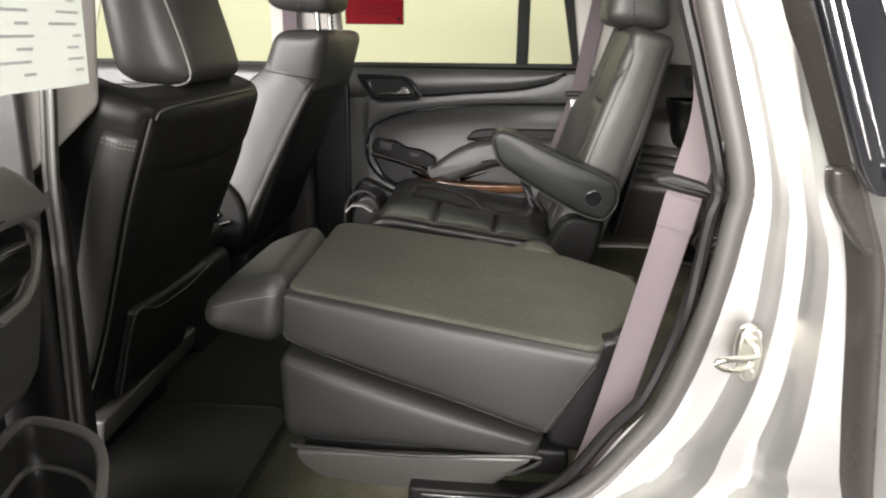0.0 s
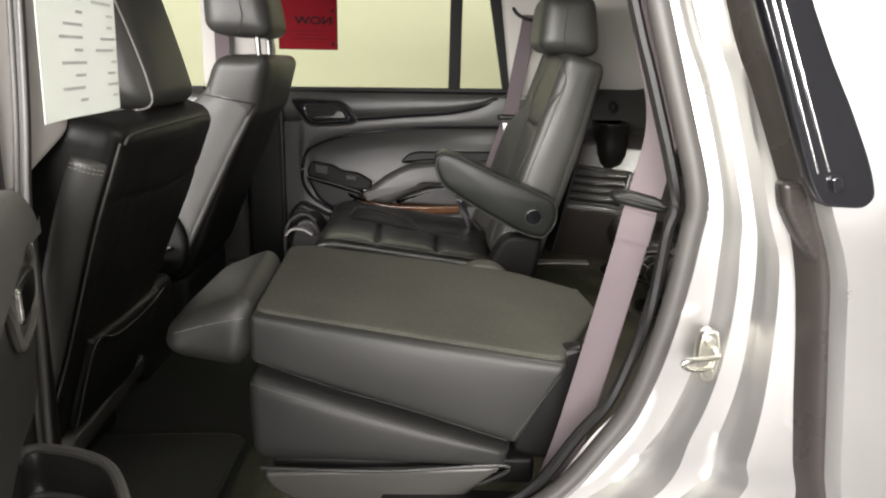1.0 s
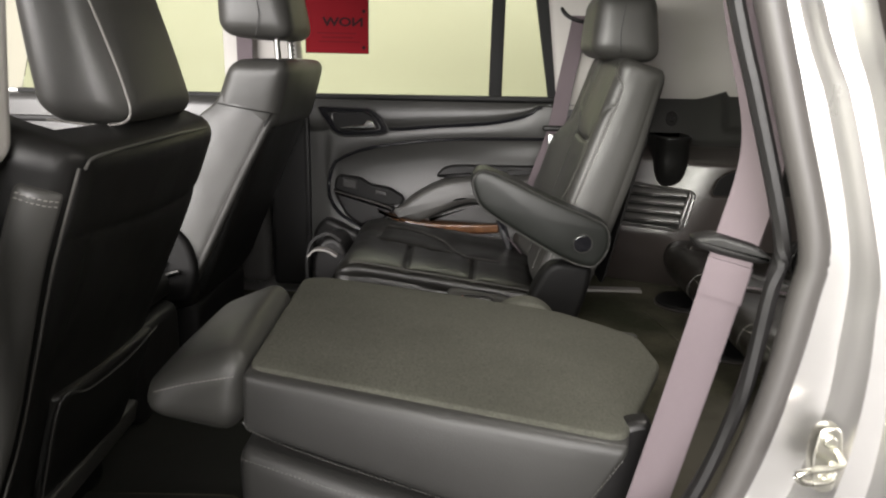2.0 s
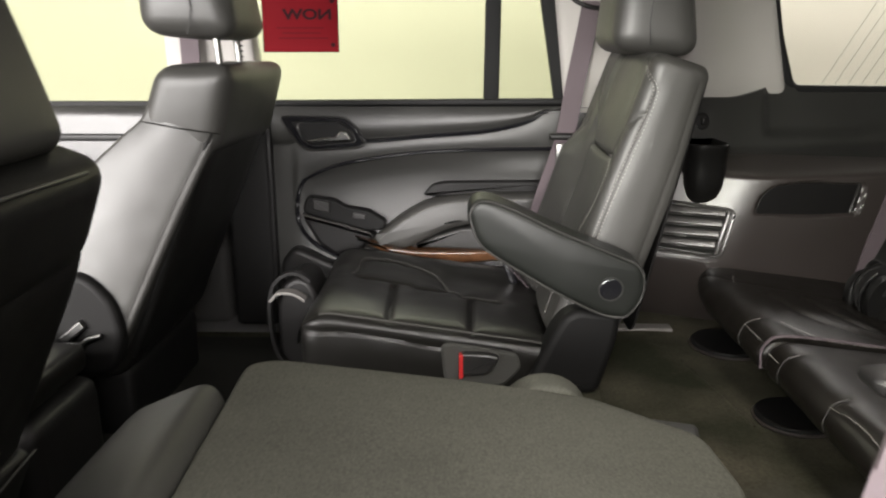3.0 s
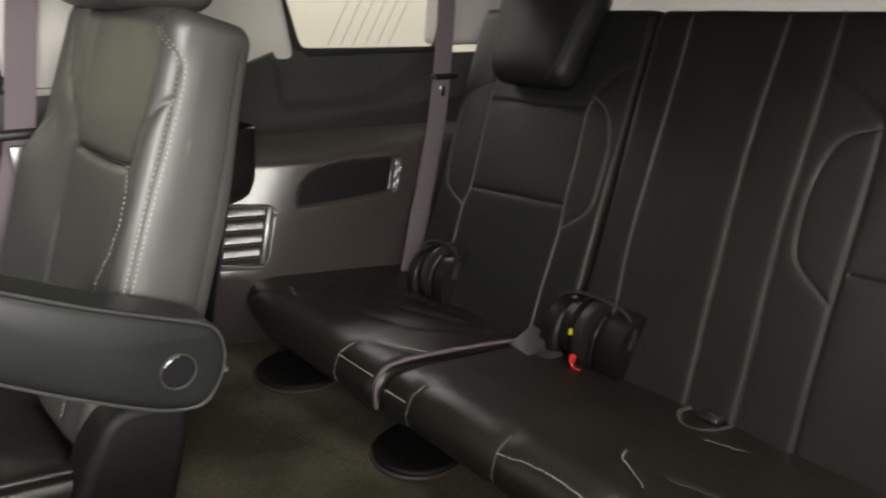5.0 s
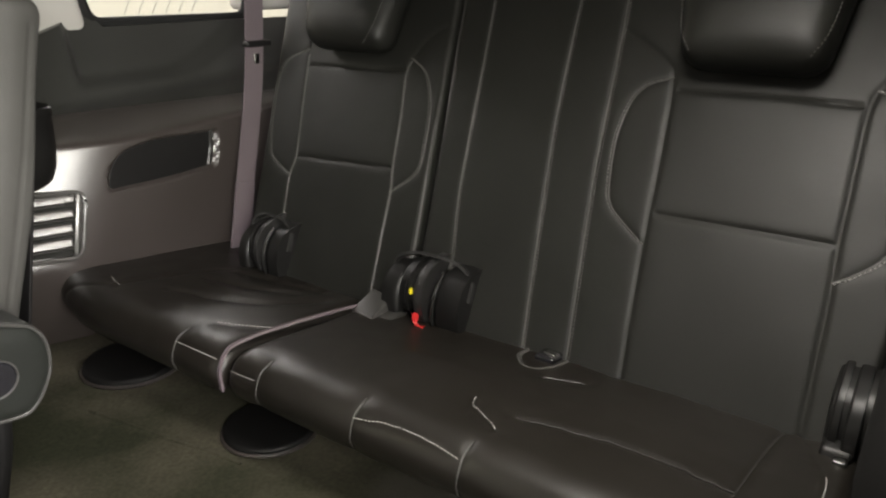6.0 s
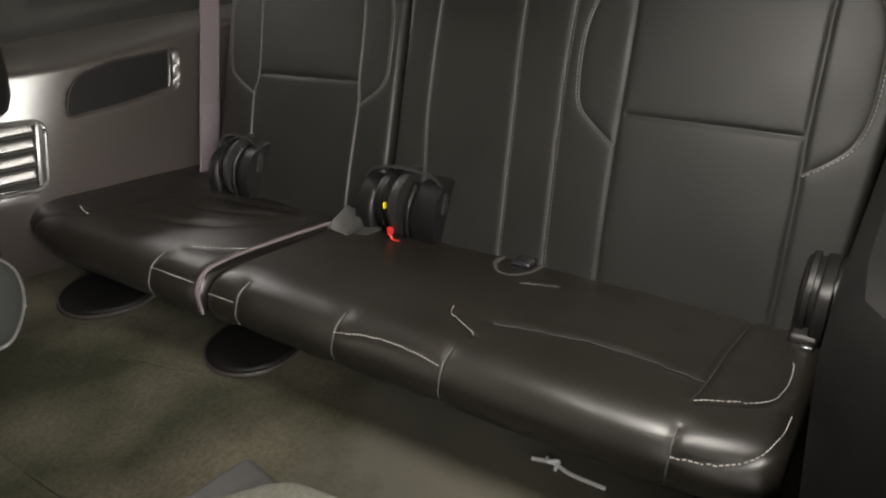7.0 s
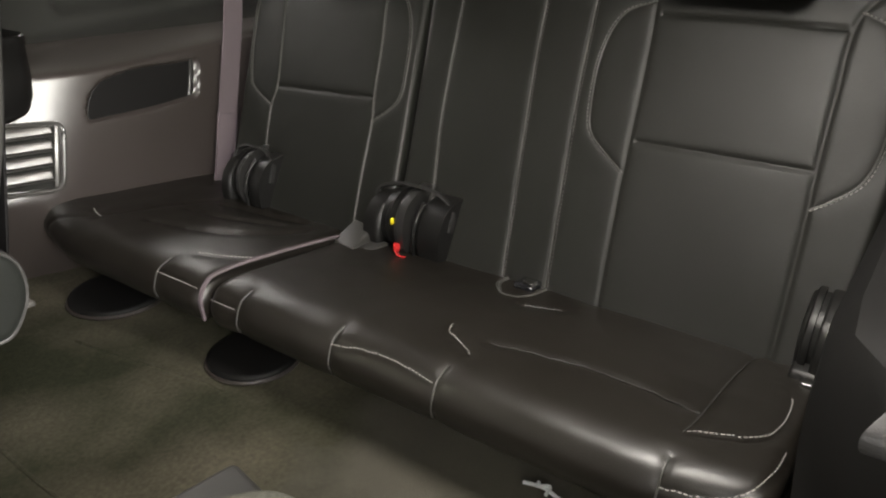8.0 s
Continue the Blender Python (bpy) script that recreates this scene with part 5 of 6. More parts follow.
def far_front(y):
    return 0.778 + 0.045 * max(0.0, (y - 0.45) / 0.22) ** 2


def near_front(y):
    return 0.782 + 0.018 * max(0.0, (-y - 0.50) / 0.15) ** 2


st_far = flat2([(0.852, 0.232), (0.872, 0.190), (0.910, 0.150), (0.976, 0.128), (1.054, 0.111)], 8)
edge_far = flat2([(0.805, 0.622), (0.822, 0.560), (0.850, 0.520), (0.905, 0.500), (0.995, 0.480), (1.07, 0.455)], 6)
top_far = [(0.7905, 0.255), (0.7905, 0.205), (0.7905, 0.157)]
c = cushion(far3, far_front, 0.146, 0.672, 0.008,
            [(st_far, 0.0016, 0.004), (edge_far, 0.0022, 0.0045), (front_seam(0.257), 0.0022, 0.003), (top_far, 0.0014, 0.003), ([(0.86, 0.545), (0.845, 0.50)], 0.0014, 0.003),
             (flat2([(0.90, 0.43), (0.925, 0.33), (0.97, 0.25), (1.06, 0.20)]), 0.0026, 0.008), (flat2([(0.985, 0.43), (1.00, 0.34), (1.04, 0.26)]), 0.0024, 0.008), (flat2([(1.06, 0.42), (1.07, 0.32), (1.09, 0.24)]), 0.003, 0.010)],
            [st_far, top_far, [(0.862, 0.550), (0.852, 0.525), (0.848, 0.503)]], (0.257,))
part("edge_strip", ribbon(curve_through([(1.06, 0.124, 0.828), (0.98, 0.132, 0.838), (0.88, 0.141, 0.848), (0.815, 0.1435, 0.8505), (0.793, 0.1435, 0.842), (0.7805, 0.1435, 0.82), (0.782, 0.1435, 0.785)], 6), (0, 1, 0), 0.0055, 0.004), BELT, c, "grey fabric edge at the seat split")
hinge_cover(far3, 0.352, 0.462)
part("seat_frame", block(0.93, 1.20, 0.16, 0.62, 0.690, 0.770, 0.01), SHADERUBBER, far3)

# near (wide) half: backrest
lines = [flat2(p) for p in (
    [(0.065, 1.373), (0.046, 1.244), (0.019, 1.030), (-0.007, 0.913), (-0.032, 0.80)],
    [(-0.109, 1.369), (-0.118, 1.248), (-0.128, 1.140), (-0.148, 1.009), (-0.172, 0.860), (-0.182, 0.80)],
    [(-0.190, 1.376), (-0.204, 1.251), (-0.217, 1.095), (-0.228, 1.011), (-0.252, 0.845), (-0.259, 0.80)])]
ins_l = flat2([(-0.200, 1.288), (-0.253, 1.262), (-0.289, 1.239), (-0.303, 1.215), (-0.315, 1.107), (-0.324, 0.994), (-0.335, 0.889), (-0.346, 0.80)])
ins_r = flat2([(-0.664, 1.290), (-0.621, 1.260), (-0.588, 1.234), (-0.573, 1.201), (-0.574, 1.123), (-0.577, 1.031), (-0.580, 0.991), (-0.583, 0.937), (-0.588, 0.80)])
wing_l = flat2([(-0.302, 1.220), (-0.263, 1.205), (-0.244, 1.174), (-0.238, 1.125), (-0.247, 1.060), (-0.258, 1.035), (-0.279, 1.018), (-0.322, 0.991)])
wing_r = flat2([(-0.578, 1.222), (-0.613, 1.208), (-0.632, 1.186), (-0.642, 1.147), (-0.644, 1.077), (-0.633, 1.031), (-0.604, 1.004), (-0.581, 0.990)])
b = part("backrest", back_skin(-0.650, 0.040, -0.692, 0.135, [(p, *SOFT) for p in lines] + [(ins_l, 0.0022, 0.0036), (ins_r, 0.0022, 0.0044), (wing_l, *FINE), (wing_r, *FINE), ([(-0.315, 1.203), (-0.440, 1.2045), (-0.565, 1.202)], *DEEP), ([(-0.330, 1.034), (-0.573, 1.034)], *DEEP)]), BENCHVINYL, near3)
sewn(b, lines, -0.0042)
sewn(b, [wing_l], 0.0034)
sewn(b, [wing_r], -0.0034, STITCH, 0.0005)
part("edge_welt", tube([bk(0.033, 0.80, -0.004), bk(0.050, 0.92, -0.003), bk(0.105, 1.22, -0.003), bk(0.128, 1.36, -0.005)], 0.0026, 6), PIPING, b)
h = part("headrest", back_pad(-0.518, -0.322, -0.545, -0.285, 1.222, 1.42, 0.0, 0.082, 0.034, 0.010, 8), BENCHVINYL, near3, "black leather headrest")
part("stitching", stitches([curve_through([bk(-0.340, 1.230, 0.076), bk(-0.322, 1.262, 0.082), bk(-0.306, 1.34, 0.084)], 5), curve_through([bk(-0.500, 1.230, 0.076), bk(-0.517, 1.262, 0.082), bk(-0.528, 1.34, 0.084)], 5)]), DULLTHREAD, h)

# near cushion
curl = flat2([(0.900, -0.229), (0.882, -0.239), (0.868, -0.264), (0.850, -0.291)], 5)
tail = flat2([(0.862, -0.560), (0.884, -0.600), (0.905, -0.627), (0.935, -0.636), (0.965, -0.638), (1.013, -0.634), (1.059, -0.617), (1.128, -0.582)], 5)
mid_st = flat2([(0.7915, -0.115), (0.798, -0.175), (0.7985, -0.22), (0.794, -0.278)], 5)
end_st = flat2([(0.791, -0.560), (0.797, -0.596), (0.806, -0.622), (0.820, -0.640), (0.850, -0.651), (0.885, -0.653)], 5)
split_st = [(0.7885, 0.124), (0.7885, 0.098), (0.7885, 0.075)]
c = cushion(near3, near_front, -0.662, 0.1375, 0.010,
            [(front_seam(y), 0.0024, 0.0032) for y in (0.068, -0.113, -0.281, -0.558)] +
            [(curl, 0.0016, 0.004), (tail, 0.0018, 0.004), (mid_st, 0.0016, 0.0034), (end_st, 0.0018, 0.0036), (split_st, 0.0014, 0.003)],
            [curl, tail[:26], mid_st, end_st, split_st], (0.068, -0.113, -0.281, -0.558),
            [flat2(p) for p in ([(0.897, -0.294), (0.912, -0.359), (0.922, -0.431), (0.922, -0.494), (0.912, -0.557)], [(1.117, -0.33), (1.142, -0.416), (1.141, -0.499), (1.128, -0.563)],
                                [(1.123, -0.571), (1.036, -0.563), (0.905, -0.559), (0.866, -0.555)], [(1.035, -0.26), (1.053, -0.314)])])
hinge_cover(near3, -0.072, 0.088, True)
sh = part("side_hinge", prism(rounded([(1.13, 0.79), (1.098, 0.805), (1.094, 0.850), (1.112, 0.888), (1.150, 0.906), (1.20, 0.91), (1.20, 0.80)], 0.016, 5), lambda u, v, d: (u, -0.672 + d, v), 0.058, 0.006, 4), HINGEBLACK, near3, "black plastic side hinge with upright fins")
for y, w, e in ((-0.670, 0.011, 0.0), (-0.652, 0.016, 0.008), (-0.629, 0.010, -0.002)):
    part("fin", prism(rounded([(1.12, 0.792), (1.092 - e, 0.800), (1.086 - e, 0.846), (1.104 - e, 0.886), (1.145, 0.910), (1.20, 0.914), (1.20, 0.80)], 0.016, 5), lambda u, v, d: (u, y + d, v), w, 0.0035, 3), HINGEBLACK, sh)
part("foot", hexa(bmesh.new(), [(1.066, -0.652, 0.800), (1.11, -0.652, 0.796), (1.11, -0.612, 0.796), (1.066, -0.612, 0.800), (1.078, -0.650, 0.828), (1.11, -0.650, 0.836), (1.11, -0.616, 0.836), (1.078, -0.616, 0.828)], 0.006), HINGEBLACK, sh)
part("hinge_bolt", block(1.058, 1.072, -0.648, -0.632, 0.812, 0.826, 0.003), DARKCHROME, near3)
part("seat_frame", block(0.93, 1.20, -0.64, 0.12, 0.690, 0.770, 0.01), SHADERUBBER, near3)
bk_r = thing("belt_buckle", (1.09, -0.235, 0.82), "black belt buckle lying in the cushion slot", "belt buckle")
slot = rounded([(1.044, -0.216), (1.080, -0.190), (1.134, -0.190), (1.158, -0.208), (1.137, -0.259), (1.076, -0.256), (1.044, -0.240)], 0.012)
part("slot_rim", tube([cu3(p.x, p.y, 0.0075) for p in slot], 0.0042, 8, closed=True), POCKETGREY, bk_r, "grey fabric slot edge")
# flat dark plate paints the shade inside the slot
part("slot", prism(slot, cu3, 0.006, 0.002, 2), SHADEBLACK, bk_r)
part("buckle", prism(rounded([(1.080, -0.216), (1.125, -0.214), (1.130, -0.250), (1.080, -0.250)], 0.006), lambda u, v, d: cu3(u, v, d + 0.004), 0.015, 0.005, 3), GLOSSBLACK, bk_r)
part("tongue", prism(rounded([(1.088, -0.228), (1.104, -0.228), (1.102, -0.249), (1.084, -0.249)], 0.003), lambda u, v, d: cu3(u, v, d + 0.018), 0.005, 0.002, 2), CHROME, bk_r)
# floor mounts under the bench
for x, y, r in ((0.852, 0.128, 0.074), (0.850, 0.500, 0.088)):
    m = thing("seat_mount_cover", (x, y, 0.686), "round black plastic floor cover under the bench", "floor cover", "floor covers under the bench")
    # cover kept near black for the shadow of the bench
    part("cover", disc(lambda u, v, d: (x + u, y + v, 0.684 + d), r, 0.016, 0.006, 32, dome=0.003), SHADEBLACK, m)
    part("rim", tube([(x + (r + 0.001) * math.cos(a), y + (r + 0.001) * math.sin(a), 0.689) for a in [2 * math.pi * k / 40 for k in range(40)]], 0.003, 6, closed=True), TRIMDARK, m)

# ---- far second-row seat, upright ----
s2 = thing("second_row_seat", (0.2, 0.5, 0.686), "upright black leather captain seat with folding armrest", "car seat", "second-row seats")


def swept(section, where, n=5):
    """A surface from a cross-section of (a, b) points: arc length u along it, v along the sweep; where(a, b, v) places it and where(a, b, v, n) turns a way."""
    line = curve_through([(a, b_, 0.0) for a, b_ in section], n)
    arc = np.concatenate([[0.0], np.cumsum([(q - p).length for p, q in zip(line, line[1:])])])

    def surface(u, v):
        i = int(min(max(np.searchsorted(arc, u) - 1, 0), len(line) - 2))
        p = line[i].lerp(line[i + 1], (u - arc[i]) / (arc[i + 1] - arc[i]))
        e = (line[min(i + 2, len(line) - 1)] - line[max(i - 1, 0)]).normalized()
        return where(p.x, p.y, v), where(p.x, p.y, v, Vector((e.y, -e.x)))

    def find(test, lo=0.0, hi=1.0):
        ks = [k for k in range(len(line)) if lo <= arc[k] / arc[-1] <= hi]
        return float(arc[min(ks, key=lambda k: test(line[k]))])

    return surface, float(arc[-1]), find


def top2(a, b_, x, way=None):
    """The second-row cushion: a across the car, b above its sloping top."""
    if way is not None:
        return Vector((0.137 * way.y, way.x, 0.99 * way.y))
    return Vector((x, a, 0.855 - 0.139 * (x + 0.125) + b_ - 0.020 * max(0.0, (-0.05 - x) / 0.075) ** 2))


SEC2 = [(0.752, -0.075), (0.752, -0.02), (0.735, 0.010), (0.70, 0.016), (0.655, 0.012), (0.60, 0.004), (0.52, 0.002), (0.40, 0.003), (0.30, 0.002), (0.268, -0.001), (0.252, -0.010), (0.2475, -0.026), (0.2475, -0.06), (0.252, -0.11), (0.258, -0.165)]
surf2, long2, find2 = swept(SEC2, top2)
on2 = lambda pts: [(find2(lambda p: abs(p.x - y) + 10 * (p.y < -0.02)), x) for x, y in pts]
side2 = lambda pts: [(find2(lambda p: abs(p.y - b_), 0.6), x) for x, b_ in pts]
yoke2 = flat2([(-0.055, 0.530), (-0.047, 0.565), (-0.040, 0.640), (0.037, 0.654), (0.136, 0.606), (0.172, 0.515), (0.182, 0.495), (0.235, 0.473), (0.30, 0.465)], 5)
mid2 = flat2([(-0.055, 0.530), (0.021, 0.516), (0.065, 0.511), (0.172, 0.500)], 5)
seams = [(on2([(0.046, 0.50), (0.050, 0.40), (0.055, 0.262)]), 0.0075, 0.0070), (on2([(0.232, 0.478), (0.231, 0.38), (0.229, 0.262)]), 0.0075, 0.0070),
         (on2(mid2), 0.005, 0.005), (on2(yoke2), 0.003, 0.004), (on2([(-0.115, 0.262), (0.05, 0.262), (0.20, 0.262), (0.42, 0.262)]), 0.004, 0.0045),
         (side2([(-0.12, -0.028), (0.0, -0.030), (0.16, -0.036), (0.30, -0.038)]), 0.003, 0.004), (on2([(0.39, 0.47), (0.395, 0.36), (0.39, 0.262)]), 0.006, 0.008)]
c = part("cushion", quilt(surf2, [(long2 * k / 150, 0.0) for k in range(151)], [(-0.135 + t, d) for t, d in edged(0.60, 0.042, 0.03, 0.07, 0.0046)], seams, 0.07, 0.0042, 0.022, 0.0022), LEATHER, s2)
part("stitching", stitches([[surf2(*p)[0] + Vector((0, 0, 0.0042)) for p in on2([(x - 0.003, y + 0.004) for x, y in yoke2])],
                            [surf2(*p)[0] + surf2(*p)[1] * 0.003 for p in side2([(-0.115, -0.033), (-0.04, -0.034), (0.05, -0.037), (0.16, -0.041), (0.28, -0.043)])]], 0.0042, 0.0024, 0.0007), DULLTHREAD, c)
part("piping", tube([surf2(*p)[0] + surf2(*p)[1] * 0.001 for p in on2([(-0.09 + 0.02 * k, 0.2635) for k in range(25)])], 0.0022, 6), WELT, c)
part("base_trim", tube(curve_through([(-0.10, 0.262, 0.692), (0.05, 0.258, 0.682), (0.20, 0.256, 0.680), (0.33, 0.254, 0.684), (0.40, 0.252, 0.71)], 5), 0.007, 8), PLASTIC, s2, "black plastic base edge")
part("base", block(-0.05, 0.50, 0.30, 0.72, 0.68, 0.71, 0.008), PLASTIC, s2)
# buckle in its grey fabric pocket
bu = part("buckle_pocket", prism(rounded([(0.164, 0.782), (0.178, 0.792), (0.325, 0.770), (0.334, 0.735), (0.300, 0.697), (0.225, 0.676), (0.186, 0.680), (0.170, 0.72)], 0.012), lambda u, v, d: (u, 0.256 - d, v), 0.018, 0.008, 3), POCKETGREY, s2, "dark grey buckle pocket")
part("buckle", prism(rounded([(0.206, 0.775), (0.262, 0.773), (0.288, 0.765), (0.262, 0.726), (0.206, 0.722)], 0.008), lambda u, v, d: (u, 0.241 - d, v), 0.018, 0.006, 3), HINGEARM, bu, "black belt buckle")
part("release_button", block(0.203, 0.212, 0.222, 0.240, 0.718, 0.772, 0.003), REDPLASTIC, bu, "red release button")


def f2(y, z, d):
    """A point of the upright backrest's front plane."""
    return Vector((0.464 + (z - 1.014) * 0.323 - d * 0.952, y, z + d * 0.307))


def back2(a, b_, z, way=None):
    """The upright second-row backrest: a across the car, b before its front plane."""
    if way is not None:
        return Vector((-0.952 * way.y, way.x, 0.307 * way.y))
    low = ease((1.21 - z) / 0.10)
    if b_ > 0.013:
        b_ = 0.013 + (b_ - 0.013) * low
    if b_ < -0.05:
        b_ *= 1.0 - 0.16 * ease((z - 1.10) / 0.26)
    return f2(a, z, b_) if a < 0.5 else f2(0.5 + (a - 0.5) * (1 - 0.12 * ease((z - 1.15) / 0.22)), z, b_)


SECB = [(0.60, -0.128), (0.70, -0.126), (0.722, -0.10), (0.726, -0.04), (0.722, 0.015), (0.700, 0.045), (0.655, 0.038), (0.600, 0.016), (0.565, 0.004), (0.52, 0.009), (0.42, 0.012), (0.34, 0.010), (0.305, 0.006), (0.285, 0.006), (0.272, -0.003), (0.2665, -0.014), (0.2650, -0.024), (0.2632, -0.055), (0.2640, -0.095), (0.270, -0.119), (0.285, -0.130), (0.36, -0.132)]
surfb, longb, findb = swept(SECB, back2)
onb = lambda pts: [(findb(lambda p: abs(p.x - y) + 10 * (p.y < -0.02)), z) for y, z in pts]
sideb = lambda pts: [(findb(lambda p: abs(p.y - d) + 10 * (p.x > 0.28), 0.5), z) for d, z in pts]
edge = onb([(0.345, 1.364), (0.308, 1.354), (0.284, 1.336)]) + sideb([(-0.016, 1.312), (-0.021, 1.285), (-0.021, 1.255), (-0.018, 1.2), (-0.014, 1.1), (-0.012, 1.0), (-0.012, 0.80)])
hem = sideb([(-0.112, z) for z in (1.34, 1.2, 1.0, 0.82)])
edge = flat2(edge, 5)
cape = sideb([(-0.021, 1.263)]) + onb(flat2([(0.268, 1.257), (0.277, 1.240), (0.292, 1.218), (0.306, 1.191), (0.312, 1.169)], 4))
bib = onb(flat2([(0.312, 1.169), (0.36, 1.166), (0.42, 1.166), (0.50, 1.167), (0.553, 1.170)], 5))
collar = onb(flat2([(0.553, 1.170), (0.575, 1.205), (0.60, 1.235), (0.645, 1.28), (0.67, 1.33)], 5))
flank_r = onb(flat2([(0.312, 1.169), (0.301, 1.149), (0.294, 1.11), (0.309, 1.06), (0.332, 1.006), (0.352, 0.90), (0.36, 0.82)], 6))
flank_l = onb(flat2([(0.553, 1.170), (0.560, 1.105), (0.562, 1.00), (0.564, 0.90), (0.564, 0.82)], 6))
wing = onb(flat2([(0.655, 1.225), (0.690, 1.15), (0.700, 1.05), (0.696, 0.96), (0.68, 0.90)], 6))
seams = [(edge, 0.0014, 0.0030), (hem, 0.0014, 0.003), (cape, 0.0026, 0.0034), (bib, 0.0095, 0.0052), (collar, 0.003, 0.0045), (flank_r, 0.0024, 0.0036), (flank_l, 0.006, 0.008), (wing, 0.0025, 0.0035)]
# backrest takes the lit copy; the cushion keeps the same leather dark
b = part("backrest", quilt(surfb, [(longb * k / 260, 0.0) for k in range(261)], [(0.79 + t, d) for t, d in edged(0.585, 0.02, 0.026, 0.05, 0.0040)], seams, 0.05, 0.0018, 0.014, 0.0004), LITLEATHER, s2)
lift = lambda line, du, h: [surfb(u + du, z)[0] + surfb(u + du, z)[1] * h for u, z in line]
fine = lambda line: [(a_[0] + (b_[0] - a_[0]) * k / 8, a_[1] + (b_[1] - a_[1]) * k / 8) for a_, b_ in zip(line, line[1:]) for k in range(8)]
for line, du in ((edge[8:], -0.0045), (edge[8:], 0.0045), (flank_r, 0.005)):
    part("edge_stitching", stitches([lift(fine(line), du, 0.0020)], 0.0046, 0.0030, 0.0008), STITCH, b, "grey stitching along the seat edge")
part("stitching", stitches([lift(fine(wing), 0.004, 0.0026), lift(fine(cape), -0.003, 0.002)], 0.0042, 0.0026, 0.0006), DULLTHREAD, b)
# dark tube laid in the fold to paint its shade
part("crease_shade", tube(lift(fine(bib), 0.0, -0.0066), 0.0021, 6), SHADEBLACK, b)
part("edge_seam", tube(lift(edge[4:], 0.0, -0.0004), 0.0016, 6), WELT, b)
part("back_panel", prism(rounded([(0.28, 0.80), (0.71, 0.80), (0.695, 1.33), (0.29, 1.33)], 0.03), lambda u, v, d: (0.563 + (v - 0.80) * 0.220 + d, u, v), 0.005, 0.003, 3), PLASTIC, b, "black plastic back panel")
h = part("headrest", hexa(bmesh.new(), [(0.509, 0.365, 1.376), (0.688, 0.365, 1.362), (0.688, 0.63, 1.362), (0.509, 0.63, 1.376), (0.525, 0.375, 1.535), (0.668, 0.38, 1.535), (0.668, 0.615, 1.535), (0.525, 0.62, 1.535)], 0.035, 4, 6, (0.006, 0.004, 0.006)), LITLEATHER, s2)
part("seam", tube([(0.583, 0.3625, 1.385), (0.579, 0.3635, 1.43), (0.588, 0.370, 1.50)], 0.0014, 6), LEATHER, h)
for y in (0.44, 0.55):
    part("headrest_post", tube([(0.60, y, 1.34), (0.60, y, 1.40)], 0.006, 10), CHROME, s2)
# armrest
ar = [(0.222, 1.060), (0.218, 1.085), (0.228, 1.104), (0.250, 1.110), (0.30, 1.093), (0.40, 1.046), (0.52, 0.997), (0.546, 0.981), (0.556, 0.955), (0.552, 0.920), (0.530, 0.886), (0.505, 0.880), (0.455, 0.895), (0.36, 0.945), (0.262, 1.005), (0.235, 1.030)]
out = [tuple(p)[:2] for p in curve_through([(*p, 0) for p in ar], 4, True)]
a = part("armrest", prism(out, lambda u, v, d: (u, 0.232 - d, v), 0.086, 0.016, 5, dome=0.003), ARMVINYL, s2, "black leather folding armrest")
part("piping", tube([(p[0], 0.1495, p[1]) for p in [tuple(((Vector(q) - Vector((0.39, 0.99))) * 0.972 + Vector((0.39, 0.99)))) for q in out]], 0.0022, 6, closed=True), PIPING, a)
pc = part("pivot_cap", disc(lambda u, v, d: (0.488 + u, 0.1455 - d, 0.941 + v), 0.0215, 0.004, 0.003, 28), GLOSSBLACK, a, "round black pivot cap")
part("cap_ring", tube([(0.488 + 0.0225 * math.cos(k * math.pi / 16), 0.1425, 0.941 + 0.0225 * math.sin(k * math.pi / 16)) for k in range(32)], 0.0014, 6, closed=True), PIPING, pc)
# shield kept near black for the shadow of the armrest
part("side_shield", prism(rounded([(0.322, 0.686), (0.340, 0.705), (0.366, 0.760), (0.396, 0.828), (0.416, 0.862), (0.445, 0.874), (0.530, 0.862), (0.522, 0.80), (0.490, 0.688)], 0.02), lambda u, v, d: (u, 0.285 - d, v), 0.066, 0.016, 5), SHADEBLACK, s2, "black plastic recliner shield")
part("lap_buckle", hexa(bmesh.new(), [(0.330, 0.62, 0.80), (0.350, 0.62, 0.80), (0.350, 0.66, 0.80), (0.330, 0.66, 0.80), (0.290, 0.62, 0.90), (0.320, 0.62, 0.90), (0.320, 0.66, 0.90), (0.290, 0.66, 0.90)], 0.006), GLOSSBLACK, s2)
part("lap_strap", ribbon([(0.40, 0.62, 0.77), (0.37, 0.63, 0.80), (0.33, 0.64, 0.84)], (0, 1, 0), 0.045), BELT, s2)
ft = thing("seat_track_cover", (-0.20, 0.52, 0.60), "black curved seat track cover with satin band", "floor cover")
hoop = curve_through([(-0.195, 0.475, 0.625), (-0.222, 0.475, 0.645), (-0.243, 0.475, 0.69), (-0.250, 0.475, 0.78), (-0.238, 0.475, 0.838), (-0.208, 0.475, 0.866), (-0.178, 0.475, 0.868), (-0.150, 0.475, 0.850)], 5)
part("cover", prism(rounded([(-0.240, 0.585), (-0.238, 0.79), (-0.222, 0.835), (-0.190, 0.855), (-0.155, 0.845), (-0.135, 0.80), (-0.13, 0.585)], 0.03), lambda u, v, d: (u, 0.62 - d, v), 0.13, 0.014, 4), PLASTIC, ft)
part("hoop", ribbon(hoop, (0, 1, 0), 0.022, 0.008), PLASTIC, ft)
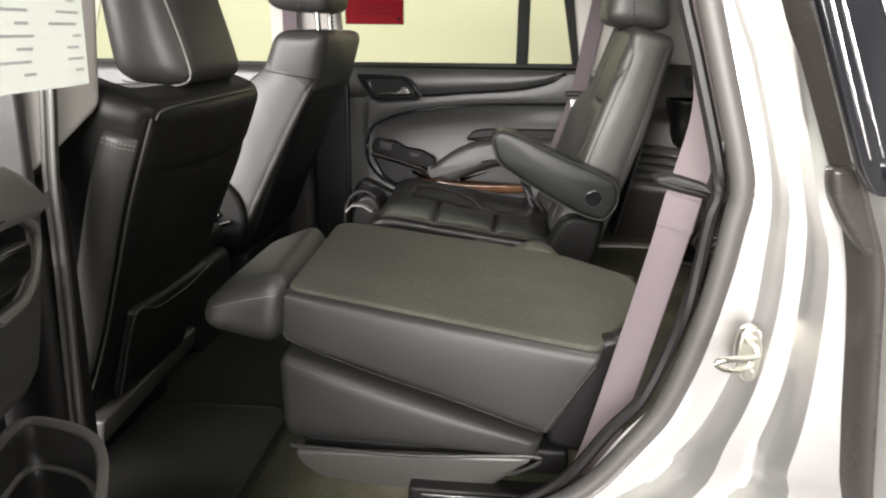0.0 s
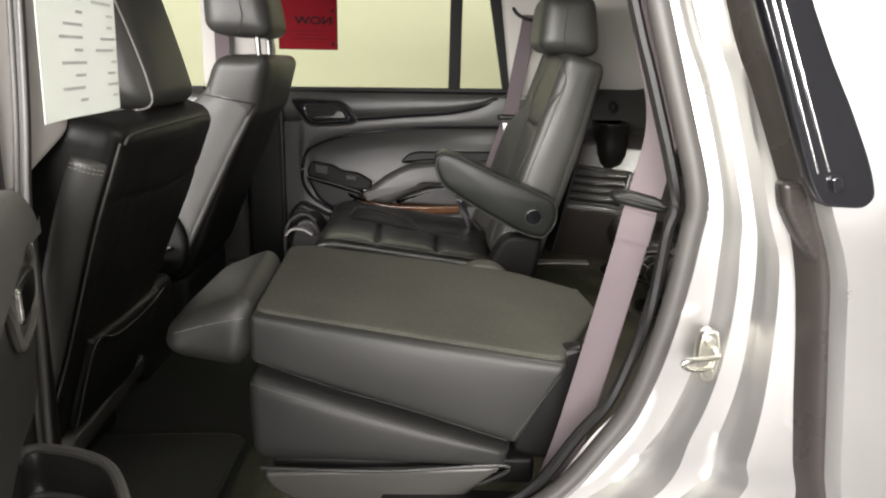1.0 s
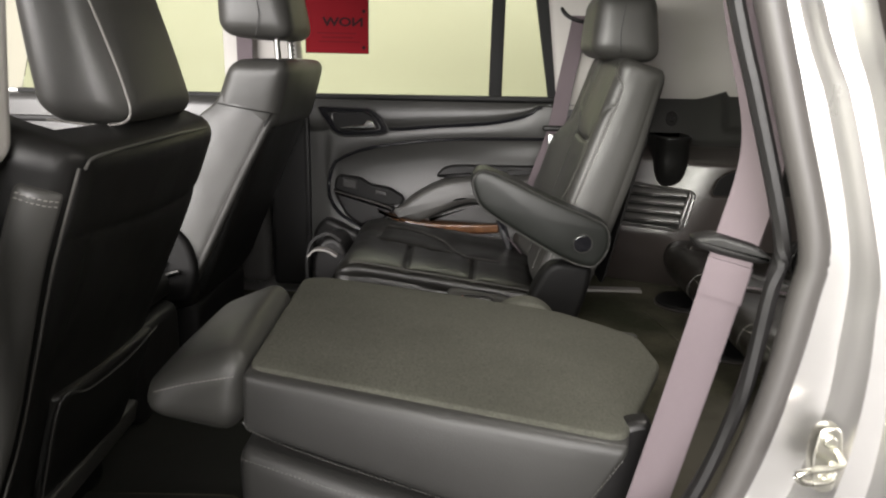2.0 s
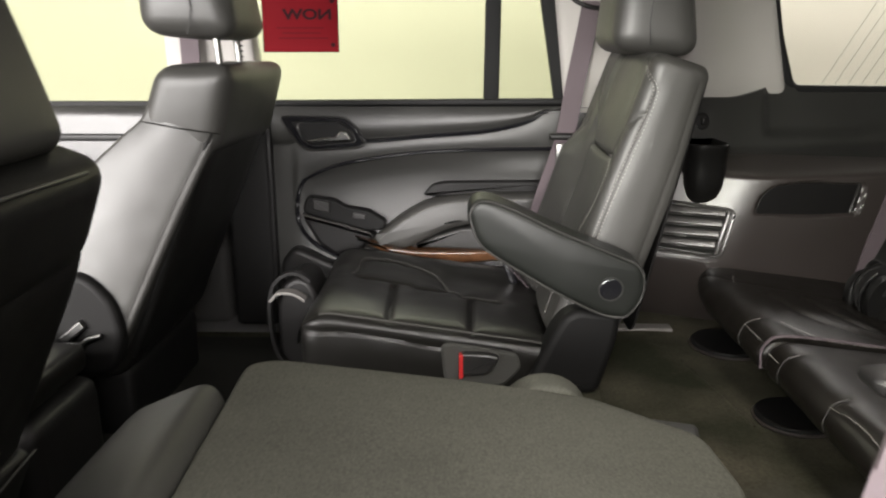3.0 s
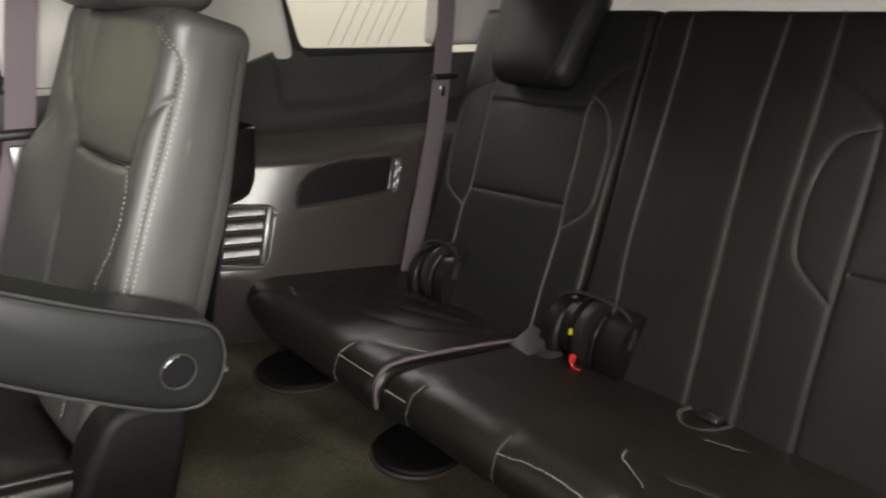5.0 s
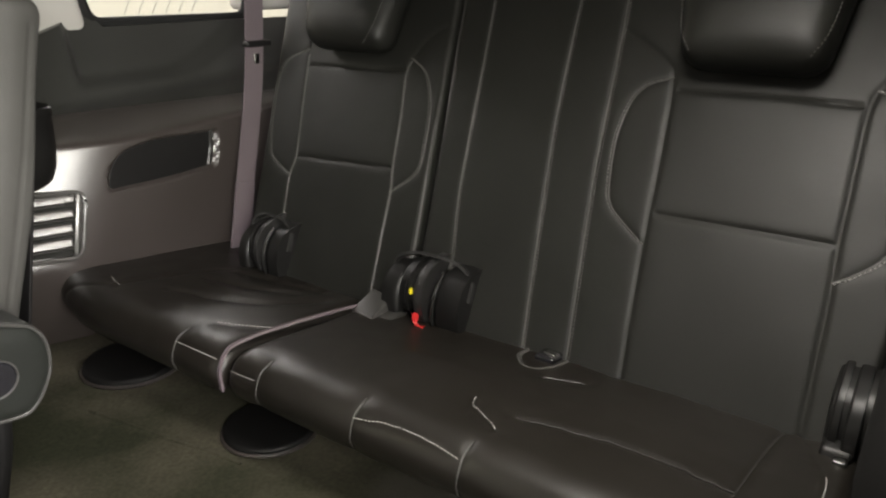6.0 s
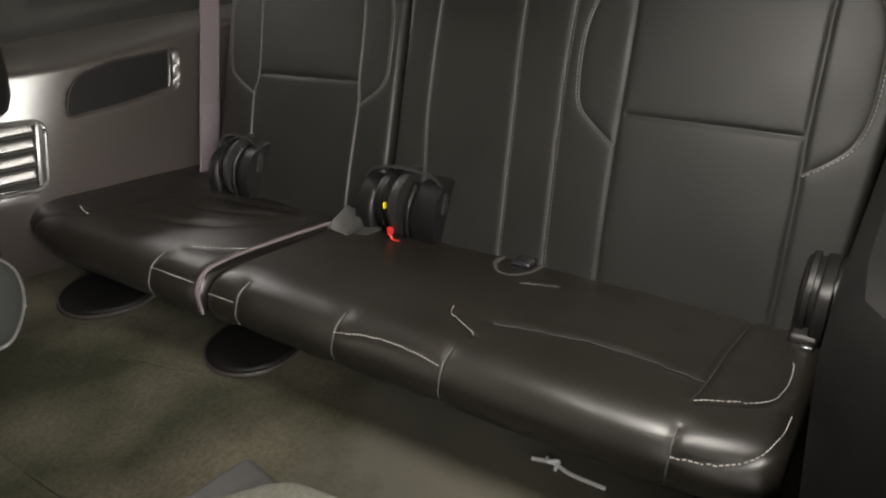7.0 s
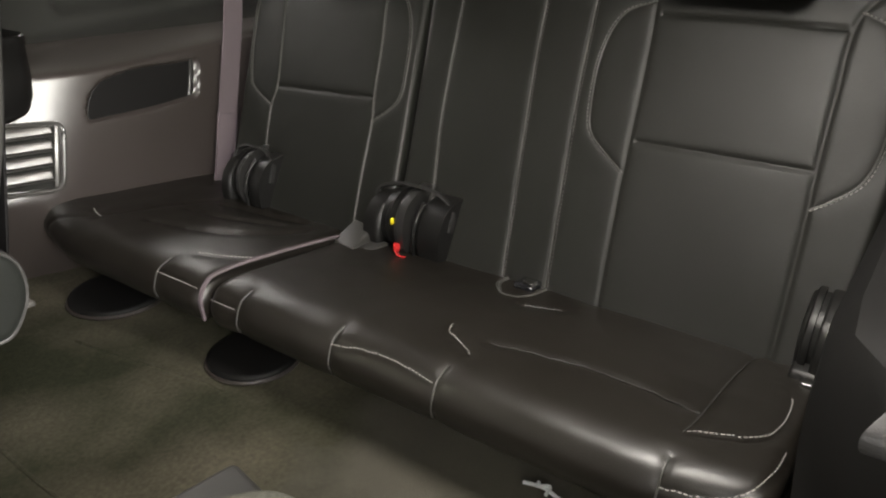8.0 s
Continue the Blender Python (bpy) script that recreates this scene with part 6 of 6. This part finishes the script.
part("satin_band", ribbon(curve_through([(-0.246, 0.470, 0.802), (-0.225, 0.470, 0.822), (-0.190, 0.470, 0.822), (-0.162, 0.470, 0.806)], 5), (0, 1, 0), 0.03, 0.006), VENTGREY, ft, "satin grey band")

# ---- near second-row seat, folded ----
s1 = thing("second_row_seat", (0.15, -0.47, 0.686), "folded black captain seat with carpeted back on top", "car seat", "second-row seats")
b = part("folded_back", hexa(bmesh.new(), [(-0.072, -0.705, 0.868), (0.360, -0.735, 0.742), (0.52, -0.235, 0.74), (-0.085, -0.235, 0.868), (-0.075, -0.690, 0.945), (0.438, -0.738, 0.884), (0.560, -0.200, 0.846), (-0.095, -0.205, 0.935)], 0.011, 4, 8, (0.0, 0.006, 0.0)), FOLDVINYL, s1)
outl = rounded([(-0.072, -0.672), (-0.098, -0.225), (-0.06, -0.195), (0.20, -0.188), (0.40, -0.198), (0.537, -0.281), (0.548, -0.42), (0.430, -0.722)], 0.026, 6)
part("back_carpet", prism([tuple(p) for p in outl], lambda u, v, d: (u, v, 0.9465 - 0.118 * (u + 0.09) - 0.010 - 0.020 * (v + 0.70) + d), 0.016, 0.007, 4, dome=0.004), SEATCARPET, b, "olive-grey carpet on the seat back")
part("stitching", stitches([curve_through([(-0.070, -0.709, 0.884), (-0.045, -0.712, 0.867), (0.06, -0.720, 0.834), (0.20, -0.728, 0.795), (0.345, -0.7375, 0.752)], 6), [(0.355, -0.738, 0.756), (0.395, -0.740, 0.82), (0.425, -0.741, 0.868)]]), DULLTHREAD, b)
c = part("cushion", hexa(bmesh.new(), [(-0.075, -0.715, 0.693), (0.345, -0.722, 0.693), (0.40, -0.235, 0.693), (-0.08, -0.235, 0.693), (-0.080, -0.715, 0.851), (0.352, -0.725, 0.724), (0.42, -0.235, 0.724), (-0.085, -0.235, 0.856)], 0.022, 4, 6, (0, 0.006, 0)), FOLDVINYL, s1)
part("stitching", stitches([curve_through([(-0.070, -0.7225, 0.838), (0.02, -0.7265, 0.812), (0.15, -0.7315, 0.776), (0.335, -0.7305, 0.724)], 6)]), DULLTHREAD, c)
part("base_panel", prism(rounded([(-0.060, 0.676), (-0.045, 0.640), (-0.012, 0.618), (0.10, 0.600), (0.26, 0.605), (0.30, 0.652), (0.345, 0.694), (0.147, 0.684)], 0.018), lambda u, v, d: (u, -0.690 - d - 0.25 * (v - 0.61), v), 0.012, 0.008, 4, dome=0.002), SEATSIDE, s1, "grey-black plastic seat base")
part("base_core", block(-0.05, 0.40, -0.685, -0.25, 0.60, 0.69, 0.01), PLASTIC, s1)
part("base_lip", tube(curve_through([(-0.062, -0.716, 0.684), (0.147, -0.718, 0.682), (0.345, -0.7205, 0.697), (0.318, -0.716, 0.665), (0.285, -0.708, 0.654), (0.20, -0.706, 0.648)], 6), 0.0035, 8), SOFTPLASTIC, s1)
part("rail", block(0.14, 0.50, -0.735, -0.69, 0.585, 0.634, 0.006), PLASTIC, s1, "black seat rail")
part("rail_edge", block(0.16, 0.40, -0.742, -0.736, 0.615, 0.628, 0.002), DARKCHROME, s1)
h = part("headrest", hexa(bmesh.new(), [(-0.240, -0.650, 0.853), (-0.088, -0.672, 0.834), (-0.096, -0.29, 0.834), (-0.240, -0.30, 0.856), (-0.230, -0.632, 0.910), (-0.080, -0.655, 0.968), (-0.103, -0.30, 0.968), (-0.230, -0.31, 0.916)], 0.034, 6, 8, (0.012, 0.004, 0.008)), LITHEADVINYL, s1)
part("stitching", stitches([curve_through([(-0.212, -0.6545, 0.897), (-0.16, -0.664, 0.915), (-0.093, -0.672, 0.932)], 6)]), STITCH, h)
for y in (-0.52, -0.42):
    part("headrest_post", tube([(-0.10, y, 0.91), (-0.06, y, 0.91)], 0.006, 10), DARKCHROME, s1)
bm = prism([(0.335 + 0.066 * math.cos(a), 0.838 + 0.060 * math.sin(a)) for a in [2 * math.pi * k / 28 for k in range(28)]], lambda u, v, d: (u, -0.145 - d, v), 0.05, 0.014, 4)
hub = part("armrest_hub", bm, SEATCARPET, s1, "carpet-covered round hub at the far edge of the folded back")
part("stitching", stitches([[(0.335 + 0.063 * math.cos(a), -0.150, 0.838 + 0.057 * math.sin(a)) for a in [math.pi * (0.1 + 0.8 * k / 16) for k in range(17)]]]), DULLTHREAD, hub)
part("recliner_shield", prism(rounded([(0.36, 0.70), (0.375, 0.77), (0.425, 0.885), (0.475, 0.90), (0.485, 0.80), (0.45, 0.68)], 0.02), lambda u, v, d: (u, -0.655 - d, v), 0.03, 0.01, 3), PLASTIC, s1)

# ---- driver seat, from behind ----
ds = thing("driver_seat", (-0.5, -0.55, 0.60), "black leather driver seat with map pocket behind", "car seat", "front seats")


def dr(y, z, d):
    """A point of the driver seat's rear plane, d metres behind it."""
    return Vector((-0.229 - (1.21 - z) * 0.375 + 0.936 * d, y, z - 0.351 * d))


def rear_pad(f, q, d0, d1, r, puff=0.006, mid=6):
    (a, b_, c_, d_) = q
    return hexa(bmesh.new(), [f(*a, d0), f(*b_, d0), f(*c_, d0), f(*d_, d0), f(*a, d1), f(*b_, d1), f(*c_, d1), f(*d_, d1)], r, 4, mid, (0, 0, puff))


def back_d(a, b_, z, way=None):
    """The driver seat's back: a across the car, b behind its rear plane."""
    if way is not None:
        return Vector((0.936 * way.y, way.x, -0.351 * way.y))
    low = ease((1.16 - z) / 0.34)
    return dr(a - 0.055 * low * max(0.0, (a + 0.55) / 0.24) + 0.050 * low * max(0.0, (-a - 0.55) / 0.24), z, b_)


SECD = [(-0.330, -0.150), (-0.312, -0.10), (-0.303, -0.05), (-0.308, -0.018), (-0.330, -0.003), (-0.40, 0.004), (-0.55, 0.009), (-0.70, 0.004), (-0.752, 0.0), (-0.774, -0.010), (-0.786, -0.032), (-0.800, -0.075), (-0.806, -0.150)]
surfd, longd, findd = swept(SECD, back_d)
ond = lambda pts: [(findd(lambda p: abs(p.x - y) + 10 * (p.y < -0.03)), z) for y, z in pts]
cross = ond(flat2([(-0.758, 1.140), (-0.70, 1.136), (-0.53, 1.128), (-0.40, 1.128), (-0.318, 1.131)], 5))
edge_d = ond([(-0.768, z) for z in (0.72, 0.85, 1.0, 1.1, 1.19, 1.225)])
dart = ond([(-0.690, 1.132), (-0.700, 1.06), (-0.712, 0.98)])
b = part("backrest", quilt(surfd, [(longd * k / 150, 0.0) for k in range(151)], [(0.70 + t, d) for t, d in edged(0.545, 0.02, 0.030, 0.06, 0.0052)], [(cross, 0.0022, 0.003), (edge_d, 0.0026, 0.0034), (dart, 0.0018, 0.003)], 0.06, 0.0018, 0.016, 0.0012), SHADELEATHER, ds)
SECK = [(-0.7765, -0.006), (-0.790, -0.015), (-0.799, -0.029), (-0.802, -0.044), (-0.801, -0.058)]
surfk, longk = swept(SECK, back_d)[:2]
# lit leather copy puts the bolster's highlight into its colour
k_ = part("side_bolster", quilt(surfk, edged(longk, 0.006, 0.012, 0.03, 0.004), [(0.74 + t, d) for t, d in edged(0.455, 0.01, 0.010, 0.03, 0.006)], [], 0.03, 0.001, 0.01, 0.0008), LITLEATHER, b, "padded leather bolster along the seat edge, its highlight put into the colour")
for z in (1.186, 1.180):
    part("stitching", stitches([[surfk(longk * q, z)[0] + surfk(longk * q, z)[1] * 0.0018 for q in (0.12, 0.35, 0.6, 0.85)]]), STITCH, k_)
part("map_pocket", rear_pad(dr, [(-0.655, 0.715), (-0.395, 0.715), (-0.372, 0.893), (-0.690, 0.901)], -0.01, 0.020, 0.012, 0.008), SHADELEATHER, b, "black leather map pocket")
part("pocket_edge", tube(curve_through([dr(-0.655, 0.73, 0.020), dr(-0.690, 0.898, 0.021), dr(-0.615, 0.889, 0.027), dr(-0.50, 0.887, 0.028), dr(-0.374, 0.894, 0.021)], 6), 0.0018, 6), PIPING, b)
part("piping", tube(curve_through([surfd(*p)[0] + surfd(*p)[1] * 0.0018 for p in edge_d], 5), 0.0020, 6), WELT, b)
part("piping", tube(curve_through([dr(-0.765, 1.226, 0.002), dr(-0.745, 1.236, 0.0), dr(-0.66, 1.240, 0.001), dr(-0.50, 1.243, 0.003), dr(-0.37, 1.239, -0.002)], 6), 0.0020, 6), WELT, b)
part("lower_edge", hexa(bmesh.new(), [(-0.43, -0.73, 0.665), (-0.385, -0.73, 0.665), (-0.415, -0.30, 0.665), (-0.46, -0.30, 0.665), (-0.42, -0.73, 0.712), (-0.378, -0.73, 0.712), (-0.405, -0.30, 0.712), (-0.45, -0.30, 0.712)], 0.008), LITPLASTIC, ds, "dark grey plastic valance under the seat back")
h = part("headrest", hexa(bmesh.new(), [(-0.37, -0.615, 1.265), (-0.232, -0.605, 1.260), (-0.240, -0.335, 1.260), (-0.37, -0.345, 1.265), (-0.40, -0.605, 1.50), (-0.305, -0.590, 1.50), (-0.305, -0.36, 1.50), (-0.40, -0.355, 1.50)], 0.035, 5, 6, (0.01, 0.008, 0.006)), LITLEATHER, ds)
part("piping", tube(curve_through([(-0.345, -0.619, 1.268), (-0.270, -0.616, 1.262), (-0.238, -0.608, 1.272), (-0.242, -0.606, 1.31), (-0.268, -0.606, 1.39), (-0.305, -0.600, 1.48)], 6), 0.0017, 8), VENTGREY, h, "grey piping")
part("post_guide", disc(lambda u, v, d: (-0.31 + u, -0.55 + v, 1.235 + d), 0.016, 0.02, 0.004, 16), PLASTIC, ds)
part("post_guide", disc(lambda u, v, d: (-0.31 + u, -0.43 + v, 1.235 + d), 0.016, 0.02, 0.004, 16), PLASTIC, ds)
part("cushion", block(-1.0, -0.42, -0.80, -0.30, 0.72, 0.88, 0.05), LEATHER, ds)
part("seat_base", block(-0.95, -0.45, -0.74, -0.36, 0.575, 0.73, 0.02), SHADEBLACK, ds)

# ---- front passenger seat ----
ps = thing("passenger_seat", (-0.5, 0.42, 0.60), "black leather front passenger seat, headrest raised", "car seat", "front seats")
side = rounded([(-0.66, 0.80), (-0.60, 0.98), (-0.536, 1.126), (-0.44, 1.21), (-0.410, 1.245), (-0.380, 1.300), (-0.335, 1.325), (-0.262, 1.326), (-0.240, 1.305), (-0.262, 1.230), (-0.345, 1.06), (-0.442, 0.847), (-0.50, 0.75)], 0.03, 4)
b = part("backrest", prism([tuple(p) for p in side], lambda u, v, d: (u, 0.645 - d, v), 0.43, 0.020, 6), LITLEATHER, ps)
fore = bent([(0.74, -0.68), (0.80, -0.655), (0.98, -0.60), (1.126, -0.536), (1.21, -0.452), (1.252, -0.404), (1.30, -0.384)])
aft = bent([(0.74, -0.497), (0.847, -0.442), (1.06, -0.340), (1.23, -0.255), (1.30, -0.232)])


def wing_p(u, v):
    """The passenger seat's inner flank: u from its front to its rear edge, v up it."""
    z = 0.76 + v
    x = fore(z) + (aft(z) - fore(z)) * u / 0.2
    bulge = 0.010 * math.sin(math.pi * u / 0.2)
    return Vector((x, 0.200 + 0.11 * (z - 1.12) + 0.07 * (x + 0.36) - bulge, z)), Vector((0.10, -0.98, 0.15))


hem = [(0.186, 0.02 + 0.02 * k) for k in range(24)]
wg = part("flank", quilt(wing_p, edged(0.2, 0.012, 0.012, 0.05, 0.005), edged(0.555, 0.02, 0.02, 0.05, 0.006), [(hem, 0.002, 0.003)], 0.05, 0.001, 0.01, 0.0012), LITLEATHER, b)
part("stitching", stitches([[wing_p(u - 0.004, v)[0] + Vector((0, -0.0022, 0)) for u, v in hem]]), DULLTHREAD, wg)
part("shoulder_cap", hexa(bmesh.new(), [(-0.432, 0.213, 1.185), (-0.266, 0.213, 1.175), (-0.266, 0.640, 1.175), (-0.432, 0.640, 1.185), (-0.366, 0.198, 1.349), (-0.219, 0.200, 1.350), (-0.219, 0.648, 1.350), (-0.366, 0.648, 1.349)], 0.034, 6, 10, (0.004, 0.005, 0.004)), LITLEATHER, b, "black leather shoulder cap")
# rear face in the shaded copy, its flank in the lit one
part("rear_panel", hexa(bmesh.new(), [(-0.50, 0.215, 0.76), (-0.466, 0.215, 0.75), (-0.466, 0.62, 0.75), (-0.50, 0.62, 0.76), (-0.30, 0.210, 1.245), (-0.257, 0.210, 1.235), (-0.257, 0.63, 1.235), (-0.30, 0.63, 1.245)], 0.015, 3, 6, (0.004, 0, 0)), SHADELEATHER, b)
part("seam", tube([(-0.400, 0.2005, 1.246), (-0.33, 0.197, 1.234), (-0.262, 0.1985, 1.224), (-0.252, 0.206, 1.222)], 0.0014, 6), LEATHER, b)
h = part("headrest", hexa(bmesh.new(), [(-0.395, 0.215, 1.405), (-0.215, 0.220, 1.398), (-0.215, 0.475, 1.398), (-0.395, 0.475, 1.405), (-0.40, 0.225, 1.60), (-0.255, 0.230, 1.60), (-0.255, 0.465, 1.60), (-0.40, 0.465, 1.60)], 0.035, 5, 6, (0.008, 0.008, 0.006)), LITLEATHER, ps)
part("seam", tube([(-0.30, 0.2115, 1.405), (-0.29, 0.2105, 1.45), (-0.31, 0.2225, 1.58)], 0.0013, 6), PIPING, h)
for y in (0.272, 0.405):
    part("headrest_post", tube([(-0.262, y, 1.33), (-0.268, y, 1.42)], 0.0075, 12), DARKCHROME, ps, "chrome headrest post")
for k in range(5):
    part("post_notch", tube([(-0.2575, 0.400, 1.352 + 0.011 * k), (-0.2575, 0.410, 1.352 + 0.011 * k)], 0.0025, 6), PLASTIC, ps)
part("cushion", block(-1.05, -0.47, 0.17, 0.66, 0.72, 0.88, 0.05), LEATHER, ps)
part("seat_base", block(-1.0, -0.48, 0.22, 0.62, 0.575, 0.73, 0.02), SHADEBLACK, ps)
sh = part("side_shield", prism(rounded([(-0.66, 0.90), (-0.60, 0.955), (-0.535, 0.966), (-0.500, 0.950), (-0.462, 0.905), (-0.448, 0.84), (-0.47, 0.76), (-0.60, 0.745), (-0.66, 0.80)], 0.03), lambda u, v, d: (u, 0.172 - d, v), 0.034, 0.014, 4), SHADEBLACK, ps, "black plastic side shield")
part("recline_lever", prism(rounded([(-0.570, 0.838), (-0.526, 0.874), (-0.516, 0.858), (-0.556, 0.824)], 0.004), lambda u, v, d: (u, 0.141 - d, v), 0.018, 0.004, 3), DARKCHROME, sh, "bright recline lever")
part("recline_cable", tube(curve_through([(-0.560, 0.136, 0.797), (-0.552, 0.130, 0.812), (-0.535, 0.130, 0.818), (-0.515, 0.130, 0.834), (-0.488, 0.130, 0.842)], 4), 0.0045, 8), DARKCHROME, sh, "coiled steel cable")

# ---- seat belts ----


def belt(name, label, pts, across, width=0.047):
    t = thing(name, pts[-1], label, "seat belt", "seat belts")
    part("webbing", ribbon(curve_through(pts, 8), across, width), BELT, t)
    return t


t = belt("seat_belt", "mauve-grey webbing belt hanging beside the folded seat", [(0.483, -0.738, 1.566), (0.521, -0.743, 1.401), (0.551, -0.746, 1.273), (0.529, -0.748, 1.144), (0.488, -0.753, 0.958), (0.444, -0.757, 0.773), (0.421, -0.754, 0.691)], (0.86, -0.42, 0), 0.0495)
part("belt_stop", prism(rounded([(0.484, 1.162), (0.508, 1.169), (0.55, 1.16), (0.57, 1.144), (0.555, 1.138), (0.514, 1.144), (0.488, 1.15)], 0.008), lambda u, v, d: (u, -0.738 - d - 0.42 * (u - 0.529), v), 0.023, 0.006, 3), PLASTIC, t, "grey plastic belt guide")
part("belt_fold", ribbon([(0.526, -0.753, 1.136), (0.517, -0.755, 1.092)], (0.86, -0.42, 0), 0.051, 0.004), BELT, t, "sewn double fold of the belt")
t = belt("seat_belt", "mauve-grey belt beside the upright second-row seat", [(0.545, 0.80, 1.60), (0.525, 0.795, 1.45), (0.500, 0.79, 1.31), (0.475, 0.77, 1.165), (0.452, 0.735, 1.10), (0.410, 0.735, 0.96), (0.395, 0.74, 0.80)], (0.95, 0.0, -0.3), 0.050)
part("belt_stop", block(0.432, 0.520, 0.752, 0.775, 1.150, 1.168, 0.007), PLASTIC, t, "black plastic belt guide")
part("tongue", block(0.446, 0.470, 0.722, 0.731, 1.095, 1.145, 0.003), DARKCHROME, t, "bright metal belt tongue")
dring = thing("belt_anchor", (0.53, 0.80, 1.50), "black belt anchor loop on the pillar", "belt anchor")
part("loop", tube(curve_through([(0.465, 0.805, 1.535), (0.485, 0.785, 1.50), (0.52, 0.78, 1.483), (0.56, 0.785, 1.478)], 5), 0.006, 8), PLASTIC, dring)
t = belt("seat_belt", "mauve-grey belt at the third-row seat", [(1.345, 0.640, 1.58), (1.314, 0.612, 1.40), (1.294, 0.603, 1.25), (1.268, 0.592, 1.13), (1.222, 0.584, 0.96), (1.175, 0.582, 0.77)], (0.93, 0.0, -0.3), 0.050)
part("belt_stop", block(1.264, 1.332, 0.590, 0.610, 1.225, 1.238, 0.005), PLASTIC, t, "black plastic belt guide")
part("tongue_slot", block(1.280, 1.294, 0.592, 0.597, 1.19, 1.212, 0.002), CHROME, t)
part("belt_fold", ribbon([(1.216, 0.581, 0.945), (1.178, 0.578, 0.78)], (0.93, 0, -0.3), 0.051, 0.004), BELT, t)
belt("seat_belt", "mauve-grey belt at the wide third-row seat", [(1.43, -0.715, 1.50), (1.34, -0.705, 1.20), (1.24, -0.690, 1.00), (1.19, -0.685, 0.86)], (0.93, 0.0, -0.3), 0.047)
t = belt("seat_belt", "mauve-grey front passenger belt on the pillar", [(-0.50, 0.755, 1.62), (-0.505, 0.788, 1.45), (-0.51, 0.805, 1.30), (-0.515, 0.815, 1.18), (-0.52, 0.815, 0.95)], (1, 0, 0), 0.05)
part("loop", tube(curve_through([(-0.535, 0.79, 1.49), (-0.52, 0.775, 1.465), (-0.475, 0.775, 1.46)], 5), 0.006, 8), PLASTIC, t)
t = belt("seat_belt", "mauve-grey driver belt on the near pillar", [(-0.37, -0.815, 1.65), (-0.37, -0.83, 1.40), (-0.375, -0.835, 1.16), (-0.38, -0.832, 0.9)], (1, 0, 0), 0.047)

# ---- small things on the floor ----
# added sheet, dark to paint the footwell's shade
structure(part("footwell_shade", prism([tuple(p) for p in rounded([(-0.70, -0.83), (-0.145, -0.83), (-0.145, 0.80), (-0.70, 0.80)], 0.04)], lambda u, v, d: (u, v, 0.570 + d), 0.010, 0.004, 3), SHADERUBBER), "dark sheet added for the footwell's shade behind the front seats", "floor liner")
mt = thing("floor_mat", (-0.30, -0.45, 0.583), "dark worn footwell mat with bound edge", "floor mat")
part("mat", prism([tuple(p) for p in rounded([(-0.62, -0.78), (-0.16, -0.78), (-0.16, -0.42), (-0.62, -0.44)], 0.05)], lambda u, v, d: (u, v, 0.580 + d), 0.010, 0.004, 3), SHADERUBBER, mt)
part("bound_edge", tube([(p.x, p.y, 0.586) for p in rounded([(-0.62, -0.78), (-0.16, -0.78), (-0.16, -0.42), (-0.62, -0.44)], 0.05)], 0.004, 6, closed=True), CARPET, mt)
cc = thing("console_rear", (-0.55, -0.06, 0.57), "black plastic rear end of the centre console", "console")
part("box", block(-1.1, -0.46, -0.17, 0.06, 0.575, 0.80, 0.03), PLASTIC, cc)
part("lid", block(-1.1, -0.48, -0.175, 0.065, 0.803, 0.86, 0.02), LEATHER, cc)
tp = thing("fabric_strip", (0.85, -0.42, 0.688), "frayed white strip lying on the carpet", "debris")
part("strip", ribbon(curve_through([(0.848, -0.375, 0.692), (0.853, -0.403, 0.693), (0.847, -0.43, 0.692), (0.846, -0.475, 0.692)], 5), (1, 0.1, 0), 0.004, 0.003), PAPER, tp)
part("frayed_end", tube(curve_through([(0.858, -0.392, 0.693), (0.849, -0.398, 0.697), (0.858, -0.408, 0.694), (0.843, -0.410, 0.693)], 5), 0.0025, 6), PAPER, tp)
